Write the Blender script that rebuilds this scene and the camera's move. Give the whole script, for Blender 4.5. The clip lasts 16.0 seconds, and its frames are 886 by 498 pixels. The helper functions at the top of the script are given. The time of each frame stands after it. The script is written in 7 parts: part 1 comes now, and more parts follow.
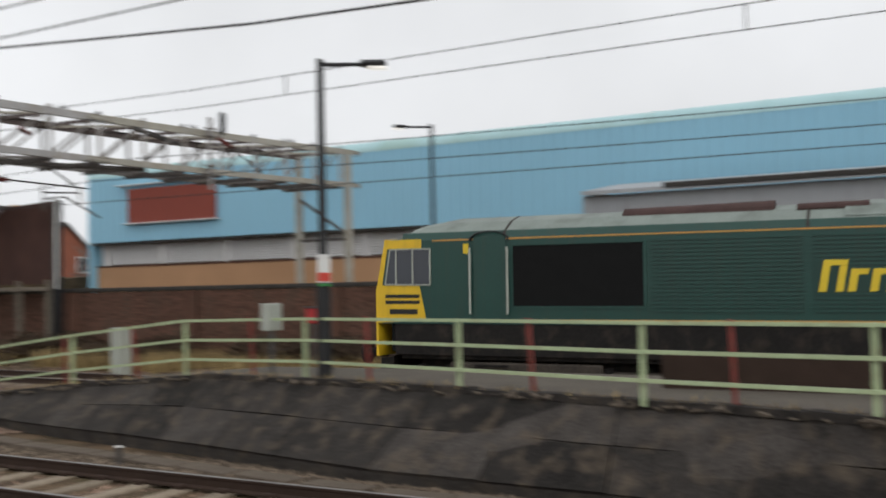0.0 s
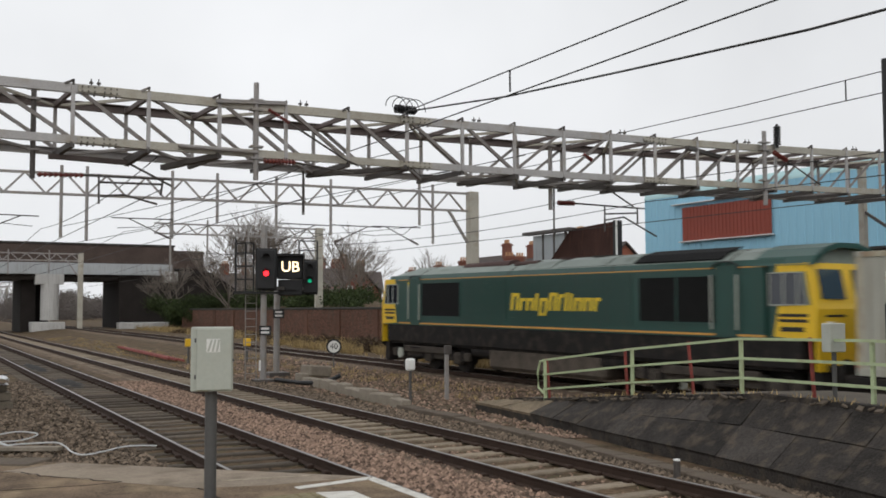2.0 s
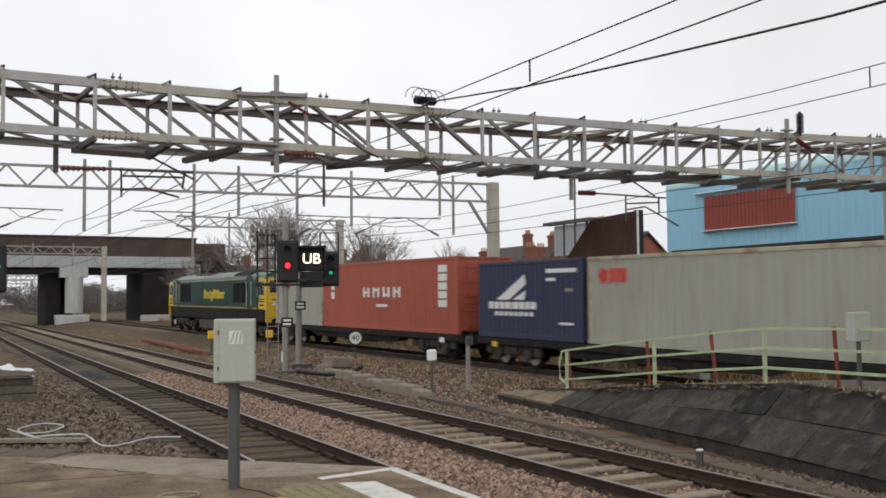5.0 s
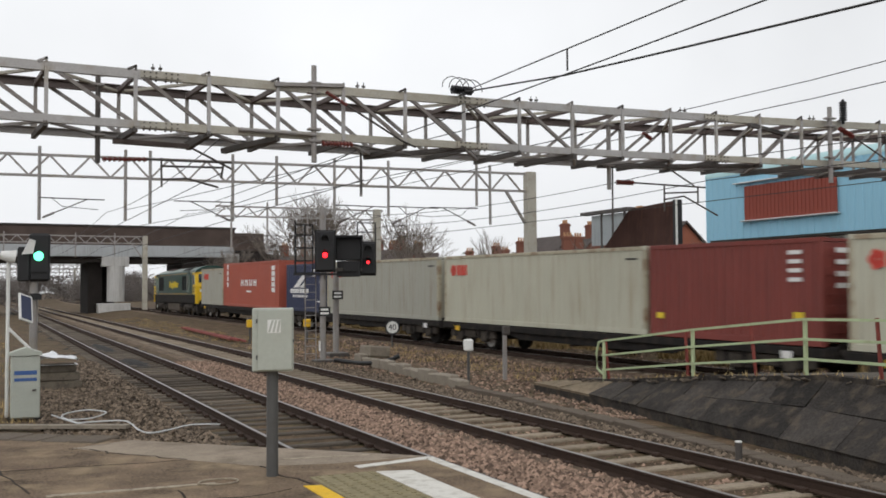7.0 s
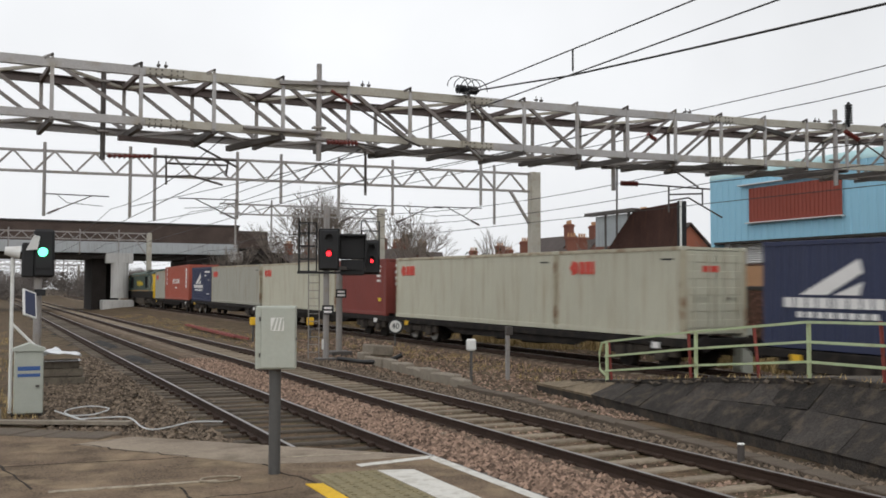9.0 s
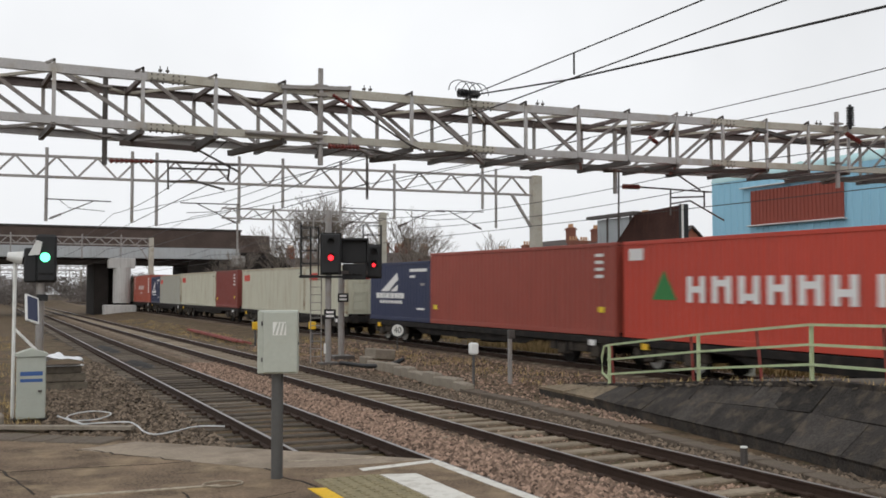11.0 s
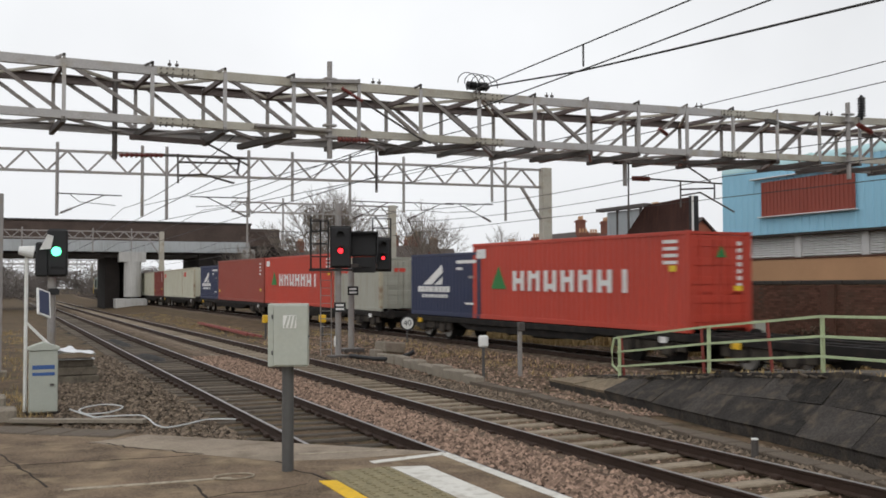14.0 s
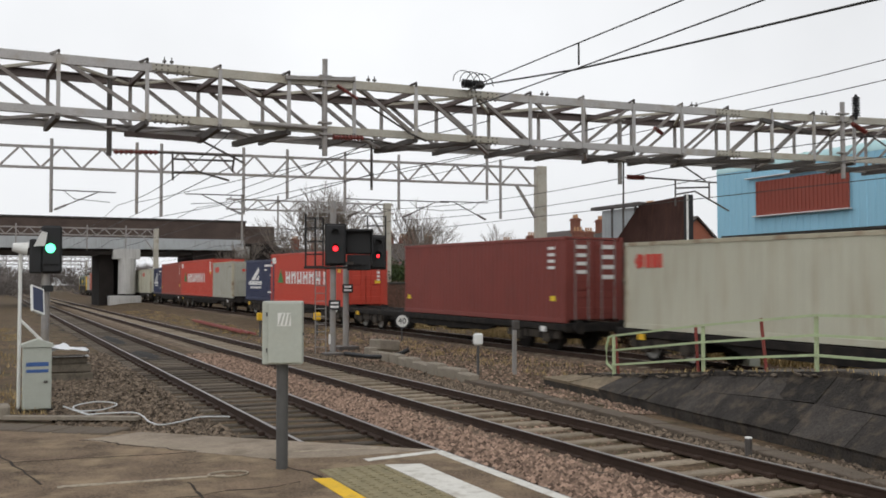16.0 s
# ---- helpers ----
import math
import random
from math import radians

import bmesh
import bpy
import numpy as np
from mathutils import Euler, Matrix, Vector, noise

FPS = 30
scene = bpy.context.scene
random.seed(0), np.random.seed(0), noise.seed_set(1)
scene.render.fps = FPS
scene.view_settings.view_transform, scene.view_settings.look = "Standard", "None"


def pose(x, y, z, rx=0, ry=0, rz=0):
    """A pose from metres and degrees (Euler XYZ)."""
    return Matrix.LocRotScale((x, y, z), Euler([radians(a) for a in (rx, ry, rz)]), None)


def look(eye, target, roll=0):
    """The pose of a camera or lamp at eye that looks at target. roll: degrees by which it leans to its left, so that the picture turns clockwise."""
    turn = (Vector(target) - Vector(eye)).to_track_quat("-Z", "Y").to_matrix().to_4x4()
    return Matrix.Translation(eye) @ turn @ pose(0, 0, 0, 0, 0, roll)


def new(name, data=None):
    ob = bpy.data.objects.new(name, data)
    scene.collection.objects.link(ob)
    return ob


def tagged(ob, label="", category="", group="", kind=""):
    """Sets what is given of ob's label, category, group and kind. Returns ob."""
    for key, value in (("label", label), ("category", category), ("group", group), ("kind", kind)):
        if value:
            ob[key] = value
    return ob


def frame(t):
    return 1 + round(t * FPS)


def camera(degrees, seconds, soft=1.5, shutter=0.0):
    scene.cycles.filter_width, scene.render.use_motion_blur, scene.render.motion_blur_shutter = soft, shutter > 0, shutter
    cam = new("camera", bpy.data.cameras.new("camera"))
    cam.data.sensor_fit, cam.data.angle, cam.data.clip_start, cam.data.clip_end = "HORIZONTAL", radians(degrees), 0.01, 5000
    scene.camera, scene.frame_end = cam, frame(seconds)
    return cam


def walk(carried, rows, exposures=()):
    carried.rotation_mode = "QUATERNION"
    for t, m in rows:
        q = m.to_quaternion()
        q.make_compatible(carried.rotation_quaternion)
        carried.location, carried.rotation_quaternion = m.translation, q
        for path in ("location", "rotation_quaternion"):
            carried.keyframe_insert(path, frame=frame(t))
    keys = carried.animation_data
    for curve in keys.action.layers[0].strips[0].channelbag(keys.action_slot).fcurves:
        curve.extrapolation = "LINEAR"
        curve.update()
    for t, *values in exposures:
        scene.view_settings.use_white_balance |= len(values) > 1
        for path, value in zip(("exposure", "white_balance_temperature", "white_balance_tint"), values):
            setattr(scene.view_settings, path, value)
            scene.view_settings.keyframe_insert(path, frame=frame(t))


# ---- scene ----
cam = camera(49.4, 16.0, soft=1.7, shutter=0.5)
EYE = 2.25
YAW = [(0.0, -61.1, 2.14, 1.2), (0.3, -52.9, 3.05, 0.7), (0.5, -46.89, 2.63, 0.25), (0.6, -43.0, 2.6, 0.2),
       (0.9, -37.9, 2.42, 0.2), (1.0, -35.97, 2.32, 0.2), (1.2, -33.1, 2.6, 0.35), (1.5, -30.56, 3.2, 0.69),
       (2.0, -29.0, 3.57, 0.24), (2.5, -28.61, 3.1, 0.41), (3.0, -28.55, 3.35, 0.57), (3.5, -28.78, 3.5, 0.65),
       (4.0, -28.45, 3.4, 0.59), (4.5, -28.17, 3.22, 0.58), (5.7, -26.9, 2.8, 0.5), (7.0, -25.57, 2.45, 0.38),
       (7.5, -25.37, 2.37, 0.16), (8.0, -25.11, 2.22, 0.1), (8.5, -25.3, 2.27, -0.09), (9.0, -25.37, 2.42, -0.13),
       (10.2, -25.3, 2.6, 0.0), (11.5, -25.15, 2.73, 0.16), (12.0, -25.01, 2.83, 0.26), (12.5, -25.06, 2.65, 0.27),
       (13.0, -24.73, 2.58, 0.29), (13.5, -24.78, 2.53, 0.24), (14.0, -24.67, 2.22, 0.24), (14.5, -24.65, 2.52, 0.2),
       (15.0, -24.86, 2.72, 0.21), (15.5, -24.85, 2.52, 0.16), (16.0, -24.98, 2.1, 0.08)]
walk(cam, [(t, pose(0, 0, EYE, 90 + p, r, y)) for t, y, p, r in YAW],
     exposures=[(0.0, -0.08), (0.5, -0.22), (1.0, -0.24), (1.5, -0.22), (2.2, -0.1), (3.0, -0.04), (16.0, -0.04)])

# ---- world and light: an overcast winter day ----
world = bpy.data.worlds.new("world")
scene.world = world
world.use_nodes = True
wn, wl = world.node_tree.nodes, world.node_tree.links
wn.clear()
sky = wn.new("ShaderNodeTexSky")
sky.sky_type, sky.sun_disc = "NISHITA", False
sky.sun_elevation, sky.sun_rotation = radians(38), radians(200)
sky.air_density, sky.dust_density, sky.ozone_density = 1.0, 6.0, 1.0
hsv = wn.new("ShaderNodeHueSaturation")
hsv.inputs["Saturation"].default_value, hsv.inputs["Value"].default_value = 0.12, 0.07
cloud = wn.new("ShaderNodeMix")
cloud.data_type = "RGBA"
cloud.inputs["Factor"].default_value = 0.78
cloud.inputs[7].default_value = (1.11, 1.13, 1.16, 1)
backg = wn.new("ShaderNodeBackground")
backg.inputs["Strength"].default_value = 1.0
wout = wn.new("ShaderNodeOutputWorld")
wl.new(sky.outputs[0], hsv.inputs["Color"])
wl.new(hsv.outputs[0], cloud.inputs[6])
wtc, wnoise, wmap, wmul = wn.new("ShaderNodeTexCoord"), wn.new("ShaderNodeTexNoise"), wn.new("ShaderNodeMapRange"), wn.new("ShaderNodeMixRGB")
wnoise.inputs["Scale"].default_value, wnoise.inputs["Detail"].default_value = 2.2, 5
wdot = wn.new("ShaderNodeVectorMath")
wdot.operation = "DOT_PRODUCT"
wdot.inputs[1].default_value = (-0.28, 0.12, 0.0)
wsum = wn.new("ShaderNodeMath")
wsum.operation = "ADD"
wmap.inputs["From Min"].default_value, wmap.inputs["From Max"].default_value = 0.1, 0.9
wmap.inputs["To Min"].default_value, wmap.inputs["To Max"].default_value = 0.84, 1.22
wmul.blend_type = "MULTIPLY"
wmul.inputs[0].default_value = 1.0
wl.new(wtc.outputs["Generated"], wnoise.inputs["Vector"])
wl.new(wtc.outputs["Generated"], wdot.inputs[0])
wl.new(wnoise.outputs["Fac"], wsum.inputs[0])
wl.new(wdot.outputs["Value"], wsum.inputs[1])
wl.new(wsum.outputs[0], wmap.inputs["Value"])
wl.new(cloud.outputs[2], wmul.inputs[1])
wl.new(wmap.outputs[0], wmul.inputs[2])
wl.new(wmul.outputs[0], backg.inputs["Color"])
wl.new(backg.outputs[0], wout.inputs["Surface"])
sun = new("sun", bpy.data.lights.new("sun", "SUN"))
sun.data.energy, sun.data.angle, sun.data.color = 0.3, radians(60), (1.0, 0.97, 0.93)
sun.matrix_world = look((-30, -40, 60), (10, 20, 0))


# ---- materials ----
def pm(name, rgb, rough=0.7, metal=0.0, var=0.2, scale=1.5, bump=0.15, bscale=30.0, dirt=None, amount=0.4, streak=False, island=0.0, rand=0.0):
    """A painted, stained surface: two scales of grain, bump, and patches or streaks of dirt."""
    m = bpy.data.materials.new(name)
    m.use_nodes = True
    n, l = m.node_tree.nodes, m.node_tree.links
    b = n["Principled BSDF"]
    b.inputs["Roughness"].default_value, b.inputs["Metallic"].default_value = rough, metal
    if rough >= 0.8:
        b.inputs["Specular IOR Level"].default_value = 0.2
    tc = n.new("ShaderNodeTexCoord")
    big, fine = n.new("ShaderNodeTexNoise"), n.new("ShaderNodeTexNoise")
    big.inputs["Scale"].default_value, big.inputs["Detail"].default_value = scale, 4
    fine.inputs["Scale"].default_value, fine.inputs["Detail"].default_value = bscale, 5
    for t in (big, fine):
        l.new(tc.outputs["Object"], t.inputs["Vector"])
    add = n.new("ShaderNodeMath")
    add.operation = "ADD"
    l.new(big.outputs["Fac"], add.inputs[0])
    l.new(fine.outputs["Fac"], add.inputs[1])
    mr = n.new("ShaderNodeMapRange")
    mr.inputs["From Min"].default_value, mr.inputs["From Max"].default_value = 0.6, 1.4
    mr.inputs["To Min"].default_value, mr.inputs["To Max"].default_value = 1 - var, 1 + var
    l.new(add.outputs[0], mr.inputs["Value"])
    val = mr.outputs[0]
    if island or rand:
        src = n.new("ShaderNodeNewGeometry") if island else n.new("ShaderNodeObjectInfo")
        r = n.new("ShaderNodeMapRange")
        k = island or rand
        r.inputs["To Min"].default_value, r.inputs["To Max"].default_value = 1 - k, 1 + k
        l.new(src.outputs["Random Per Island" if island else "Random"], r.inputs["Value"])
        mul = n.new("ShaderNodeMath")
        mul.operation = "MULTIPLY"
        l.new(val, mul.inputs[0])
        l.new(r.outputs[0], mul.inputs[1])
        val = mul.outputs[0]
    col = n.new("ShaderNodeVectorMath")
    col.operation = "SCALE"
    col.inputs[0].default_value = rgb
    l.new(val, col.inputs["Scale"])
    out = col.outputs[0]
    if dirt:
        mp = n.new("ShaderNodeMapping")
        mp.inputs["Scale"].default_value = (6, 6, 0.5) if streak else (1, 1, 1)
        dn = n.new("ShaderNodeTexNoise")
        dn.inputs["Scale"].default_value, dn.inputs["Detail"].default_value = (1.0 if streak else scale * 1.7), 6
        l.new(tc.outputs["Object"], mp.inputs["Vector"])
        l.new(mp.outputs[0], dn.inputs["Vector"])
        ramp = n.new("ShaderNodeMapRange")
        ramp.inputs["From Min"].default_value, ramp.inputs["From Max"].default_value = 0.5, 0.72
        ramp.inputs["To Max"].default_value = amount
        l.new(dn.outputs["Fac"], ramp.inputs["Value"])
        mx = n.new("ShaderNodeMix")
        mx.data_type = "RGBA"
        l.new(ramp.outputs[0], mx.inputs["Factor"])
        l.new(out, mx.inputs[6])
        mx.inputs[7].default_value = (*dirt, 1)
        out = mx.outputs[2]
    l.new(out, b.inputs["Base Color"])
    if bump:
        bp = n.new("ShaderNodeBump")
        bp.inputs["Strength"].default_value, bp.inputs["Distance"].default_value = bump, 0.02
        l.new(fine.outputs["Fac"], bp.inputs["Height"])
        l.new(bp.outputs[0], b.inputs["Normal"])
    return m


def glow(name, rgb, strength):
    m = bpy.data.materials.new(name)
    m.use_nodes = True
    b = m.node_tree.nodes["Principled BSDF"]
    b.inputs["Base Color"].default_value = (*rgb, 1)
    b.inputs["Emission Color"].default_value = (*rgb, 1)
    b.inputs["Emission Strength"].default_value = strength
    return m


def glass(name, rgb, rough=0.05):
    m = bpy.data.materials.new(name)
    m.use_nodes = True
    b = m.node_tree.nodes["Principled BSDF"]
    b.inputs["Base Color"].default_value = (*rgb, 1)
    b.inputs["Roughness"].default_value = rough
    b.inputs["Specular IOR Level"].default_value = 0.6
    return m


BALLAST = pm("ballast_stone", (0.145, 0.103, 0.072), 0.95, var=0.6, scale=2.5, bump=1.0, bscale=32, dirt=(0.06, 0.047, 0.036), amount=0.7)
STONE = pm("loose_stone", (0.24, 0.165, 0.123), 0.95, var=0.3, scale=8, bump=0.3, bscale=60, island=0.72)
SOIL = pm("cess_soil", (0.096, 0.064, 0.038), 0.95, var=0.85, scale=1.6, bump=1.0, bscale=11, dirt=(0.07, 0.075, 0.03), amount=0.6)
CONCRETE = pm("concrete", (0.26, 0.225, 0.18), 0.9, var=0.25, scale=2, bump=0.35, bscale=30, dirt=(0.13, 0.11, 0.08), amount=0.6)
SLEEPER = pm("sleeper_concrete", (0.25, 0.205, 0.152), 0.9, var=0.25, scale=5, bump=0.4, bscale=40, dirt=(0.14, 0.10, 0.07), amount=0.6, rand=0.2)
TIMBER = pm("old_timber", (0.15, 0.128, 0.10), 0.9, var=0.3, scale=5, bump=0.5, bscale=40, dirt=(0.06, 0.05, 0.04), amount=0.6, rand=0.25)
RAILRUST = pm("rail_rust", (0.042, 0.026, 0.019), 0.8, var=0.3, scale=4, bump=0.3, bscale=50)
RAILTOP = pm("rail_head", (0.25, 0.235, 0.225), 0.4, metal=0.8, var=0.15, scale=2, bump=0.05)
ASPHALT = pm("old_asphalt", (0.17, 0.122, 0.082), 0.95, var=0.75, scale=2.2, bump=1.0, bscale=55, dirt=(0.31, 0.235, 0.15), amount=0.9)
PATCH = pm("cement_patch", (0.27, 0.22, 0.168), 0.95, var=0.3, scale=2.2, bump=0.4, bscale=50, dirt=(0.12, 0.09, 0.065), amount=0.6)
CRACK = pm("crack_shadow_dirt", (0.035, 0.027, 0.02), 0.95, var=0.3, scale=6, bump=0.2)
WORNSLEEPER = pm("worn_grey_sleeper", (0.125, 0.105, 0.085), 0.92, var=0.35, scale=4, bump=0.5, bscale=40, dirt=(0.06, 0.046, 0.036), amount=0.75, rand=0.4)
DULLSTONE = pm("dull_cess_stone", (0.14, 0.108, 0.08), 0.95, var=0.3, scale=8, bump=0.3, bscale=60, island=0.75)
# twig colour made paler to stand in for distance haze
HAZETWIG = pm("pale_far_twigs", (0.17, 0.15, 0.138), 0.9, var=0.3, scale=0.2, bump=0)
RUSTEDGE = pm("rust_stained_frame", (0.42, 0.38, 0.28), 0.7, var=0.15, scale=1.5, bump=0.08, dirt=(0.19, 0.095, 0.045), amount=0.9)
ASPHALT2 = pm("far_asphalt", (0.105, 0.091, 0.075), 0.92, var=0.25, scale=1.2, bump=0.3, bscale=70, dirt=(0.11, 0.10, 0.08), amount=0.5)
SLAB = pm("black_slab", (0.041, 0.036, 0.032), 0.95, var=0.6, scale=2.2, bump=1.0, bscale=26, dirt=(0.125, 0.097, 0.07), amount=0.62, rand=0.5)
WHITEPAINT = pm("white_line_paint", (0.6, 0.58, 0.53), 0.8, var=0.12, scale=6, bump=0.2, bscale=60, dirt=(0.30, 0.26, 0.21), amount=0.6)
FADEDPAINT = pm("faded_line_paint", (0.34, 0.29, 0.22), 0.85, var=0.3, scale=9, bump=0.3, bscale=60, dirt=(0.16, 0.12, 0.08), amount=0.9)
YELLOWLINE = pm("yellow_line_paint", (0.72, 0.44, 0.03), 0.8, var=0.15, scale=6, bump=0.2, bscale=60, dirt=(0.3, 0.2, 0.06), amount=0.4)
TACTILE = pm("tactile_slab", (0.235, 0.20, 0.118), 0.9, var=0.25, scale=5, bump=0.3, bscale=50, dirt=(0.13, 0.115, 0.07), amount=0.6)
GREYSTEEL = pm("galvanised_grey", (0.29, 0.272, 0.26), 0.55, metal=0.15, var=0.18, scale=1.5, bump=0.08, bscale=30, dirt=(0.25, 0.20, 0.13), amount=0.5)
CREAMSTEEL = pm("yellowed_steel", (0.41, 0.385, 0.325), 0.6, metal=0.1, var=0.2, scale=1.2, bump=0.08, bscale=30, dirt=(0.24, 0.19, 0.12), amount=0.5)
PALESTEEL = pm("pale_zinc_steel", (0.40, 0.385, 0.375), 0.5, metal=0.15, var=0.2, scale=1.3, bump=0.08, bscale=30, dirt=(0.27, 0.22, 0.14), amount=0.55)
# brace steel darkened in its colour for the shade on the truss diagonals
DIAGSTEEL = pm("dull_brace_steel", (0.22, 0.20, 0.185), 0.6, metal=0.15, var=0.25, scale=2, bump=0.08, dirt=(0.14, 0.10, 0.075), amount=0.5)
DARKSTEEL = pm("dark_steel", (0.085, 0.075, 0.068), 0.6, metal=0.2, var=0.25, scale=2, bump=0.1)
BLACK = pm("black_paint", (0.010, 0.010, 0.011), 0.55, var=0.2, scale=3, bump=0.05)
UNDER = pm("underframe_grime", (0.018, 0.016, 0.015), 0.85, var=0.35, scale=2, bump=0.3, bscale=20, dirt=(0.055, 0.044, 0.034), amount=0.6)
WIRE = pm("wire", (0.035, 0.033, 0.032), 0.6, metal=0.3, var=0.1, bump=0)
INSUL = pm("brown_insulator", (0.16, 0.03, 0.022), 0.35, var=0.15, scale=5, bump=0.05)
RAILGREEN = pm("pale_green_paint", (0.42, 0.50, 0.29), 0.6, var=0.15, scale=3, bump=0.1, dirt=(0.30, 0.25, 0.15), amount=0.4)
POSTRED = pm("red_oxide_post", (0.24, 0.045, 0.035), 0.7, var=0.25, scale=5, bump=0.15, dirt=(0.15, 0.09, 0.06), amount=0.5)
CABGREY = pm("cabinet_grey", (0.40, 0.42, 0.365), 0.5, var=0.08, scale=3, bump=0.05, dirt=(0.34, 0.33, 0.27), amount=0.3)
POSTGREY = pm("grey_post", (0.075, 0.073, 0.07), 0.55, var=0.15, scale=4, bump=0.05)
WHITE = pm("white_plastic", (0.72, 0.72, 0.69), 0.5, var=0.08, scale=3, bump=0.03, dirt=(0.45, 0.42, 0.36), amount=0.3)
LOCOGREEN = pm("loco_green", (0.011, 0.058, 0.045), 0.38, var=0.15, scale=1.2, bump=0.03, dirt=(0.03, 0.055, 0.04), amount=0.5, streak=True)
LOCOROOF = pm("loco_roof", (0.20, 0.235, 0.21), 0.6, var=0.25, scale=1.0, bump=0.05, dirt=(0.09, 0.10, 0.085), amount=0.6)
LOCOYELLOW = pm("loco_yellow", (0.78, 0.50, 0.02), 0.42, var=0.08, scale=2, bump=0.02, dirt=(0.45, 0.28, 0.03), amount=0.35, streak=True)
STRIPE = pm("orange_stripe", (0.58, 0.30, 0.06), 0.5, var=0.1, bump=0.02)
GRILLE = pm("grille_black", (0.008, 0.008, 0.008), 0.85, var=0.25, scale=4, bump=0.3, bscale=60)
EXHAUST = pm("rusty_exhaust", (0.07, 0.042, 0.038), 0.8, var=0.3, scale=3, bump=0.2)
WINDOW = glass("dark_window", (0.02, 0.025, 0.035))
BRIDGEBRICK = pm("bridge_parapet", (0.085, 0.063, 0.054), 0.9, var=0.3, scale=0.6, bump=0.3, bscale=8)
BRIDGEGIRDER = pm("bridge_girder_paint", (0.40, 0.42, 0.43), 0.7, var=0.12, scale=0.5, bump=0.1, dirt=(0.25, 0.24, 0.22), amount=0.5, streak=True)
PIER = pm("pier_concrete", (0.5, 0.49, 0.47), 0.85, var=0.15, scale=0.6, bump=0.15, bscale=8, dirt=(0.28, 0.26, 0.23), amount=0.5, streak=True)
# brick whose colour holds the deep shade under the road bridge
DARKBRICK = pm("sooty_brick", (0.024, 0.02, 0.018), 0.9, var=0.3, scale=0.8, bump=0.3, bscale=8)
BRICK = pm("red_brick", (0.13, 0.068, 0.048), 0.9, var=0.25, scale=0.7, bump=0.3, bscale=20, dirt=(0.10, 0.075, 0.055), amount=0.6, rand=0.25)
BRICKI = pm("red_brick_course", (0.13, 0.068, 0.048), 0.9, var=0.25, scale=0.7, bump=0.3, bscale=20, dirt=(0.10, 0.075, 0.055), amount=0.6, island=0.3)
HOUSEBRICK = pm("house_brick", (0.20, 0.085, 0.06), 0.9, var=0.2, scale=0.5, bump=0.2, bscale=12)
PLAINBROWN = pm("plain_brown_container", (0.30, 0.062, 0.042), 0.55, var=0.1, scale=0.8, bump=0.03, dirt=(0.2, 0.05, 0.035), amount=0.4, streak=True)
BRIGHTBRICK = pm("orange_brick", (0.33, 0.12, 0.075), 0.9, var=0.2, scale=0.5, bump=0.2, bscale=12)
BOGIE = pm("bogie_brown_grime", (0.062, 0.052, 0.043), 0.85, var=0.4, scale=3, bump=0.3, bscale=20, dirt=(0.03, 0.026, 0.022), amount=0.6)
TANKGRIME = pm("brake_dust_brown", (0.10, 0.082, 0.066), 0.85, var=0.4, scale=2, bump=0.2, dirt=(0.04, 0.034, 0.028), amount=0.6)
DARKBALLAST = pm("tarry_ballast", (0.02, 0.017, 0.015), 0.95, var=0.7, scale=2.5, bump=1.0, bscale=32, dirt=(0.028, 0.024, 0.02), amount=0.8)
TROUGH = pm("trough_concrete", (0.12, 0.096, 0.074), 0.9, var=0.3, scale=2, bump=0.35, bscale=30, dirt=(0.08, 0.065, 0.048), amount=0.6)
RAMPTOE = pm("worn_ramp_concrete", (0.21, 0.165, 0.112), 0.9, var=0.4, scale=2, bump=0.4, bscale=25, dirt=(0.05, 0.042, 0.034), amount=0.7)
# brown steel with the shade inside the box truss put into its colour
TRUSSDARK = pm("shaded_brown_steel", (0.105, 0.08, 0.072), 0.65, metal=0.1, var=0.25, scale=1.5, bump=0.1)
PALEWHEEL = pm("pale_wheel_face", (0.4, 0.39, 0.37), 0.6, var=0.2, bump=0.05)
MORTAR = pm("old_mortar", (0.10, 0.075, 0.057), 0.95, var=0.25, scale=1, bump=0.3, bscale=20, dirt=(0.09, 0.07, 0.05), amount=0.5)
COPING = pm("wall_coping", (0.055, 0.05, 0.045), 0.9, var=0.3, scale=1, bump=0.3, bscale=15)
BLUECLAD = pm("blue_cladding", (0.265, 0.515, 0.66), 0.55, var=0.06, scale=0.25, bump=0.03, dirt=(0.25, 0.46, 0.58), amount=0.4, streak=True)
BLUEROOF = pm("pale_roof", (0.40, 0.60, 0.62), 0.5, var=0.1, scale=0.3, bump=0.05, dirt=(0.30, 0.45, 0.38), amount=0.5)
WHITECLAD = pm("white_louvre", (0.57, 0.56, 0.55), 0.6, var=0.08, scale=0.5, bump=0.04, dirt=(0.42, 0.40, 0.38), amount=0.4, streak=True)
TANBRICK = pm("tan_brick", (0.43, 0.25, 0.14), 0.9, var=0.15, scale=0.5, bump=0.2, bscale=20)
REDPANEL = pm("red_panel", (0.25, 0.05, 0.03), 0.6, var=0.12, scale=0.5, bump=0.05)
SHEDGREY = pm("shed_cladding", (0.36, 0.37, 0.38), 0.6, var=0.1, scale=0.5, bump=0.05, dirt=(0.25, 0.25, 0.25), amount=0.4, streak=True)
RUSTSHEET = pm("rusted_sheet", (0.062, 0.033, 0.027), 0.85, var=0.4, scale=0.8, bump=0.2, dirt=(0.10, 0.05, 0.035), amount=0.6, streak=True)
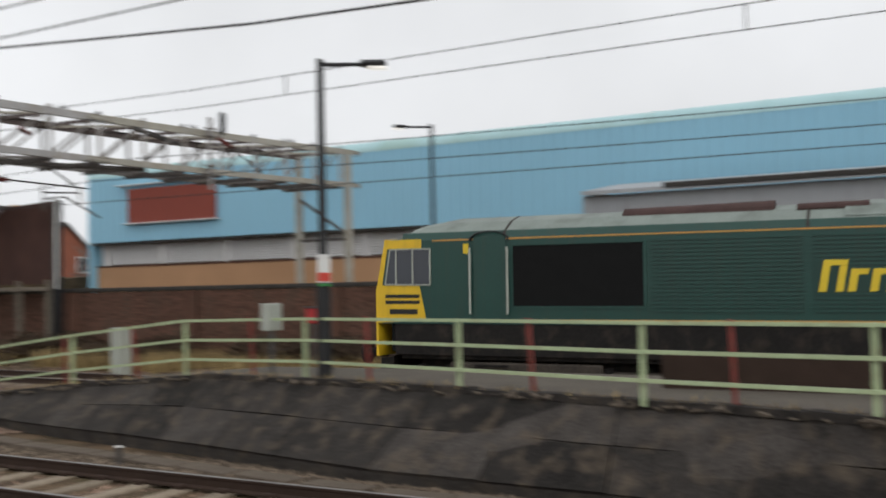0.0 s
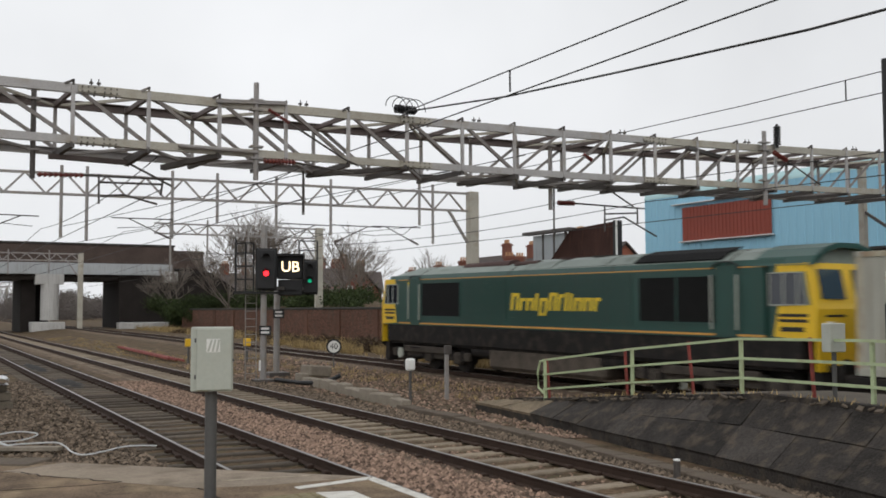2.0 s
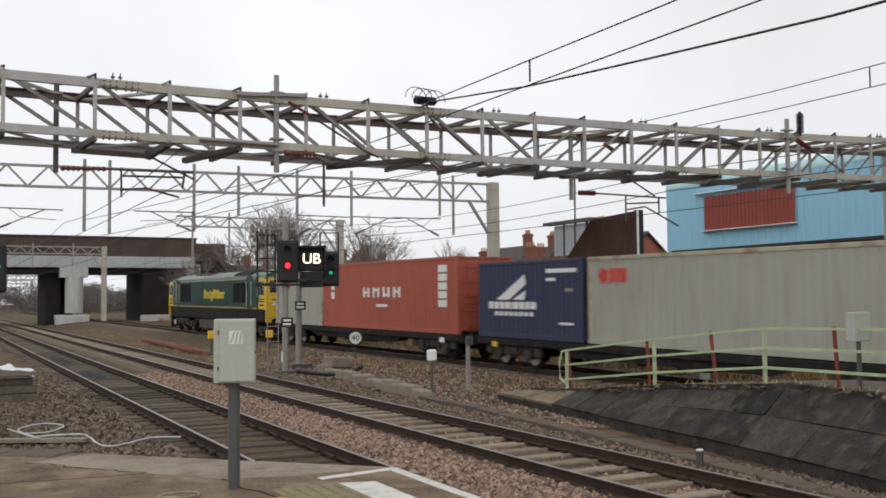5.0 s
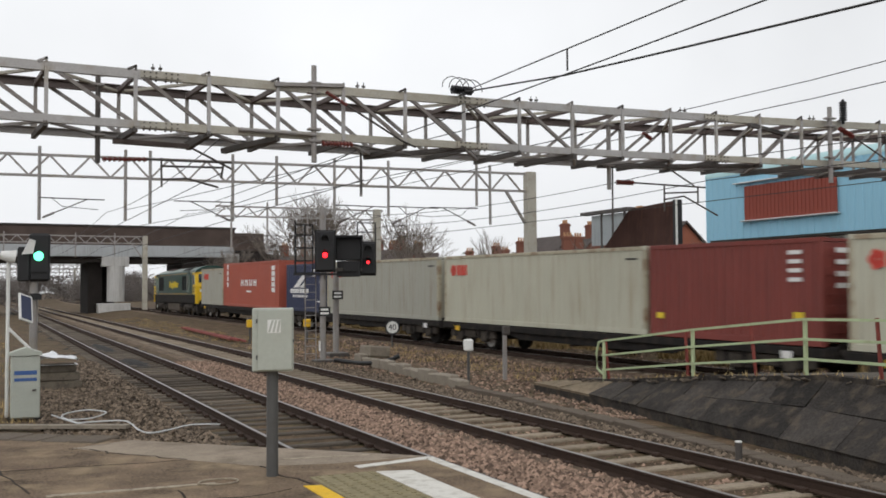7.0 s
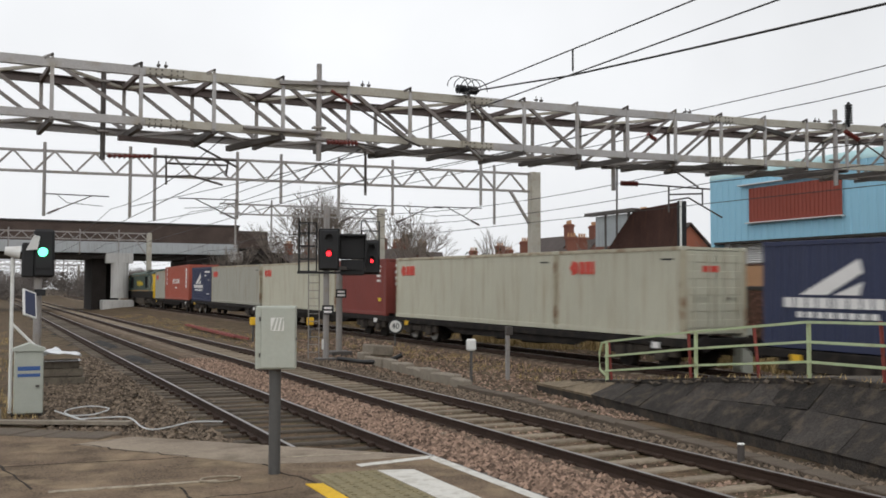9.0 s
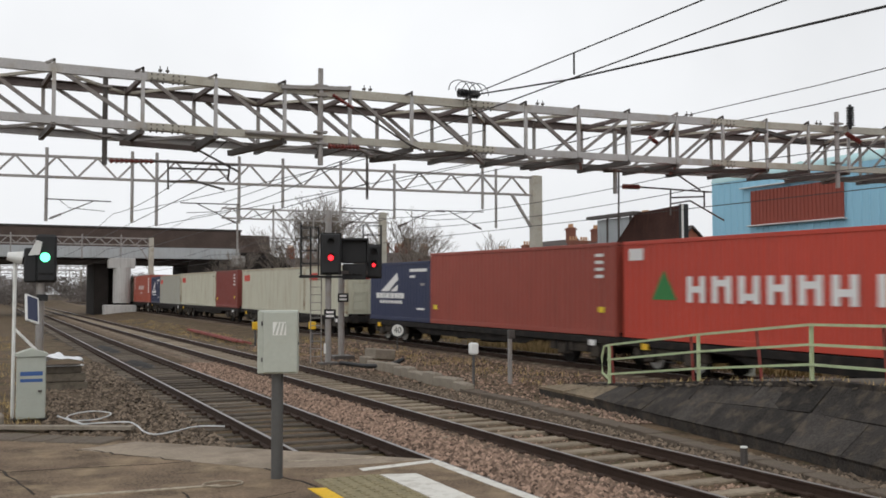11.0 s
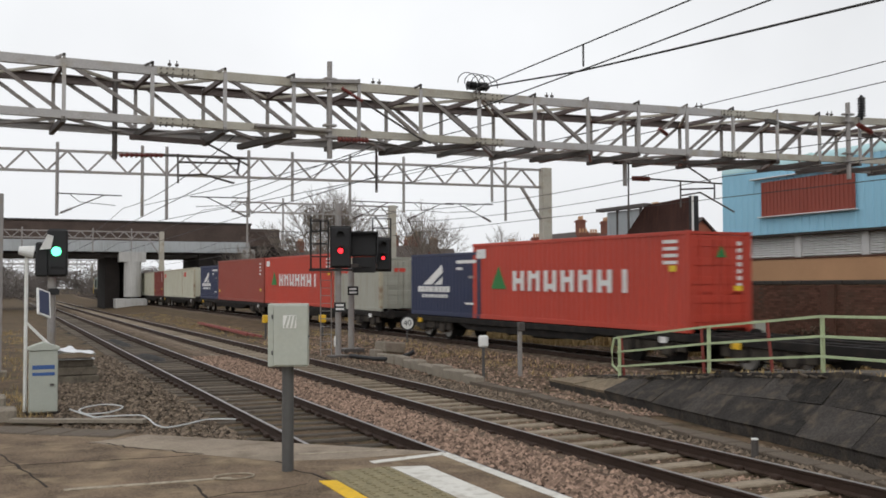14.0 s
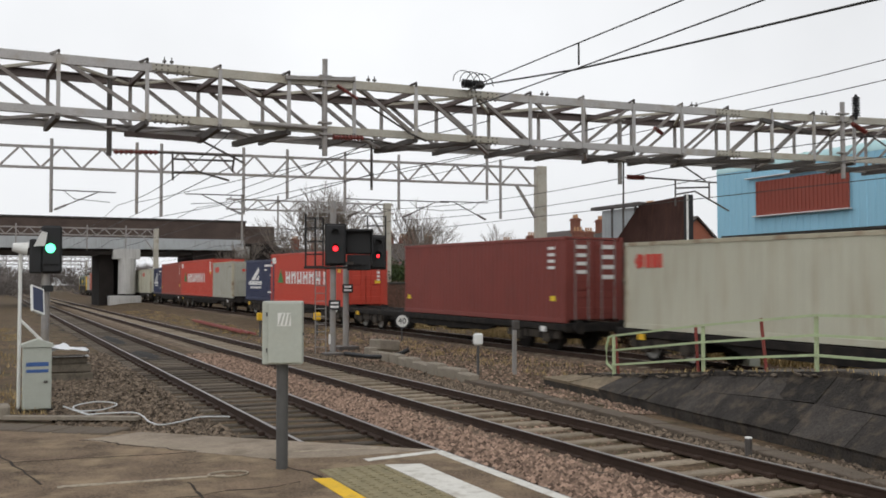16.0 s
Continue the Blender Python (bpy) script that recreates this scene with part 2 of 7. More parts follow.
FROSTED = pm("dirty_glazing", (0.33, 0.36, 0.37), 0.35, var=0.2, scale=1, bump=0.05, dirt=(0.2, 0.2, 0.19), amount=0.5, streak=True)
SLATE = pm("roof_slate", (0.085, 0.07, 0.064), 0.8, var=0.25, scale=0.8, bump=0.2, bscale=10)
BARK = pm("winter_bark", (0.20, 0.17, 0.145), 0.95, var=0.25, scale=2, bump=0.3)
LEAF = pm("evergreen_leaf", (0.035, 0.05, 0.016), 0.8, var=0.3, scale=1, bump=0.1, island=0.55)
SCRUB = pm("brown_scrub", (0.075, 0.052, 0.035), 0.9, var=0.3, scale=1, bump=0.1, island=0.5)
STRAW = pm("dry_grass", (0.34, 0.25, 0.12), 0.95, var=0.3, scale=0.8, bump=0.1, island=0.5)
YELLOWBOX = pm("yellow_enamel", (0.75, 0.45, 0.02), 0.5, var=0.1, bump=0.03)
REDPAINT = pm("red_paint", (0.42, 0.03, 0.03), 0.6, var=0.15, bump=0.05)
RED_ON, GREEN_ON, AMBER_ON = glow("red_aspect", (1, 0.02, 0.03), 3.5), glow("green_aspect", (0.12, 1.0, 0.5), 3.0), glow("lit_indicator", (1, 0.8, 0.5), 2.5)
GREEN_DIM = glow("green_aspect_side", (0.0, 0.4, 0.2), 0.8)
LAMPLENS = glow("lit_lantern", (1.0, 0.97, 0.9), 0.7)
ORANGERED = pm("orange_red_container", (0.50, 0.055, 0.03), 0.5, var=0.08, scale=0.8, bump=0.03, dirt=(0.34, 0.06, 0.04), amount=0.35, streak=True)
BRICKRED = pm("brick_red_container", (0.37, 0.085, 0.052), 0.55, var=0.1, scale=0.8, bump=0.03, dirt=(0.24, 0.06, 0.04), amount=0.4, streak=True)
BROWNRED = pm("oxide_brown_container", (0.20, 0.04, 0.03), 0.6, var=0.12, scale=0.8, bump=0.03, dirt=(0.13, 0.035, 0.028), amount=0.4, streak=True)
OFFWHITE = pm("off_white_container", (0.50, 0.49, 0.39), 0.5, var=0.07, scale=0.8, bump=0.03, dirt=(0.34, 0.27, 0.17), amount=0.55, streak=True)
GREYCONT = pm("pale_grey_container", (0.36, 0.355, 0.30), 0.5, var=0.07, scale=0.8, bump=0.03, dirt=(0.25, 0.205, 0.145), amount=0.5, streak=True)
NAVY = pm("navy_container", (0.022, 0.03, 0.075), 0.5, var=0.12, scale=0.8, bump=0.03, dirt=(0.04, 0.045, 0.08), amount=0.4, streak=True)
MARKWHITE = pm("white_marking", (0.75, 0.74, 0.72), 0.6, var=0.06, bump=0)
MARKRED = pm("red_marking", (0.60, 0.06, 0.04), 0.6, var=0.06, bump=0)
MARKGREEN = pm("green_marking", (0.03, 0.20, 0.05), 0.6, var=0.06, bump=0)
MARKYELLOW = pm("yellow_marking", (0.75, 0.55, 0.03), 0.6, var=0.06, bump=0)
MARKBLUE = pm("blue_marking", (0.04, 0.10, 0.28), 0.6, var=0.06, bump=0)
MARKBLACK = pm("black_marking", (0.015, 0.015, 0.015), 0.6, var=0.06, bump=0)
CABLE = pm("pale_cable", (0.55, 0.56, 0.56), 0.6, var=0.1, bump=0.03)
SHEETWHITE = pm("white_sheeting", (0.75, 0.76, 0.78), 0.6, var=0.08, scale=4, bump=0.4, bscale=8)


# ---- mesh building ----
class Mesh:
    """Collects simple solids and links them as one mesh object."""

    def __init__(self):
        self.v, self.f = [], []

    def add(self, vs, fs):
        k = len(self.v)
        self.v += [tuple(p) for p in vs]
        self.f += [tuple(i + k for i in q) for q in fs]
        return self

    def box(self, x0, x1, y0, y1, z0, z1, m=None, c=0.0):
        """A box; c chamfers its twelve edges."""
        if c:
            vs, fs = [], []
            for sx in (0, 1):
                for sy in (0, 1):
                    for sz in (0, 1):
                        px, py, pz = (x0, x1)[sx], (y0, y1)[sy], (z0, z1)[sz]
                        dx, dy, dz = (c, -c)[sx], (c, -c)[sy], (c, -c)[sz]
                        vs += [(px, py + dy, pz + dz), (px + dx, py, pz + dz), (px + dx, py + dy, pz)]
            ix = lambda sx, sy, sz, k: (sx * 4 + sy * 2 + sz) * 3 + k
            for s in (0, 1):
                for k, g in ((0, lambda a, b: (s, a, b)), (1, lambda a, b: (a, s, b)), (2, lambda a, b: (a, b, s))):
                    fs.append([ix(*g(a, b), k) for a, b in ((0, 0), (1, 0), (1, 1), (0, 1))])
            for a in (0, 1):
                for b in (0, 1):
                    fs.append([ix(a, b, 0, 0), ix(a, b, 1, 0), ix(a, b, 1, 1), ix(a, b, 0, 1)])
                    fs.append([ix(a, 0, b, 0), ix(a, 1, b, 0), ix(a, 1, b, 2), ix(a, 0, b, 2)])
                    fs.append([ix(0, a, b, 1), ix(1, a, b, 1), ix(1, a, b, 2), ix(0, a, b, 2)])
                    for d in (0, 1):
                        fs.append([ix(a, b, d, 0), ix(a, b, d, 1), ix(a, b, d, 2)])
        else:
            vs = [(x, y, z) for x in (x0, x1) for y in (y0, y1) for z in (z0, z1)]
            fs = [(0, 1, 3, 2), (4, 6, 7, 5), (0, 4, 5, 1), (2, 3, 7, 6), (0, 2, 6, 4), (1, 5, 7, 3)]
        if m is not None:
            vs = [m @ Vector(p) for p in vs]
        return self.add(vs, fs)

    def bar(self, p, q, w, h=None, roll=0.0):
        """A bar of w by h from p to q."""
        p, q, h = Vector(p), Vector(q), h or w
        d = q - p
        m = Matrix.Translation(p) @ d.to_track_quat("Y", "Z").to_matrix().to_4x4() @ Matrix.Rotation(roll, 4, "Y")
        return self.box(-w / 2, w / 2, 0, d.length, -h / 2, h / 2, m)

    def tube(self, p, q, r0, r1=None, n=10, caps=True):
        p, q = Vector(p), Vector(q)
        r1 = r0 if r1 is None else r1
        m = (q - p).to_track_quat("Z", "Y").to_matrix()
        ring = [Vector((math.cos(a), math.sin(a), 0)) for a in (2 * math.pi * i / n for i in range(n))]
        vs = [p + m @ (u * r0) for u in ring] + [q + m @ (u * r1) for u in ring]
        fs = [(i, (i + 1) % n, n + (i + 1) % n, n + i) for i in range(n)]
        if caps:
            fs += [tuple(range(n))[::-1], tuple(range(n, 2 * n))]
        return self.add(vs, fs)

    def line(self, pts, r, n=6):
        pts = [Vector(p) for p in pts]
        up = Vector((0.13, 0.21, 1.0)).normalized()
        vs = []
        for i, p in enumerate(pts):
            d = (pts[min(i + 1, len(pts) - 1)] - pts[max(i - 1, 0)]).normalized()
            u = d.cross(up)
            u = u.normalized() if u.length > 0.05 else Vector((1, 0, 0))
            w = u.cross(d).normalized()
            vs += [p + (u * math.cos(a) + w * math.sin(a)) * r for a in (2 * math.pi * j / n for j in range(n))]
        fs = [(i * n + j, i * n + (j + 1) % n, (i + 1) * n + (j + 1) % n, (i + 1) * n + j) for i in range(len(pts) - 1) for j in range(n)]
        fs += [tuple(range(n)), tuple(range((len(pts) - 1) * n, len(pts) * n))]
        return self.add(vs, fs)

    def prism(self, poly, axis, a, b):
        """A polygon of (u, v) pulled from a to b along an axis: x takes (y, z), y takes (x, z), z takes (x, y)."""
        put = {"x": lambda u, v, w: (w, u, v), "y": lambda u, v, w: (u, w, v), "z": lambda u, v, w: (u, v, w)}[axis]
        k = len(poly)
        vs = [put(u, v, a) for u, v in poly] + [put(u, v, b) for u, v in poly]
        fs = [(i, (i + 1) % k, k + (i + 1) % k, k + i) for i in range(k)] + [tuple(range(k))[::-1], tuple(range(k, 2 * k))]
        return self.add(vs, fs)

    def data(self, name, material, smooth=False):
        me = bpy.data.meshes.new(name)
        me.from_pydata(self.v, [], self.f)
        bm = bmesh.new()
        bm.from_mesh(me)
        bmesh.ops.recalc_face_normals(bm, faces=bm.faces)
        bm.to_mesh(me)
        bm.free()
        if smooth:
            for p in me.polygons:
                p.use_smooth = True
        me.materials.append(material)
        return me


def part(name, mesh, material, parent=None, label="", smooth=False, m=None):
    ob = new(name, mesh.data(name, material, smooth))
    if parent is not None:
        ob.parent = parent
    if m is not None:
        ob.matrix_basis = m
    return tagged(ob, label)


def empty(name, label, category, group="", kind="", m=None):
    ob = new(name)
    if m is not None:
        ob.matrix_basis = m
    return tagged(ob, label, category, group, kind)


def piece(name, data, parent, m=None):
    """One more object on shared mesh data."""
    ob = new(name, data)
    ob.parent = parent
    if m is not None:
        ob.matrix_basis = m
    return ob


def text(name, words, size, material, parent, m, label=""):
    cu = bpy.data.curves.new(name, "FONT")
    cu.body, cu.size, cu.extrude, cu.align_x, cu.align_y = words, size, 0.004, "CENTER", "CENTER"
    tmp = new(name, cu)
    me = bpy.data.meshes.new_from_object(tmp)
    bpy.data.objects.remove(tmp)
    me.materials.clear()
    me.materials.append(material)
    ob = new(name, me)
    ob.parent, ob.matrix_basis = parent, m
    return tagged(ob, label)


# ---- plan: x across the tracks, y along them, z up from the rails of the two near tracks ----
def track_z(y):
    return -0.01 + 0.26 * (min(max(y, -25), 75) - 30) / 30


def track_x(y):
    u = (y - 30) / 30
    k = min(max((21.0 - y) / 12.5, 0.0), 1.0)
    q = min(max((y - 72) / 45.0, 0.0), 1.0)
    return 18.26 - 1.72 * u + 0.21 * u * u - 0.85 * k * k * (3 - 2 * k) + 1.4 * q * q * (3 - 2 * q)


def curve_point(y):
    return Vector((track_x(y), y, track_z(y)))


def ground_z(x, y):
    k = min(max((x - 10.9) / 3.2, 0), 1)
    return -0.2 * (1 - k) + k * (track_z(y) - 0.2)


# ---- ground ----
def axis_lines(lo, hi, step, far):
    out, v, g = [], lo, step
    mid = list(np.arange(lo, hi + 1e-6, step))
    while v > -far:
        g *= 1.7
        v -= g
        out.append(v)
    out = out[::-1] + mid
    v, g = hi, step
    while v < far:
        g *= 1.7
        v += g
        out.append(v)
    return [float(a) for a in out]


def build_ground():
    xs, ys = axis_lines(-8, 32, 0.4, 2500), axis_lines(-20, 80, 0.8, 2500)
    g = Mesh()
    g.v = [(x, y, ground_z(x, y) + (0.035 * noise.noise((x * 0.8, y * 0.8, 0)) if abs(x) < 60 and abs(y) < 150 else 0)) for x in xs for y in ys]
    k = len(ys)
    g.f = [(i * k + j, (i + 1) * k + j, (i + 1) * k + j + 1, i * k + j + 1) for i in range(len(xs) - 1) for j in range(k - 1)]
    ob = part("ground", g, SOIL, smooth=True)
    tagged(ob, "brown cess soil with moss and dead grass beside the tracks", "ground", kind="structure")
    for name, fx, half, lift, bed_mat in (("ballast_bed_near", lambda y: 4.78, 1.75, 0.0, DARKBALLAST), ("ballast_bed_middle", lambda y: 8.15, 1.6, 0.0, BALLAST), ("ballast_bed_curve", track_x, 1.75, 1.0, BALLAST)):
        b = Mesh()
        prof = [(-half - 0.5, -0.27), (-half, -0.215), (-1.3, -0.2), (-1.15, -0.275), (1.15, -0.275), (1.3, -0.2), (half, -0.215), (half + 0.5, -0.27)]
        if name != "ballast_bed_near":
            prof = [(-half - 0.5, -0.27), (-half, -0.19), (-0.86, -0.145), (-0.80, -0.235), (0.80, -0.235), (0.86, -0.145), (half, -0.19), (half + 0.5, -0.27)]
        yy = [float(v) for v in np.arange(-30, 330, 2.0)]
        for y in yy:
            for u, z in prof:
                b.v.append((fx(y) + u, y, z + lift * track_z(y) + 0.02 * noise.noise((u * 3, y, 2))))
        b.f = [(i * 8 + j, i * 8 + j + 1, i * 8 + j + 9, i * 8 + j + 8) for i in range(len(yy) - 1) for j in range(7)]
        tagged(part(name, b, bed_mat, smooth=True), "brown stone ballast under the railway track", "ballast", kind="structure")


def scatter_stones():
    stones([(5.65, 7.3, 2.5, 34, 26000), (9.0, 9.45, 2.5, 34, 5000), (7.5, 8.8, 2.5, 26, 6000), (10.3, 16.9, 15, 44, 7000), (19.6, 24, 14, 40, 1500)], STONE, "loose angular brown ballast stones lying between the rails")
    stones([(1.0, 3.85, 8.6, 36, 15000), (9.4, 10.5, 2.5, 34, 11000), (4.1, 5.45, 7, 30, 500), (10.3, 16.9, 15, 44, 3000), (19.6, 24, 14, 40, 1000)], DULLSTONE, "dull grimy ballast stones on the cess")


def stones(zones, stone_mat, label):
    rng = np.random.default_rng(5)
    base = np.array([(1, 0, 0), (-1, 0, 0), (0, 1, 0), (0, -1, 0), (0, 0, 1), (0, 0, -1)], float)
    tri = [(0, 2, 4), (2, 1, 4), (1, 3, 4), (3, 0, 4), (2, 0, 5), (1, 2, 5), (3, 1, 5), (0, 3, 5)]
    vs, fs = [], []
    for x0, x1, y0, y1, count in zones:
        ys = y0 + (y1 - y0) * rng.random(count) ** 1.6
        xs = x0 + (x1 - x0) * rng.random(count)
        for x, y in zip(xs, ys):
            if x < 3.4 and y < 9.2 - (x - 1.2) * 0.98 + 0.2:
                continue
            s = rng.uniform(0.026, 0.07)
            p = base * (s * rng.uniform(0.6, 1.25, (6, 1))) * (1, rng.uniform(0.7, 1.1), rng.uniform(0.5, 0.85))
            a = rng.uniform(0, 6.28)
            ca, sa = math.cos(a), math.sin(a)
            z = ground_z(x, y) if (x < 3 or x > 10) else (-0.235 if (abs(x - 4.78) < 1.2 or abs(x - 8.15) < 0.8) else -0.175)
            p = np.stack([p[:, 0] * ca - p[:, 1] * sa + x, p[:, 0] * sa + p[:, 1] * ca + y, p[:, 2] + z + 0.012], 1)
            k = len(vs)
            vs += p.tolist()
            fs += [(a_ + k, b_ + k, c_ + k) for a_, b_, c_ in tri]
    me = bpy.data.meshes.new("ballast_stones")
    me.from_pydata(vs, [], fs)
    me.materials.append(stone_mat)
    tagged(new("ballast_stones", me), label, "ballast", kind="stuff")


def oily_patches():
    for k, (y0, y1) in enumerate(((40.0, 49.0), (31.5, 37.5))):
        m = Mesh()
        n = 14
        for i in range(n + 1):
            for j in range(7):
                e = min(1.0, 4 * (i / n) * (1 - i / n) + 0.1) * (1 - abs(j - 3) / 3.2)
                m.v.append((4.78 + (j - 3) * 0.2, y0 + (y1 - y0) * i / n, -0.26 + 0.17 * e + 0.03 * noise.noise((j * 0.9, i * 0.8, k))))
        m.f = [(i * 7 + j, i * 7 + j + 1, i * 7 + j + 8, i * 7 + j + 7) for i in range(n) for j in range(6)]
        tagged(part("oily_ballast", m, UNDER, smooth=True), "black oil-soaked ballast heaped between the rails", "ballast", kind="structure")


# ---- tracks ----
RAIL_SECTION = [(-0.07, -0.16), (0.07, -0.16), (0.07, -0.145), (0.026, -0.12), (0.026, -0.045), (0.036, -0.03), (0.036, -0.004), (-0.036, -0.004), (-0.036, -0.03), (-0.026, -0.045), (-0.026, -0.12), (-0.07, -0.145)]


def loft(mesh, section, pts):
    k = len(section)
    for p in pts:
        mesh.v += [(p[0] + u, p[1], p[2] + w) for u, w in section]
    mesh.f += [(i * k + j, i * k + (j + 1) % k, (i + 1) * k + (j + 1) % k, (i + 1) * k + j) for i in range(len(pts) - 1) for j in range(k)]


def build_track(name, fx, fz, y0, y1, sleeper_mat, label, pitch=0.68):
    tr = empty(name, label, "railway track", group="railway tracks")
    yy = [float(v) for v in np.arange(y0, y1, 2.0)]
    for s in (-0.75, 0.75):
        r, h = Mesh(), Mesh()
        loft(r, RAIL_SECTION, [(fx(y) + s, y, fz(y)) for y in yy])
        rail = part("rail", r, RAILRUST, tr)
        loft(h, [(-0.03, -0.006), (0.03, -0.006), (0.026, 0.0), (-0.026, 0.0)], [(fx(y) + s, y, fz(y)) for y in yy])
        part("rail_head", h, RAILTOP, rail, "worn running surface")
    sl = Mesh()
    half = 0.08 if sleeper_mat is WORNSLEEPER else 0.12
    sl.box(-1.28, 1.28, -half, half, -0.30, -0.155, c=0.02)
    data = sl.data("sleeper", sleeper_mat)
    rng = random.Random(3)
    ch = Mesh()
    n = min(int((y1 - y0) / pitch), 300)
    for i in range(n):
        y = y0 + i * pitch
        piece("sleeper", data, tr, pose(fx(y) + rng.uniform(-0.02, 0.02), y, fz(y) + rng.uniform(-0.012, 0.008), 0, 0, rng.uniform(-1, 1)))
        for s in (-0.75, 0.75):
            for e in (-0.11, 0.11):
                ch.box(fx(y) + s + e - 0.05, fx(y) + s + e + 0.05, y - 0.07, y + 0.07, fz(y) - 0.175, fz(y) - 0.105, c=0.015)
    c = part("rail_fastening", ch, RAILRUST, tr)
    tagged(c, kind="stuff")
    return tr


# ---- near platform ----
def build_near_platform():
    edge = [(3.3, -25), (3.3, 7.14), (2.24, 8.22), (1.19, 9.27), (0.0, 10.24), (-3.0, 12.6), (-12.0, 15.0), (-12.0, -25)]
    p = Mesh().prism(edge, "z", -0.4, 0.905)
    plat = tagged(part("platform_near", p, ASPHALT), "worn brown asphalt platform surface with painted edge lines", "platform", kind="structure")
    top = 0.909
    strips = [("edge_line", WHITEPAINT, [(3.3, -20), (3.3, 7.12), (3.215, 7.06), (3.215, -20)], "thin white line along the platform edge"),
              ("end_line", WHITEPAINT, [(3.29, 7.15), (2.60, 7.03), (2.60, 6.93), (3.23, 7.04)], "white line across the platform end"),
              ("warning_line", WHITEPAINT, [(2.66, -20), (2.92, -20), (2.92, 6.66), (2.66, 6.74)], "broad worn white line"),
              ("safety_line", YELLOWLINE, [(2.02, -20), (2.14, -20), (2.14, 6.44), (2.02, 6.48)], "yellow safety line"),
              ("faded_line", FADEDPAINT, [(0.40, 6.90), (1.50, 6.83), (1.50, 6.88), (0.40, 6.97)], "faded white line"),
              ("faded_line", FADEDPAINT, [(2.2, 7.55), (2.9, 7.42), (2.9, 7.46), (2.2, 7.60)], "faded white line")]
    for name, mat, poly, label in strips:
        part(name, Mesh().prism(poly, "z", top - 0.01, top), mat, plat, label)
    slab = Mesh().box(-0.25, 0.25, -0.2, 0.2, -0.03, 0.006, c=0.006)
    for i in range(5):
        for j in range(5):
            slab.box(-0.2 + i * 0.1 - 0.016, -0.2 + i * 0.1 + 0.016, -0.16 + j * 0.08 - 0.014, -0.16 + j * 0.08 + 0.014, 0.006, 0.011)
    data = slab.data("tactile_slab", TACTILE)
    for j in range(14):
        piece("tactile_slab", data, plat, pose(2.40, 6.55 - j * 0.405, top - 0.003))
    part("cement_patch", Mesh().prism([(3.27, 7.18), (1.24, 9.2), (0.72, 8.95), (1.5, 7.9), (1.95, 7.35), (2.5, 7.2)], "z", 0.9, 0.9068), PATCH, plat, "pale cement patch along the platform end")
    part("cement_patch", Mesh().prism([(-0.9, 6.1), (-0.1, 6.0), (0.05, 6.75), (-0.75, 6.9)], "z", 0.9, 0.9068), PATCH, plat, "pale cement patch")
    rc = random.Random(17)
    for (xa, ya), (xb, yb) in (((1.95, 7.33), (2.2, 5.6)), ((1.5, 7.9), (-2.6, 8.3)), ((0.72, 8.95), (1.5, 7.9)), ((0.2, 6.1), (1.9, 6.4)), ((-0.2, 9.9), (0.3, 7.1)), ((1.3, 5.2), (1.2, 6.7))):
        cr, k = Mesh(), 14
        last = None
        for i in range(k + 1):
            u = i / k
            q = (xa + (xb - xa) * u + rc.uniform(-0.03, 0.03), ya + (yb - ya) * u + rc.uniform(-0.04, 0.04))
            if last:
                w = rc.uniform(0.004, 0.011)
                cr.prism([(last[0] - w, last[1]), (last[0] + w, last[1] + w), (q[0] + w, q[1] + w), (q[0] - w, q[1])], "z", 0.9, 0.9078)
            last = q
        part("crack", cr, CRACK, plat, "dark crack in the surface")
    stone = Mesh().box(-0.14, 0.14, -0.2, 0.2, -0.06, 0.0, c=0.012)
    data = stone.data("coping_stone", TROUGH)
    d = Vector((-3.0, 2.36, 0)).normalized()
    for i in range(18):
        q = Vector((0.95, 9.38, top + random.uniform(-0.004, 0.014))) + d * (0.30 * i)
        piece("coping_stone", data, plat, pose(q.x, q.y, q.z, 0, random.uniform(-1, 1), 141.8))
    return plat


# ---- far platform with its sloping black flank and railing ----
RAILING = [(12.5, 17.85, 0.22), (12.27, 14.6, 0.58), (12.06, 11.6, 0.86), (11.75, 8.88, 0.905), (11.15, 5.94, 0.905), (10.48, 3.27, 0.905), (10.08, 0.86, 0.905), (9.6, -1.6, 0.905)]
FOOT = [(12.3, 20.6, -0.04), (11.9, 17.6, -0.03), (11.3, 14.28, -0.02), (10.75, 10.91, 0.0), (10.3, 8.4, 0.0), (9.95, 6.6, 0.0), (9.8, 3.5, 0.0), (9.7, 0.5, 0.0), (9.65, -3.0, 0.0)]
CREST = [(12.75, 19.6, 0.08), (12.5, 17.4, 0.24), (12.12, 14.2, 0.58), (11.95, 11.0, 0.84), (11.55, 8.4, 0.87), (11.2, 6.4, 0.87), (10.65, 3.6, 0.87), (10.1, 0.8, 0.87), (9.62, -2.8, 0.87)]


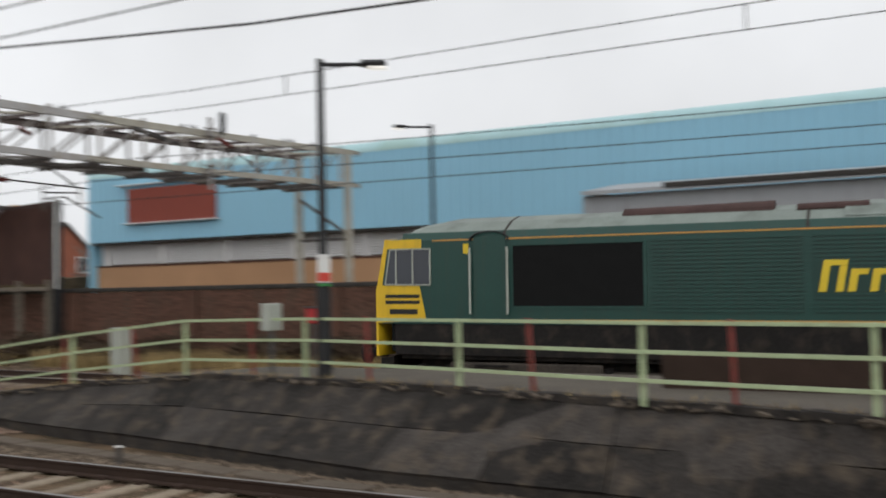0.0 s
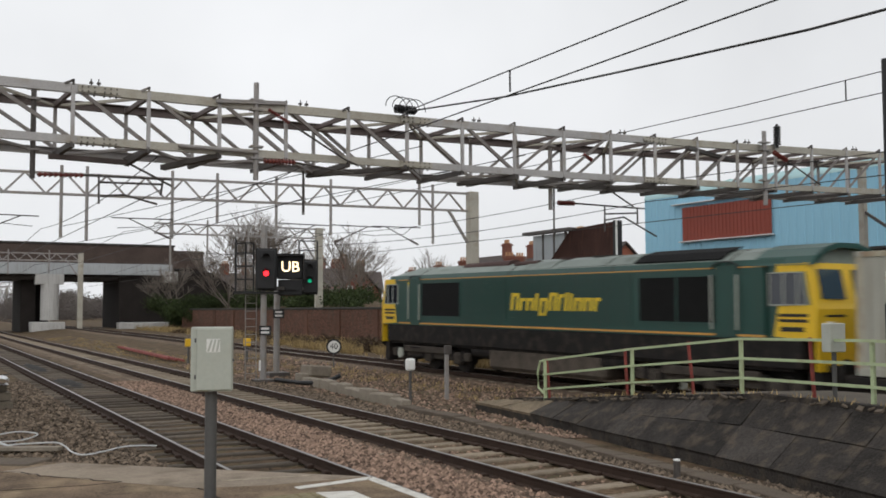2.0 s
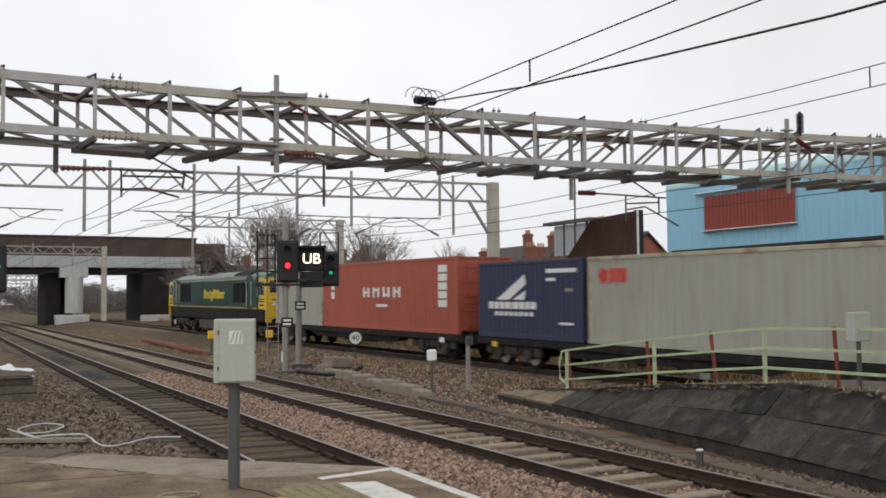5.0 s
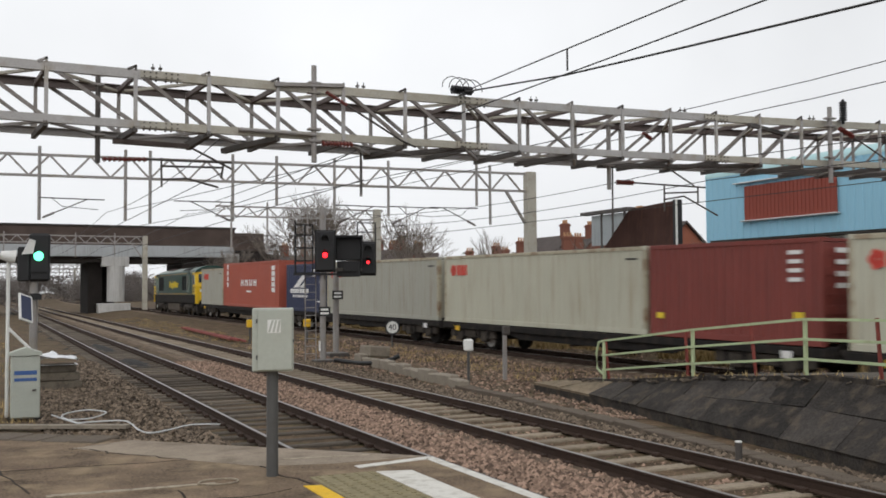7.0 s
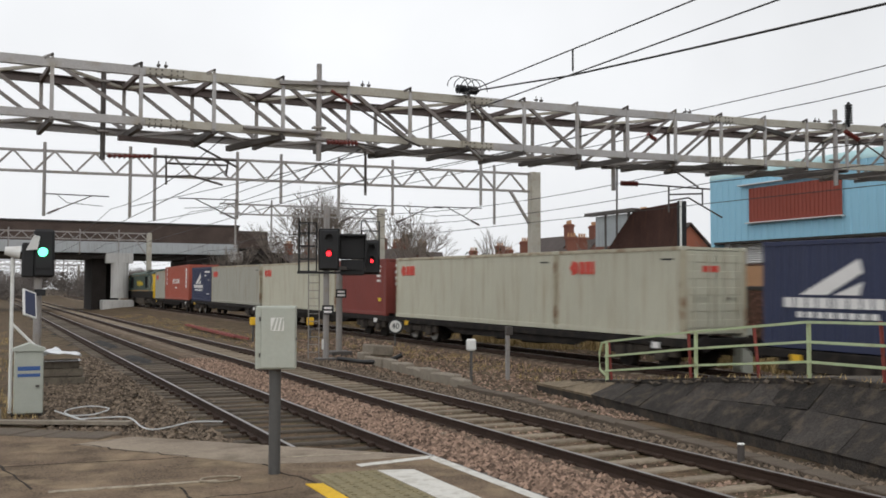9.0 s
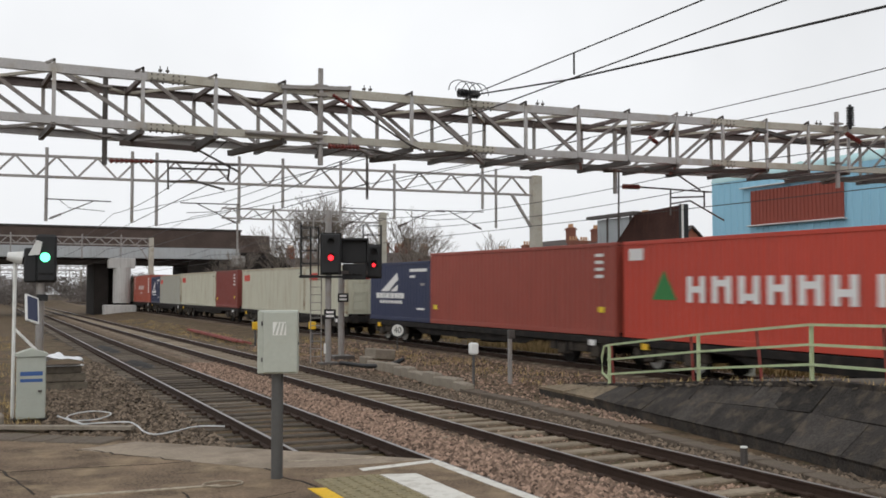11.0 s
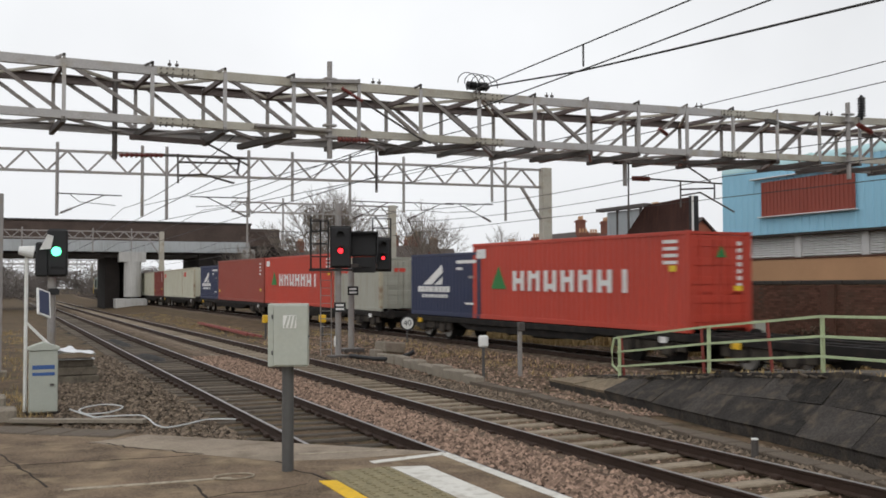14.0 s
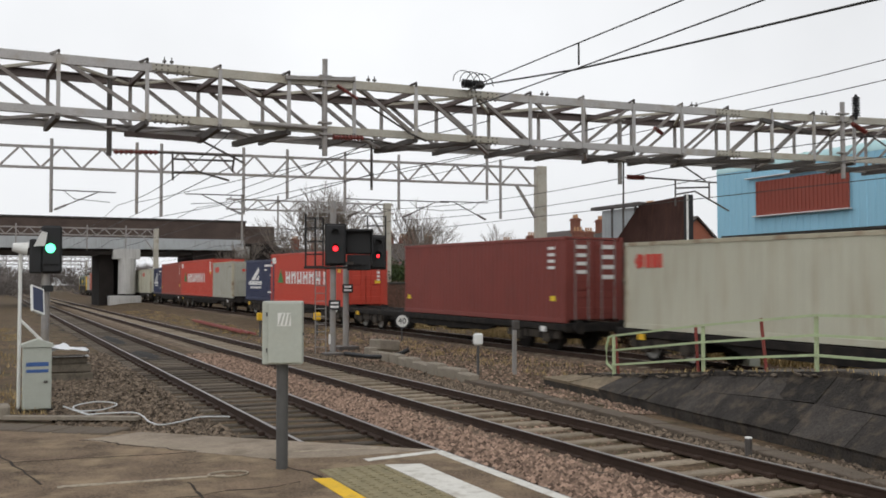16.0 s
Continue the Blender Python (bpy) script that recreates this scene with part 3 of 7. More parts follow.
def build_far_platform():
    deck = Mesh()
    n = len(CREST)
    for (x, y, z) in CREST:
        far = 13.5 if y > 3 else 12.1
        deck.v += [(x, y, z + 0.02), (far, y, z + 0.03), (far + 0.1, y, -0.6), (x, y, -0.6)]
    deck.f = [(4 * i + j, 4 * i + (j + 1) % 4, 4 * i + 4 + (j + 1) % 4, 4 * i + 4 + j) for i in range(n - 1) for j in range(4)]
    deck.f += [(0, 1, 2, 3), (4 * n - 4, 4 * n - 3, 4 * n - 2, 4 * n - 1)]
    plat = tagged(part("platform_far", deck, ASPHALT2), "grey asphalt island platform ramp with a sloping black slab flank", "platform", kind="structure")
    bed = Mesh()
    for f, c in zip(FOOT, CREST):
        bed.v += [(f[0] + 0.05, f[1], f[2] - 0.03), (c[0], c[1], c[2] - 0.03)]
    bed.f = [(2 * i, 2 * i + 1, 2 * i + 3, 2 * i + 2) for i in range(n - 1)]
    part("flank_bed", bed, SLAB, plat)
    skirt = Mesh()
    for f in FOOT:
        skirt.v += [(f[0] + 0.02, f[1], f[2] + 0.01), (f[0] + 0.09, f[1], -0.4)]
    skirt.f = [(2 * i, 2 * i + 1, 2 * i + 3, 2 * i + 2) for i in range(n - 1)]
    part("flank_skirt", skirt, SLAB, plat)
    rng = random.Random(8)

    def at(i, u, v):
        a, b = Vector(FOOT[i]).lerp(Vector(FOOT[i + 1]), u), Vector(CREST[i]).lerp(Vector(CREST[i + 1]), u)
        return a.lerp(b, v)

    for i in range(n - 1):
        length = (Vector(FOOT[i + 1]) - Vector(FOOT[i])).length
        cols = max(1, round(length / 1.25))
        rows = (0.0, 0.5, 1.0) if i > 1 else (0.0, 1.0)
        for c in range(cols):
            for r0, r1 in zip(rows, rows[1:]):
                off = 0.5 / cols if (r0 and c < cols - 1) else 0
                u0, u1 = (c + (off * cols if c else 0)) / cols + 0.003, (c + 1 + off * cols) / cols - 0.003
                q = [at(i, u0, r0 + 0.006), at(i, u1, r0 + 0.006), at(i, u1, r1 - 0.006), at(i, u0, r1 - 0.006)]
                nrm = (q[1] - q[0]).cross(q[3] - q[0]).normalized()
                nrm = nrm if nrm.z > 0 else -nrm
                lift = [nrm * rng.uniform(0.0, 0.03) for _ in range(4)]
                m = Mesh().add([a - nrm * 0.05 for a in q] + [a + b for a, b in zip(q, lift)], [(0, 1, 2, 3), (4, 5, 6, 7), (0, 1, 5, 4), (1, 2, 6, 5), (2, 3, 7, 6), (3, 0, 4, 7)])
                part("slab", m, RAMPTOE if i == 0 else SLAB, plat)
    cop = Mesh()
    for i in range(n - 1):
        a, b = Vector(CREST[i]), Vector(CREST[i + 1])
        k = max(1, round((b - a).length / 0.8))
        for j in range(k):
            p, q = a.lerp(b, (j + 0.01) / k), a.lerp(b, (j + 0.99) / k)
            cop.bar(p + Vector((0.02, 0, 0.0 + rng.uniform(-0.01, 0.015))), q + Vector((0.02, 0, rng.uniform(-0.01, 0.015))), 0.2, 0.09)
    part("crest_edging", cop, SLAB, plat, "broken slab edging along the crest")
    rub = Mesh()
    for _ in range(300):
        i = rng.randrange(n - 1)
        q = Vector(CREST[i]).lerp(Vector(CREST[i + 1]), rng.random()) + Vector((rng.uniform(-0.2, 0.2), 0, rng.uniform(-0.03, 0.03)))
        s = rng.uniform(0.015, 0.045)
        rub.box(-s, s, -s * 1.6, s * 1.6, -s * 0.4, s * 0.4, pose(q.x, q.y, q.z, rng.uniform(-25, 25), rng.uniform(-25, 25), rng.uniform(0, 180)), c=s * 0.15)
    tagged(part("crest_rubble", rub, TROUGH, plat, "broken rubble along the crest"), kind="stuff")
    tuft = Mesh()
    for _ in range(420):
        i = rng.randrange(1, n - 1)
        q = Vector(CREST[i]).lerp(Vector(CREST[i + 1]), rng.random()) + Vector((rng.uniform(-0.1, 0.16), 0, 0.03))
        a, h = rng.uniform(0, 6.28), rng.uniform(0.04, 0.13)
        dx, dy = math.cos(a), math.sin(a)
        tuft.add([(q.x - dy * 0.012, q.y + dx * 0.012, q.z), (q.x + dy * 0.012, q.y - dx * 0.012, q.z), (q.x + dx * h * 0.7, q.y + dy * h * 0.7, q.z + h)], [(0, 1, 2)])
    tagged(part("crest_grass", tuft, STRAW, plat, "thin dead grass along the crest"), kind="stuff")
    # cable trough lids before the foot
    trough = empty("cable_trough", "worn concrete cable trough lids below the slope", "cable trough")
    lid = Mesh().box(-0.17, 0.17, -0.48, 0.48, -0.12, 0.0, c=0.012).data("lid", TROUGH)
    path = [(10.75, 21.5), (10.65, 18.5), (10.3, 14.2), (10.0, 10.6), (9.72, 8.5), (9.5, 6.2), (9.45, 2.0), (9.42, -2.0)]
    for (xa, ya), (xb, yb) in zip(path, path[1:]):
        k = max(1, round(math.hypot(xb - xa, yb - ya) / 1.0))
        for j in range(k):
            u = (j + 0.5) / k
            piece("lid", lid, trough, pose(xa + (xb - xa) * u, ya + (yb - ya) * u, -0.10 + rng.uniform(-0.02, 0.015), rng.uniform(-1, 1), rng.uniform(-2, 2), math.degrees(math.atan2(-(xb - xa), yb - ya)) + rng.uniform(-1, 1)))
    # timber boards stacked behind the railing, past the asphalt
    brd = empty("timber_barrier", "weathered brown timber boards behind the railing", "barrier")
    for k, (x, y0, y1, h) in enumerate(((11.9, -2.5, 0.6, 0.5), (12.0, 0.7, 3.5, 0.42))):
        part("board", Mesh().box(x, x + 0.12, y0, y1, 0.85, 0.9 + h, c=0.015), RAILRUST, brd)


def build_railing():
    rl = empty("platform_railing", "pale green three-bar railing on the platform ramp", "railing")
    for i, (x, y, z) in enumerate(RAILING):
        part("post", Mesh().box(x - 0.029, x + 0.029, y - 0.029, y + 0.029, z - 0.05, z + 0.90, c=0.006), RAILGREEN, rl)
    for h in (0.24, 0.56, 0.88):
        for a, b in zip(RAILING, RAILING[1:]):
            pa, pb = Vector(a) + Vector((-0.05, 0, h)), Vector(b) + Vector((-0.05, 0, h))
            part("rail_bar", Mesh().bar(pa, pb, 0.035, 0.042), RAILGREEN, rl)
    pa = Vector(RAILING[0])
    part("end_hoop", Mesh().line([pa + Vector((0, 0, 0.88)), pa + Vector((0.02, 0.22, 0.84)), pa + Vector((0.02, 0.32, 0.6)), pa + Vector((0.02, 0.30, 0.25)), pa + Vector((0, 0, 0.12))], 0.028), RAILGREEN, rl)
    for i in range(len(RAILING) - 1):
        a, b = Vector(RAILING[i]), Vector(RAILING[i + 1])
        k = 0.2 if i == 0 else (0.55 if i < 3 else 0.42)
        if i == 0:
            spots = [0.0, 0.90]
        else:
            spots = [k]
        for s in spots:
            p = a.lerp(b, s) + Vector((0.12, 0, 0))
            ob = part("red_post", Mesh().box(-0.024, 0.024, -0.024, 0.024, -0.1, 0.92, c=0.006), POSTRED, None, m=pose(p.x, p.y, p.z, random.uniform(-2, 2), random.uniform(-7, -3), 0))
            tagged(ob, "leaning red oxide steel post behind the railing", "post", group="red posts")


# ---- overhead line gantries ----
def gantry_one():
    g = empty("box_gantry", "grey steel box-truss portal gantry over the tracks", "gantry", group="overhead line gantries")
    fy = lambda x: 20.8 - 0.035 * x
    by = lambda x: 22.55 - 0.015 * x
    top = lambda x: 6.834 - 0.01283 * x + 0.00083 * x * x
    low = lambda x: 5.775 - 0.01256 * x + 0.00066 * x * x
    posts = [-3.4, -1.9, -0.4, 1.12] + [2.84 + 1.505 * i for i in range(18)]

    def chord(name, x0, x1, yf, zf, high, mat):
        """A channel: front web with two flanges turned inwards."""
        c = Mesh()
        s, h, k = (1 if yf is fy else -1), high / 2, 8
        section = [(0, -h), (0.11 * s, -h), (0.11 * s, -h + 0.016), (0.016 * s, -h + 0.016), (0.016 * s, h - 0.016), (0.11 * s, h - 0.016), (0.11 * s, h), (0, h)]
        n = max(1, round((x1 - x0) / 1.5))
        for i in range(n + 1):
            x = x0 + (x1 - x0) * i / n
            c.v += [(x, yf(x) + u, zf(x) + w) for u, w in section]
        c.f = [(i * k + j, i * k + (j + 1) % k, (i + 1) * k + (j + 1) % k, (i + 1) * k + j) for i in range(n) for j in range(k)] + [tuple(range(k)), tuple(range(n * k, n * k + k))]
        return part(name, c, mat, g)

    for yf, front in ((fy, True), (by, False)):
        for zf, high in ((top, 0.19), (low, 0.165)):
            for i in range(4):
                xa, xb = (-3.5, 3.35, 10.6, 17.9)[i], (3.35, 10.6, 17.9, 29.2)[i]
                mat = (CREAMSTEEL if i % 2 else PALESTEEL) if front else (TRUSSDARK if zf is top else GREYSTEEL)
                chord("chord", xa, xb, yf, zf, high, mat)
                if front:
                    part("splice_plate", Mesh().box(xb - 0.42, xb + 0.42, yf(xb) - 0.03, yf(xb) - 0.01, zf(xb) - 0.072, zf(xb) + 0.072, c=0.003), CREAMSTEEL, g)
                    bolts = Mesh()
                    for k in range(6):
                        for zz in (-0.045, 0.045):
                            u = xb - 0.34 + 0.12 * k + (0.08 if k > 2 else 0)
                            bolts.tube((u, yf(xb) - 0.029, zf(xb) + zz), (u, yf(xb) - 0.05, zf(xb) + zz), 0.018, 0.018, 6)
                        bolts.tube((u, yf(xb) + 0.05, zf(xb) - high / 2 - 0.03), (u, yf(xb) + 0.05, zf(xb) - high / 2), 0.02, 0.02, 6)
                    tagged(part("splice_bolts", bolts, DARKSTEEL, g), kind="stuff")
        for i, x in enumerate(posts):
            zt, zb = top(x), low(x)
            u = x if front else x - 0.12
            part("vertical", Mesh().box(u - 0.038, u + 0.038, yf(x) + (-0.02 if front else -0.04), yf(x) + (0.04 if front else 0.02), zb - 0.05, zt + 0.06), PALESTEEL if front else GREYSTEEL, g)
            if i + 1 < len(posts):
                x2 = posts[i + 1]
                fall = x < 12.5
                xa, xb = x + 0.14, x2 - 0.05
                a, b = ((xa, yf(xa) + 0.03, top(xa) - 0.04), (xb, yf(xb) + 0.03, low(xb) + 0.05)) if fall else ((x + 0.05, yf(x) + 0.03, low(x) + 0.05), (x2 - 0.14, yf(x2) + 0.03, top(x2) - 0.05))
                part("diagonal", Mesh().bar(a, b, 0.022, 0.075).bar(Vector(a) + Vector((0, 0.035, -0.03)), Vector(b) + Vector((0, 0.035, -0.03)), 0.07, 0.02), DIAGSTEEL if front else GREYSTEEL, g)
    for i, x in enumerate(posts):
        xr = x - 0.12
        # darker steel than the front faces, standing in for shade within the truss
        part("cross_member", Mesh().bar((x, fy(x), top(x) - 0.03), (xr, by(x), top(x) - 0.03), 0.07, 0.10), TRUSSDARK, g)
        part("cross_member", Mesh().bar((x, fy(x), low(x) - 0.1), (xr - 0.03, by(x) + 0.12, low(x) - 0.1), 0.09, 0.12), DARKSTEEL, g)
        part("top_lug", Mesh().bar((x - 0.16, fy(x), top(x) + 0.08), (x + 0.02, fy(x), top(x) + 0.17), 0.03, 0.05).bar((x, fy(x), top(x) + 0.02), (x, fy(x), top(x) + 0.18), 0.05, 0.03), GREYSTEEL if i % 2 else DARKSTEEL, g)
        if i % 3 == 1:
            studs = Mesh()
            for k in (0.35, 0.5):
                studs.tube((x + k, fy(x) + 0.03, top(x) + 0.05), (x + k, fy(x) + 0.03, top(x) + 0.24), 0.012, 0.012, 6).box(x + k - 0.035, x + k + 0.035, fy(x), fy(x) + 0.07, top(x) + 0.13, top(x) + 0.17)
            tagged(part("clamp_studs", studs, DARKSTEEL, g), kind="stuff")
        if i + 1 < len(posts):
            x2 = posts[i + 1]
            a, b = (x, x2) if i % 2 else (x2, x)
            for zf, off in ((top, -0.05), (low, -0.07)):
                part("plan_brace", Mesh().bar((a, fy(a), zf(a) + off), (b - 0.12, by(b), zf(b) + off), 0.07, 0.06), CREAMSTEEL if zf is top else GREYSTEEL, g)
    for x, y in ((28.85, fy(28.85)), (29.0, by(29.0))):
        part("leg", Mesh().box(x - 0.11, x + 0.11, y - 0.11, y + 0.11, -0.7, top(x) + 0.05, c=0.015), CREAMSTEEL, g)
    part("leg_bar", Mesh().bar((28.85, fy(28.85), 4.0), (29.0, by(29.0), 4.0), 0.1), DARKSTEEL, g)
    part("leg_brace", Mesh().bar((28.85, fy(28.85), 4.1), (29.0, by(29.0), 5.6), 0.09), DARKSTEEL, g)
    for y in (fy(-3.3), by(-3.3)):
        part("leg", Mesh().box(-3.5, -3.2, y - 0.15, y + 0.15, -0.5, top(-3.3), c=0.015), GREYSTEEL, g)
    # drop tubes with their clamps
    for x, y, z0, z1, w in ((2.2, 21.7, 5.02, 6.98, 0.10), (6.66, 20.55, 5.12, 7.3, 0.11), (15.44, 21.7, 4.97, 6.78, 0.11), (21.76, 19.85, 5.23, 7.4, 0.12), (8.21, 21.7, 4.58, 5.75, 0.05)):
        part("drop_tube", Mesh().tube((x, y, z0), (x, y, z1), w * 0.55, w * 0.55, 12), GREYSTEEL if w > 0.1 else DARKSTEEL, g)
        for z in (low(x) - 0.12, low(x) + 0.14, top(x) - 0.1, top(x) + 0.12):
            if z0 < z < z1:
                part("tube_clamp", Mesh().box(x - w * 1.3, x + w * 1.3, y - w * 0.75, y + w * 0.75, z - 0.025, z + 0.025, c=0.006).tube((x - w * 1.15, y - w, z), (x - w * 1.15, y + w, z), 0.012, 0.012, 6).tube((x + w * 1.15, y - w, z), (x + w * 1.15, y + w, z), 0.012, 0.012, 6), GREYSTEEL, g)
    part("bracket_arm", Mesh().bar((5.75, 20.52, 6.80), (7.35, 20.5, 6.90), 0.07, 0.08), GREYSTEEL, g)
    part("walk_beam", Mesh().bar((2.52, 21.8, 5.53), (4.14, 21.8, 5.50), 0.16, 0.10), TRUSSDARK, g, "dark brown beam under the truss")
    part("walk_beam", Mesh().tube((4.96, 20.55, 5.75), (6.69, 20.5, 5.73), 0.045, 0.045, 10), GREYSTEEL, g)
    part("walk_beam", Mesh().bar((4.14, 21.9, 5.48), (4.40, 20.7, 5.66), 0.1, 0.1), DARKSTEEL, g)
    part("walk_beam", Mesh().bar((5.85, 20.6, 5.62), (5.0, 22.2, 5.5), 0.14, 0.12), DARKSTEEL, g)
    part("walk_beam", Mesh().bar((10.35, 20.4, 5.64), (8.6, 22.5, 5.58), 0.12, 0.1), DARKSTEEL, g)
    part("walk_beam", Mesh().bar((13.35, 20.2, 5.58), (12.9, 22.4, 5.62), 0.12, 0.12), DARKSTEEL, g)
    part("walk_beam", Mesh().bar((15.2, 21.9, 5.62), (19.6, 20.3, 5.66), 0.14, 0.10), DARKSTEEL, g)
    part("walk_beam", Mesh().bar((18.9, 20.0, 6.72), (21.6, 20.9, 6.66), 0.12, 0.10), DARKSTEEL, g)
    for x, y, z in ((10.11, 20.3, 7.0), (10.4, 20.3, 7.0)):
        m = Mesh().tube((x - 0.16, y, z), (x + 0.16, y, z), 0.04, 0.04, 8)
        for k in range(4):
            m.tube((x - 0.12 + 0.065 * k, y, z), (x - 0.085 + 0.065 * k, y, z), 0.11, 0.085, 12)
        part("insulator", m, BLACK, g, "black disc insulator")
    for k in range(4):
        c = Vector((10.0 + 0.2 * k, 20.3, 7.06))
        part("jumper", Mesh().line([c + Vector((0.27 * math.cos(a), 0.05 * k, 0.25 * math.sin(a))) for a in np.linspace(-0.1, 3.2, 11)], 0.011, 5), WIRE, g)
    m = Mesh()
    for k in range(8):
        m.tube((22.3, 19.85, 7.05 + 0.072 * k), (22.3, 19.85, 7.09 + 0.072 * k), 0.12, 0.09, 12)
    m.tube((22.3, 19.85, 6.95), (22.3, 19.85, 7.66), 0.04, 0.04, 8)
    part("post_insulator", m, BLACK, g, "black ribbed post insulator")
    for a, b, r in (((6.89, 20.4, 6.70), (7.38, 20.38, 6.43), 0.055), ((6.79, 20.4, 5.53), (7.52, 20.38, 5.55), 0.07), ((22.09, 19.8, 6.8), (22.62, 19.78, 6.58), 0.075), ((15.52, 20.3, 6.32), (15.8, 20.3, 6.18), 0.06), ((15.69, 21.7, 5.18), (16.26, 21.7, 5.19), 0.075), ((2.29, 21.7, 5.11), (3.22, 21.7, 5.15), 0.06)):
        m = Mesh().tube(a, b, 0.03, 0.03, 8)
        p, q = Vector(a), Vector(b)
        for k in range(9):
            u, d = p.lerp(q, (k + 0.3) / 9), (q - p) / 9
            m.tube(u, u + d * 0.5, r, r * 0.75, 10)
        part("insulator", m, INSUL, g, "brown ribbed insulator")
    for pts in ([(16.26, 21.7, 5.19), (18.79, 21.7, 5.16)], [(17.32, 21.7, 5.18), (17.31, 21.7, 4.44)], [(17.32, 21.7, 4.94), (18.52, 21.7, 5.02)], [(17.31, 21.7, 4.76), (18.01, 21.7, 4.88), (19.23, 21.7, 4.36)], [(15.56, 21.7, 5.6), (15.54, 21.7, 4.02)], [(17.53, 21.7, 5.62), (18.38, 21.7, 5.2)], [(18.52, 21.7, 5.16), (18.52, 21.7, 4.7)],
                [(4.14, 21.7, 5.48), (5.1, 21.7, 5.02)], [(3.22, 21.7, 5.15), (5.09, 21.7, 5.17)], [(3.53, 21.7, 5.2), (3.54, 21.7, 4.55)], [(3.54, 21.7, 4.72), (4.08, 21.7, 4.77), (4.78, 21.7, 4.6)], [(3.54, 21.7, 5.02), (4.9, 21.7, 5.05)], [(4.9, 21.7, 5.16), (4.85, 21.7, 4.8)],
                [(7.38, 20.38, 6.43), (8.74, 20.4, 5.71), (9.12, 20.5, 5.6)], [(7.52, 20.38, 5.55), (8.95, 20.4, 5.39)], [(22.62, 19.78, 6.58), (24.0, 19.75, 5.95)]):
        part("registration_arm", Mesh().line(pts, 0.024, 6), DARKSTEEL, g)
    return g


def truss_gantry(name, x0, x1, yf, zt, zb, bay, drops, leg, label, w=0.1):
    """A light single-plane gantry with W bracing and drop tubes."""
    g = empty(name, label, "gantry", group="overhead line gantries")
    for z in (zt, zb):
        part("chord", Mesh().bar((x0, yf(x0), z), (x1, yf(x1), z), w, w * 1.1), GREYSTEEL, g)
    n = int((x1 - x0) / bay)
    for i in range(n):
        a, b = x0 + i * bay, x0 + (i + 0.5) * bay
        c = x0 + (i + 1) * bay
        part("diagonal", Mesh().bar((a, yf(a), zb), (b, yf(b), zt), w * 0.8), GREYSTEEL, g)
        part("diagonal", Mesh().bar((b, yf(b), zt), (c, yf(c), zb), w * 0.8), GREYSTEEL, g)
    for x, z in drops:
        part("drop_tube", Mesh().tube((x, yf(x) - 0.1, zt + 0.35), (x, yf(x) - 0.1, z), 0.07, 0.07, 8), GREYSTEEL, g)
    if leg:
        part("leg", Mesh().box(leg - 0.26, leg + 0.26, yf(leg) - 0.22, yf(leg) + 0.22, -0.4, zt + 0.1, c=0.02), CREAMSTEEL, g)
        part("knee", Mesh().bar((leg - 1.4, yf(leg), zb), (leg - 0.3, yf(leg), zb - 1.6), 0.12), GREYSTEEL, g)
    return g


def cantilever(parent, x, y, z, side, reach=2.6):
    """Registration assembly on a drop tube: level arm, raking strut with its insulator, and dropper."""
    a, b = Vector((x + side * 0.1, y, z + 0.1)), Vector((x + side * reach * 0.72, y, z + 0.92))
    part("arm", Mesh().line([(x, y, z + 0.95), (x + side * reach, y, z + 0.93)], 0.026, 6), DARKSTEEL, parent)
    part("strut", Mesh().line([a, b], 0.024, 6), DARKSTEEL, parent)
    m = Mesh()
    for k in range(5):
        m.tube(a.lerp(b, 0.04 + 0.05 * k), a.lerp(b, 0.07 + 0.05 * k), 0.06, 0.05, 8)
    part("insulator", m, TRUSSDARK, parent, "dull brown ribbed insulator")
    part("steady_arm", Mesh().line([(x + side * 0.5, y, z + 0.93), (x + side * 0.9, y, z + 0.6), (x + side * reach * 0.9, y, z + 0.5)], 0.016, 5), DARKSTEEL, parent)


def wire_run(label, pts, r=0.011):
    w = Mesh().line(pts, r, 5)
    tagged(part("overhead_wire", w, WIRE), label, "wire", group="overhead wires")


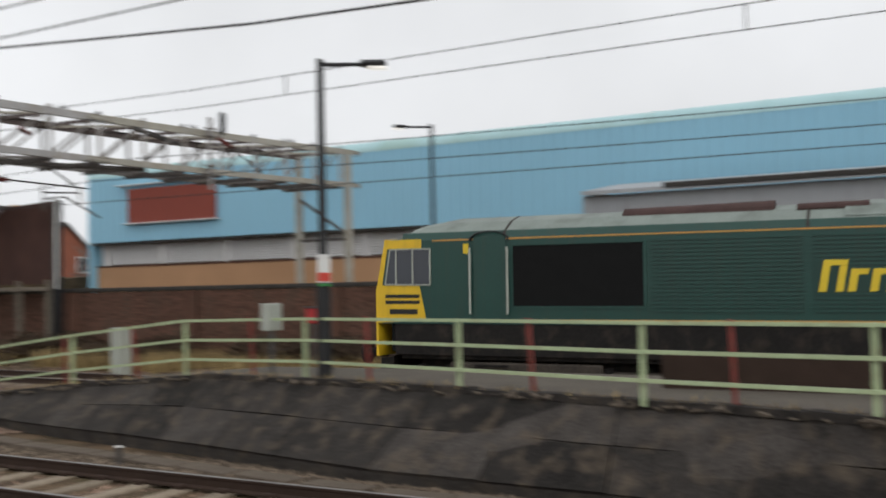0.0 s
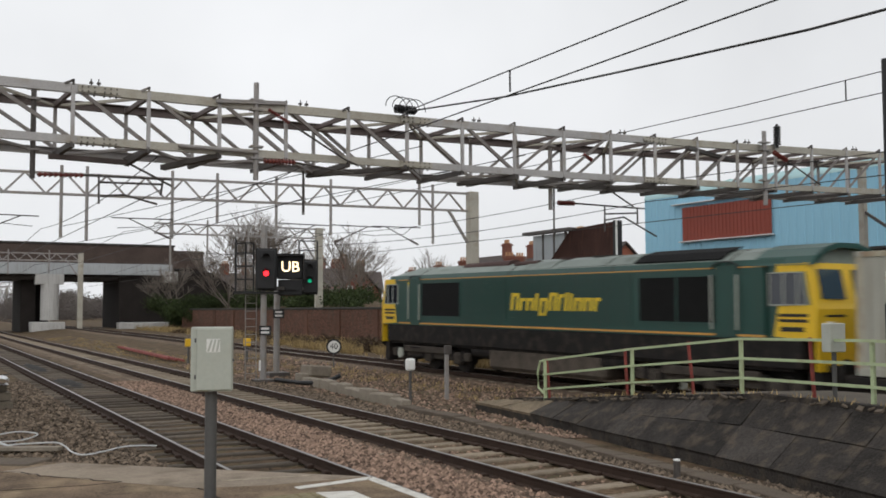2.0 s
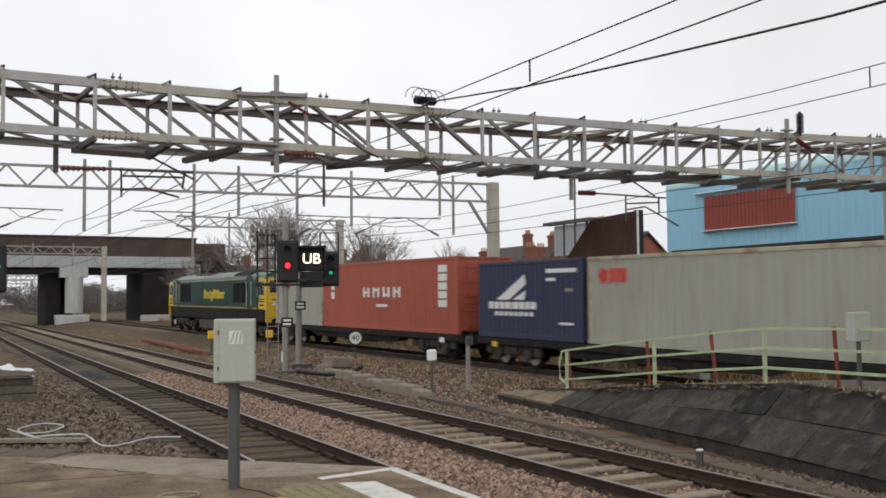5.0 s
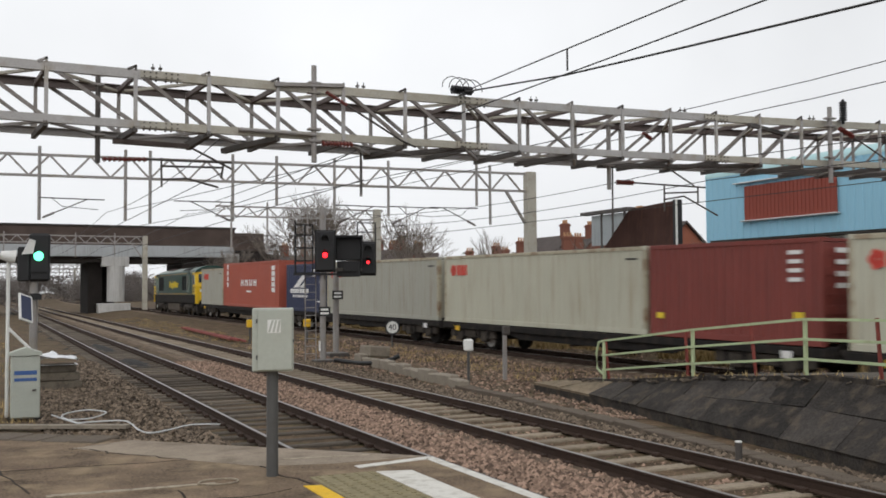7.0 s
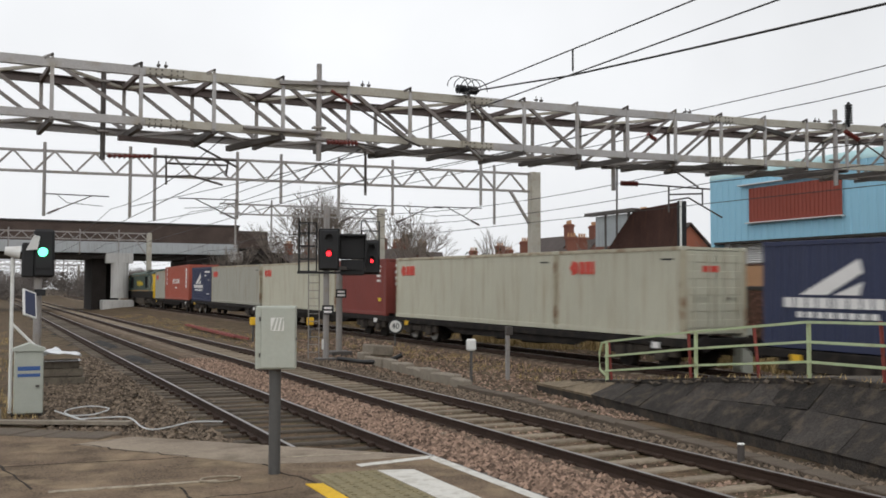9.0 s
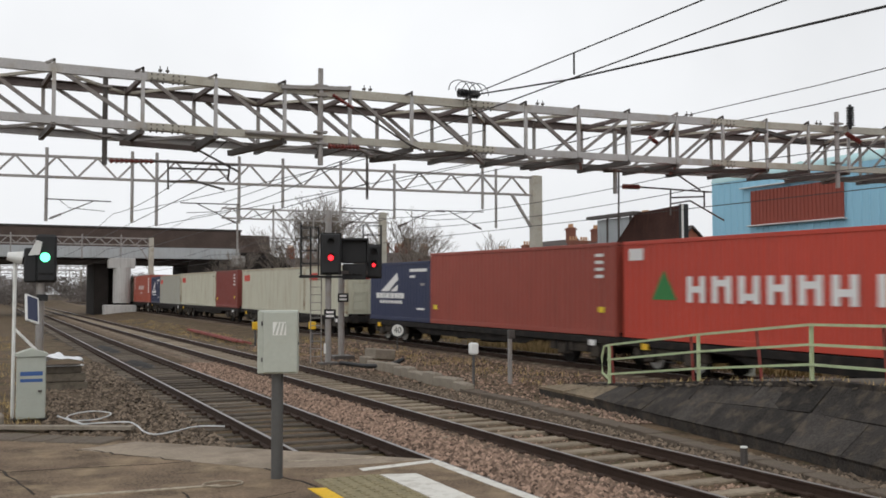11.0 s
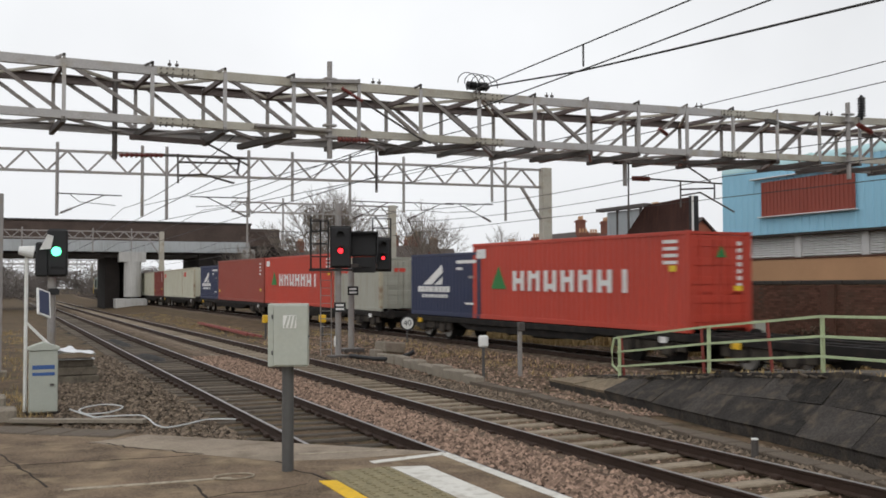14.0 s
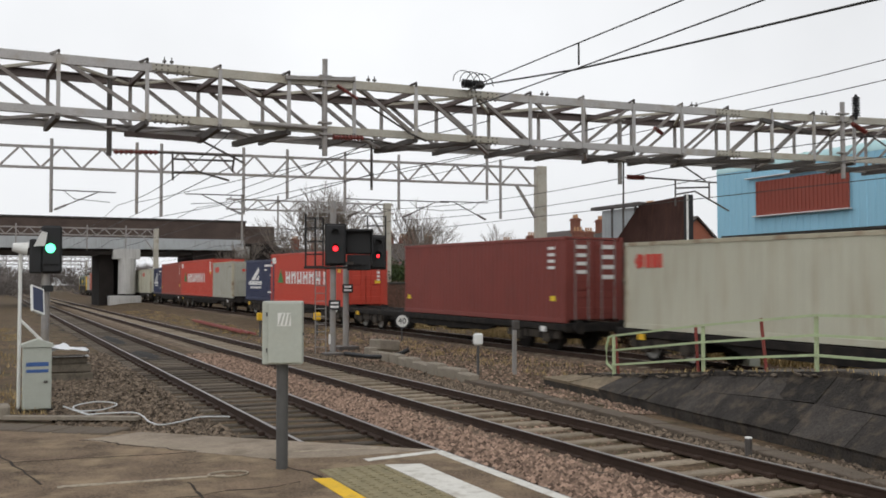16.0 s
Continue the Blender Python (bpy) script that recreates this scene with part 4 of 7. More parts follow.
def build_wires():
    def sag(p, q, s, n=10):
        p, q = Vector(p), Vector(q)
        return [p.lerp(q, i / n) - Vector((0, 0, 4 * s * (i / n) * (1 - i / n))) for i in range(n + 1)]
    wire_run("dark feeder wire running over the platform", [(10.1, 20.2, 6.88), (10.1, 5, 6.86), (10.1, -30, 6.86)], 0.014)
    wire_run("dark feeder wire running over the platform", [(9.4, 43, 6.3), (9.9, 20.2, 6.32), (9.9, 5, 6.29), (9.9, -30, 6.29)], 0.014)
    wire_run("heavy dark feeder wire running over the platform", [(10.3, 20.2, 6.95), (10.3, 15.9, 6.46), (10.3, 12, 6.16), (10.3, 8.6, 5.91), (10.3, 5.9, 5.8), (10.3, 0, 5.72), (10.3, -30, 6.2)], 0.02)
    wire_run("dark catenary wire over the curved track", [(17.6, 42.5, 7.6), (20.6, 19.4, 7.98), (20.6, 5, 8.0), (20.6, -30, 7.95)], 0.014)
    wire_run("dark catenary wire over the curved track", [(17.6, 42.5, 7.2), (20.6, 19.4, 7.46), (20.6, 5, 7.46), (20.6, -30, 7.2)], 0.014)
    for x, y, z0, z1 in ((10.1, 15.5, 6.45, 6.88), (20.6, 16.1, 7.46, 7.99), (20.6, 4.0, 7.46, 8.0)):
        wire_run("short jumper between two wires", [(x, y, z0), (x, y, z1)], 0.02)
    for dz, s in ((4.75, 0.0), (5.35, 0.25), (5.9, 0.3)):
        pts = []
        ys = [-30, 21.5, 43.0, 78.0, 116.0, 160]
        for a, b in zip(ys, ys[1:]):
            pa, pb = Vector((track_x(a), a, dz)), Vector((track_x(b), b, dz))
            pts += sag(pa, pb, s)
        wire_run("thin overhead line wire above the curved track", pts, 0.012)
    for x in (4.8, 8.2):
        for dz, s in ((4.9, 0.0), (5.7, 0.3)):
            pts = []
            ys = [21.5, 43.5, 78, 112, 160, 230]
            for a, b in zip(ys, ys[1:]):
                pts += sag((x, a, dz), (x, b, dz), s)
            wire_run("thin overhead line wire above the tracks", pts, 0.012)
    wire_run("dark wire crossing below the gantry", sag((5.9, 41, 5.0), (13.8, 20.5, 6.2), 0.05), 0.012)
    wire_run("dark wire crossing below the gantry", sag((5.2, 41, 5.6), (10.8, 20.5, 6.2), 0.05), 0.012)


# ---- bridge ----
def build_bridge():
    br = empty("road_bridge", "brick road bridge on pale girders and concrete piers over the tracks", "bridge")
    y0, y1 = 116.0, 127.0
    part("parapet", Mesh().box(-60, 27.6, y0, y0 + 0.6, 7.65, 9.75, c=0.05), BRIDGEBRICK, br, "dark brown brick parapet")
    part("parapet", Mesh().box(27.6, 31.2, y0 + 0.1, y0 + 0.7, 7.2, 9.35, c=0.05), BRIDGEBRICK, br, "dark brown brick parapet")
    part("coping", Mesh().box(-60, 27.7, y0 - 0.1, y0 + 0.7, 9.75, 9.98, c=0.03), COPING, br)
    part("parapet", Mesh().box(-60, 31.2, y1, y1 + 0.6, 7.65, 9.9, c=0.05), BRIDGEBRICK, br)
    part("girder", Mesh().box(-60, 27.4, y0 - 0.35, y0 - 0.02, 6.35, 7.65, c=0.03), BRIDGEGIRDER, br, "pale grey painted fascia girder")
    part("girder_end", Mesh().box(26.4, 28.0, y0 - 0.4, y0 + 0.1, 5.5, 6.8, c=0.03), PIER, br)
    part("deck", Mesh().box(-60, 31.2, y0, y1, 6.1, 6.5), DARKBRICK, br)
    for k in range(6):
        part("girder", Mesh().box(-60, 27.4, y0 + 1 + 1.7 * k, y0 + 1.3 + 1.7 * k, 5.75, 6.1), DARKSTEEL, br)
    part("pier_cap", Mesh().box(12.3, 15.3, y0 - 0.4, y0 + 1.0, 5.2, 6.35, c=0.04), PIER, br)
    part("pier", Mesh().tube((13.9, y0 + 0.3, 1.2), (13.9, y0 + 0.3, 5.3), 0.98, 0.98, 20), PIER, br, "round pale concrete pier", smooth=False)
    part("pier_base", Mesh().box(11.9, 15.4, y0 - 1.1, y0 + 1.5, -0.4, 1.0, c=0.08), PIER, br)
    for k in range(3):
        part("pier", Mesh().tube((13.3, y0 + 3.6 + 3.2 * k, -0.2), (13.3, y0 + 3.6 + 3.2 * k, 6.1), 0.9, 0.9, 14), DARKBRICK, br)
    part("inner_wall", Mesh().box(11.0, 12.6, y0 + 1.6, y1, -0.2, 6.1, c=0.05), DARKBRICK, br, "inner pier wall darkened for the shade under the bridge")
    part("abutment", Mesh().box(21.4, 23.0, y0 + 0.2, y1, -0.2, 6.2, c=0.05), DARKBRICK, br, "brick abutment darkened for the shade under the bridge")
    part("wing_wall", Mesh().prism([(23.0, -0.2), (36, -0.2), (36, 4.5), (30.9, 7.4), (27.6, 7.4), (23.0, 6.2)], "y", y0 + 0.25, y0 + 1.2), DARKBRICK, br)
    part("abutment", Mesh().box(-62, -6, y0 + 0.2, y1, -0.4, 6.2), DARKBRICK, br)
    kerb = Mesh().box(20.6, 27.5, y0 - 4.0, y0 - 2.8, -0.2, 0.9, c=0.06)
    tagged(part("concrete_plinth", kerb, PIER), "low pale concrete plinth beside the bridge abutment", "plinth")


# ---- brick boundary wall ----
def build_boundary_wall():
    x = 25.3
    w = Mesh().box(x, x + 0.33, -40, 96, -0.6, 2.24)
    wall = tagged(part("wall_boundary", w, MORTAR), "red brick boundary wall with dark coping beyond the curved track", "wall", kind="structure")
    cop = Mesh().box(-0.06, 0.42, -0.44, 0.44, 0, 0.16, c=0.03).data("coping_stone", COPING)
    for i in range(150):
        piece("coping_stone", cop, wall, pose(x, -34 + 0.89 * i, 2.245 + 0.01 * noise.noise((0, i * 0.7, 0)), 0, 0, 0))
    br = Mesh().box(-0.012, 0.05, -0.106, 0.106, -0.034, 0.034).data("brick", BRICK)
    rng = random.Random(4)
    for r in range(9):
        for i in range(32):
            y = 27.3 + i * 0.225 + (0.11 if r % 2 else 0)
            piece("brick", br, wall, pose(x, y, 2.19 - 0.078 * r, rng.uniform(-0.4, 0.4), 0, 0))
    rest = Mesh()
    for r in range(28):
        for i in range(420):
            y = 8.0 + i * 0.225 + (0.11 if r % 2 else 0)
            if r < 9 and 27.2 < y < 34.6:
                continue
            z = 2.19 - 0.078 * r
            k = len(rest.v)
            p = -0.010 + rng.uniform(-0.004, 0.004)
            rest.v += [(x + p, y - 0.105, z - 0.034), (x + p, y + 0.105, z - 0.034), (x + p, y + 0.105, z + 0.034), (x + p, y - 0.105, z + 0.034),
                       (x + 0.03, y - 0.105, z - 0.034), (x + 0.03, y + 0.105, z - 0.034), (x + 0.03, y + 0.105, z + 0.034), (x + 0.03, y - 0.105, z + 0.034)]
            rest.f += [(k, k + 1, k + 2, k + 3), (k, k + 1, k + 5, k + 4), (k + 3, k + 2, k + 6, k + 7), (k, k + 4, k + 7, k + 3), (k + 1, k + 5, k + 6, k + 2)]
    me = bpy.data.meshes.new("brickwork")
    me.from_pydata(rest.v, [], rest.f)
    me.materials.append(BRICKI)
    ob = new("brickwork", me)
    ob.parent = wall
    tagged(ob, kind="stuff")
    pier = Mesh().box(-0.12, 0.1, -0.28, 0.28, -0.6, 2.24, c=0.01).data("wall_pier", BRICK)
    for i in range(14):
        piece("wall_pier", pier, wall, pose(x, 12 + 6.0 * i, 0))


# ---- buildings ----
def build_blue_hall():
    b = empty("blue_warehouse", "large pale blue clad warehouse with white louvre band and brick plinth", "warehouse")
    xf, y1, y0 = 38.0, 43.85, -60.0
    zt, zb = 9.1, 5.0
    n = int((y1 - y0) / 0.5)
    m = Mesh()
    prof = []
    for i in range(n):
        y = y0 + i * (y1 - y0) / n
        s = (y1 - y0) / n
        prof += [(xf, y), (xf, y + s * 0.55), (xf + 0.035, y + s * 0.62), (xf + 0.035, y + s * 0.93)]
    prof.append((xf, y1))
    k = len(prof)
    m.v = [(x, y, zb) for x, y in prof] + [(x, y, zt - 0.5) for x, y in prof]
    m.f = [(i, i + 1, k + i + 1, k + i) for i in range(k - 1)]
    part("cladding", m, BLUECLAD, b)
    arc = [(xf + 0.0, zt - 0.5)] + [(xf + 0.6 - 0.6 * math.cos(a), zt - 0.5 + 0.55 * math.sin(a)) for a in np.linspace(0.15, 1.5, 7)] + [(xf + 30, zt + 0.9), (xf + 30, zt - 0.5)]
    part("roof_edge", Mesh().prism(arc, "y", y0, y1 + 0.05), BLUEROOF, b, "pale curved eaves")
    for i in range(22):
        y = y1 - 1.9 - 4.4 * i
        part("roof_seam", Mesh().prism([(xf - 0.02, zt - 0.5)] + [(xf + 0.6 - 0.63 * math.cos(a), zt - 0.5 + 0.58 * math.sin(a)) for a in np.linspace(0.15, 1.5, 7)], "y", y - 0.05, y + 0.05), BLUEROOF, b)
    part("end_wall", Mesh().box(xf + 0.04, xf + 30, y1 - 0.25, y1, 0, zt - 0.45), BLUECLAD, b)
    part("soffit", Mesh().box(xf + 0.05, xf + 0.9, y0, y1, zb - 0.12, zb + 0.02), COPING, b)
    part("back_wall", Mesh().box(xf + 0.75, xf + 1.0, y0, y1 - 0.3, 0, zb - 0.1), WHITECLAD, b)
    part("core", Mesh().box(xf + 1.0, xf + 29.5, y0, y1 - 0.3, 0, zt - 0.5), SHEDGREY, b)
    lou = Mesh().box(-0.05, 0.03, -1.95, 1.95, -0.055, 0.045, pose(0, 0, 0, 0, 25, 0)).data("louvre", WHITECLAD)
    for i in range(12):
        for r in range(9):
            piece("louvre", lou, b, pose(xf + 0.66, y1 - 3.0 - 4.4 * i, 3.82 + 0.125 * r))
        part("pilaster", Mesh().box(xf + 0.5, xf + 0.76, y1 - 1.05 - 4.4 * i, y1 - 0.6 - 4.4 * i, 3.7, 4.9, c=0.02), WHITECLAD, b)
    part("brick_band", Mesh().box(xf + 0.45, xf + 0.76, y0, y1, 0, 3.62), TANBRICK, b, "orange tan brick plinth")
    part("ledge", Mesh().box(xf + 0.4, xf + 0.77, y0, y1, 3.62, 3.72, c=0.02), BRICK, b)
    # red sign panel
    part("red_panel", Mesh().box(xf - 0.13, xf - 0.02, 34.25, 40.6, 5.95, 7.85, c=0.02), REDPANEL, b, "plain dark red slatted panel on the cladding")
    rib = Mesh().box(-0.03, 0.0, -0.05, 0.05, -0.93, 0.93).data("panel_slat", REDPANEL)
    for i in range(24):
        piece("panel_slat", rib, b, pose(xf - 0.13, 34.4 + 0.265 * i, 6.9))
    for z in (5.90, 8.02):
        part("panel_frame", Mesh().box(xf - 0.3, xf - 0.02, 34.1 if z < 6 else 35.5, 40.75 if z < 6 else 41.3, z, z + 0.07, c=0.02), WHITECLAD, b)
    # grey shed in front
    s = empty("grey_shed", "grey corrugated shed with a shallow pitched roof before the warehouse", "shed")
    x = 33.0
    m = Mesh()
    prof = []
    for i in range(120):
        y = -20.0 + i * 0.27
        prof += [(x, y), (x, y + 0.1), (x + 0.04, y + 0.14), (x + 0.04, y + 0.23)]
    k = len(prof)
    m.v = [(a, y, 0) for a, y in prof] + [(a, y, 5.35) for a, y in prof]
    m.f = [(i, i + 1, k + i + 1, k + i) for i in range(k - 1)]
    part("cladding", m, SHEDGREY, s)
    part("roof", Mesh().prism([(x - 0.3, 5.35), (x - 0.3, 5.5), (x + 3.8, 6.1), (x + 3.8, 5.9)], "y", -22, 12.3), SHEDGREY, s)
    part("gutter", Mesh().box(x - 0.36, x - 0.22, -22, 9.3, 5.44, 5.62, c=0.02), COPING, s)
    part("end_wall", Mesh().box(x + 0.05, x + 3.8, 11.9, 12.1, 0, 5.5), SHEDGREY, s)


def house(x, y, turn, w, d, h, roof, wallmat, chimneys, label):
    hs = empty("terrace_house", label, "house", group="terraced houses", m=pose(x, y, 0, 0, 0, turn))
    part("wall", Mesh().prism([(-w / 2, 0), (w / 2, 0), (w / 2, h), (0, h + roof - 0.12), (-w / 2, h)], "y", -d / 2, d / 2), wallmat, hs)
    for s in (-1, 1):
        part("roof", Mesh().prism([(s * (w / 2 + 0.3), h - 0.2), (0, h + roof), (0, h + roof - 0.16), (s * (w / 2 + 0.3), h - 0.36)], "y", -d / 2 - 0.3, d / 2 + 0.3), SLATE, hs)
    for cy in chimneys:
        ch = part("chimney", Mesh().box(-0.35, 0.35, cy - 0.55, cy + 0.55, h + roof - 0.7, h + roof + 1.3, c=0.04).box(-0.43, 0.43, cy - 0.63, cy + 0.63, h + roof + 1.02, h + roof + 1.16), wallmat, hs)
        for k in (-0.33, 0.0, 0.33):
            part("chimney_pot", Mesh().tube((0, cy + k, h + roof + 1.3), (0, cy + k, h + roof + 1.72), 0.13, 0.10, 8), TANBRICK, ch)
    for fy in (-1, 1):
        for wx in (-w / 4, w / 4):
            for wz in (1.2, 3.8):
                win = part("window", Mesh().box(wx - 0.5, wx + 0.5, fy * d / 2 - 0.06, fy * d / 2 + 0.06, wz, wz + 1.3), WHITE, hs)
                part("pane", Mesh().box(wx - 0.4, wx + 0.4, fy * d / 2 - 0.075, fy * d / 2 + 0.075, wz + 0.1, wz + 1.2), WINDOW, win)
    return hs


def build_houses():
    house(51.9, 66.5, 0, 6.5, 8, 4.9, 2.9, BRIGHTBRICK, (2.0,), "orange brick gabled house with white bargeboards")
    for hx, hy in ((59.6, 95.0), (63.4, 95.6)):
        house(hx, hy, 0, 4.6, 7.5, 6.4, 2.0, HOUSEBRICK, (-2.6,), "red brick terraced house with a tall chimney stack")
    g = empty("gable_trim", "white painted bargeboards and window on a brick gable", "bargeboard", m=pose(50.6, 62.35, 0.1))
    part("bargeboard", Mesh().bar((-0.75, -0.12, 6.2), (0, -0.12, 7.4), 0.06, 0.1), PIER, g)
    part("bargeboard", Mesh().bar((0.75, -0.12, 6.2), (0, -0.12, 7.4), 0.06, 0.1), PIER, g)
    for z in (5.0, 2.4):
        w = part("window", Mesh().box(-0.45, 0.45, -0.2, 0.0, z, z + 1.4, c=0.02), WHITE, g)
        part("pane", Mesh().box(-0.33, 0.33, -0.22, -0.1, z + 0.12, z + 1.28), WINDOW, w)
    rng = random.Random(9)
    for i in range(7):
        house(57 + 1.2 * i + rng.uniform(-1, 1), 84 + 6.2 * i, 90 if i % 3 else 78, 7.5, 6.2, 4.4 + rng.uniform(-0.3, 0.4), 2.1, HOUSEBRICK, (-2.4,) if i % 2 else (-2.4, 2.2), "distant red brick terraced house with tall chimney stack")
    for i, (x, y) in enumerate(((46, 112), (52, 121), (40, 133), (58, 140), (33, 150))):
        house(x, y, 30 + 40 * i, 8, 9, 4.8, 2.6, HOUSEBRICK, (1.5, -2.0), "distant brick house among bare trees")


def build_board():
    b = empty("rusted_hoarding", "tall rust-brown corrugated hoarding on timber posts before the wall", "hoarding")
    x, y0, y1 = 24.5, 30.2, 34.6
    m = Mesh()
    n = 44
    top = lambda y: 5.78 - 0.03 * (y - y0)
    prof = [(x + 0.03 * (i % 2), y0 + (y1 - y0) * i / (2 * n)) for i in range(2 * n + 1)]
    k = len(prof)
    cut = lambda y: 2.6 if y < 33.2 else 2.6 + (y - 33.2) * 1.3
    m.v = [(a, y0 + (y - y0) * 1.45, 2.6) for a, y in prof] + [(a + 0.35, y0 + (y - y0) * 0.75, top(y)) for a, y in prof]
    m.f = [(i, i + 1, k + i + 1, k + i) for i in range(k - 1)]
    part("corrugated_sheet", m, RUSTSHEET, b, "rust-brown corrugated sheet")
    part("side_post", Mesh().box(x - 0.06, x + 0.3, y0 - 0.22, y0 - 0.05, 0.2, 5.75, c=0.02), BLACK, b, "black edge post")
    part("side_trim", Mesh().box(x - 0.08, x - 0.02, y0 - 0.32, y0 - 0.24, 2.4, 5.75, c=0.01), WHITE, b, "thin white edge strip")
    for i in range(3):
        y = y1 - 0.6 + 0.85 * i
        part("glazed_panel", Mesh().box(x + 0.42, x + 0.46, y, y + 0.72, 4.2, 5.55), FROSTED, b, "dirty translucent panel")
        part("glazing_post", Mesh().box(x + 0.4, x + 0.5, y - 0.1, y, 2.6, 5.65), DARKSTEEL, b)
    part("roof_beam", Mesh().box(x + 0.2, x + 0.6, y1 - 1.2, y1 + 2.4, 5.60, 5.74), DARKSTEEL, b)
    for y in (30.4, 32.1, 33.8, 35.6):
        part("post", Mesh().box(x - 0.1, x + 0.1, y - 0.1, y + 0.1, -0.3, 2.75, c=0.012), TIMBER, b)
    part("rail", Mesh().box(x - 0.16, x - 0.1, 30.2, 36.2, 2.35, 2.5), TIMBER, b)


# ---- vegetation ----
def bare_tree(x, y, z, h, seed, label="bare winter tree with fine twigs", spread=0.55):
    rng = random.Random(seed)
    t = empty("bare_tree", label, "tree", group="bare trees", m=pose(x, y, z))
    trunk, crown = Mesh(), Mesh()

    def grow(p, d, length, r, depth, mesh):
        q = p + d * length
        mesh.tube(p, q, max(r, 0.009), max(r * 0.68, 0.008), 5 if depth < 2 else 3, caps=False)
        if depth >= (5 if h < 9 else 6):
            return
        for _ in range(3 if depth < 2 else 2):
            a = Vector((rng.uniform(-1, 1), rng.uniform(-1, 1), rng.uniform(-0.25, 0.75))).normalized()
            nd = (d * (1 - spread) + a * spread + Vector((0, 0, 0.12))).normalized()
            grow(p.lerp(q, rng.uniform(0.55, 1.0)), nd, length * rng.uniform(0.62, 0.82), r * 0.6, depth + 1, crown)
        grow(q, (d + Vector((rng.uniform(-0.2, 0.2), rng.uniform(-0.2, 0.2), 0.1))).normalized(), length * 0.75, r * 0.68, depth + 1, crown)

    grow(Vector((0, 0, -0.3)), Vector((0, 0, 1)), h * 0.29, h * 0.015, 0, trunk)
    part("trunk", trunk, BARK, t)
    part("crown", crown, BARK, t)
    return t


def leafy(name, spots, mat, label, category, leaf=0.16, count=900, flat=0.7):
    """Clumps of many small leaves over given (x, y, z, radius) spots: one uncountable mass."""
    rng = np.random.default_rng(len(name) + len(spots))
    vs, fs = [], []
    for x, y, z, r in spots:
        for _ in range(int(count * r)):
            d = rng.normal(size=3)
            d /= np.linalg.norm(d)
            p = np.array((x, y, z)) + d * r * rng.uniform(0.55, 1.08) * (1, 1, flat) * (1 + 0.25 * math.sin(5 * d[0] + 7 * d[1] + x))
            u, w = rng.normal(size=3), rng.normal(size=3)
            u, w = u / np.linalg.norm(u) * leaf, w / np.linalg.norm(w) * leaf * 0.6
            k = len(vs)
            vs += [tuple(p - u), tuple(p + w), tuple(p + u), tuple(p - w)]
            fs.append((k, k + 1, k + 2, k + 3))
    me = bpy.data.meshes.new(name)
    me.from_pydata([tuple(float(c) for c in v) for v in vs], [], fs)
    me.materials.append(mat)
    tagged(new(name, me), label, category, kind="stuff")


def grass(name, zones, mat, label, seed):
    rng = np.random.default_rng(seed)
    vs, fs = [], []
    for x0, x1, y0, y1, count, h in zones:
        for _ in range(count):
            x, y = rng.uniform(x0, x1), rng.uniform(y0, y1)
            if noise.noise((x * 0.5, y * 0.5, seed)) < -0.05:
                continue
            z = ground_z(x, y) - 0.02
            for _b in range(4):
                a, l = rng.uniform(0, 6.28), h * rng.uniform(0.4, 1.2)
                dx, dy = math.cos(a), math.sin(a)
                w = 0.010 + 0.012 * h
                ox, oy = rng.normal(0, 0.06, 2)
                k = len(vs)
                vs += [(x + ox - dy * w, y + oy + dx * w, z), (x + ox + dy * w, y + oy - dx * w, z), (x + ox + dx * l * 0.55, y + oy + dy * l * 0.55, z + l)]
                fs.append((k, k + 1, k + 2))
    me = bpy.data.meshes.new(name)
    me.from_pydata([tuple(float(c) for c in v) for v in vs], [], fs)
    me.materials.append(mat)
    tagged(new(name, me), label, "grass", kind="stuff")


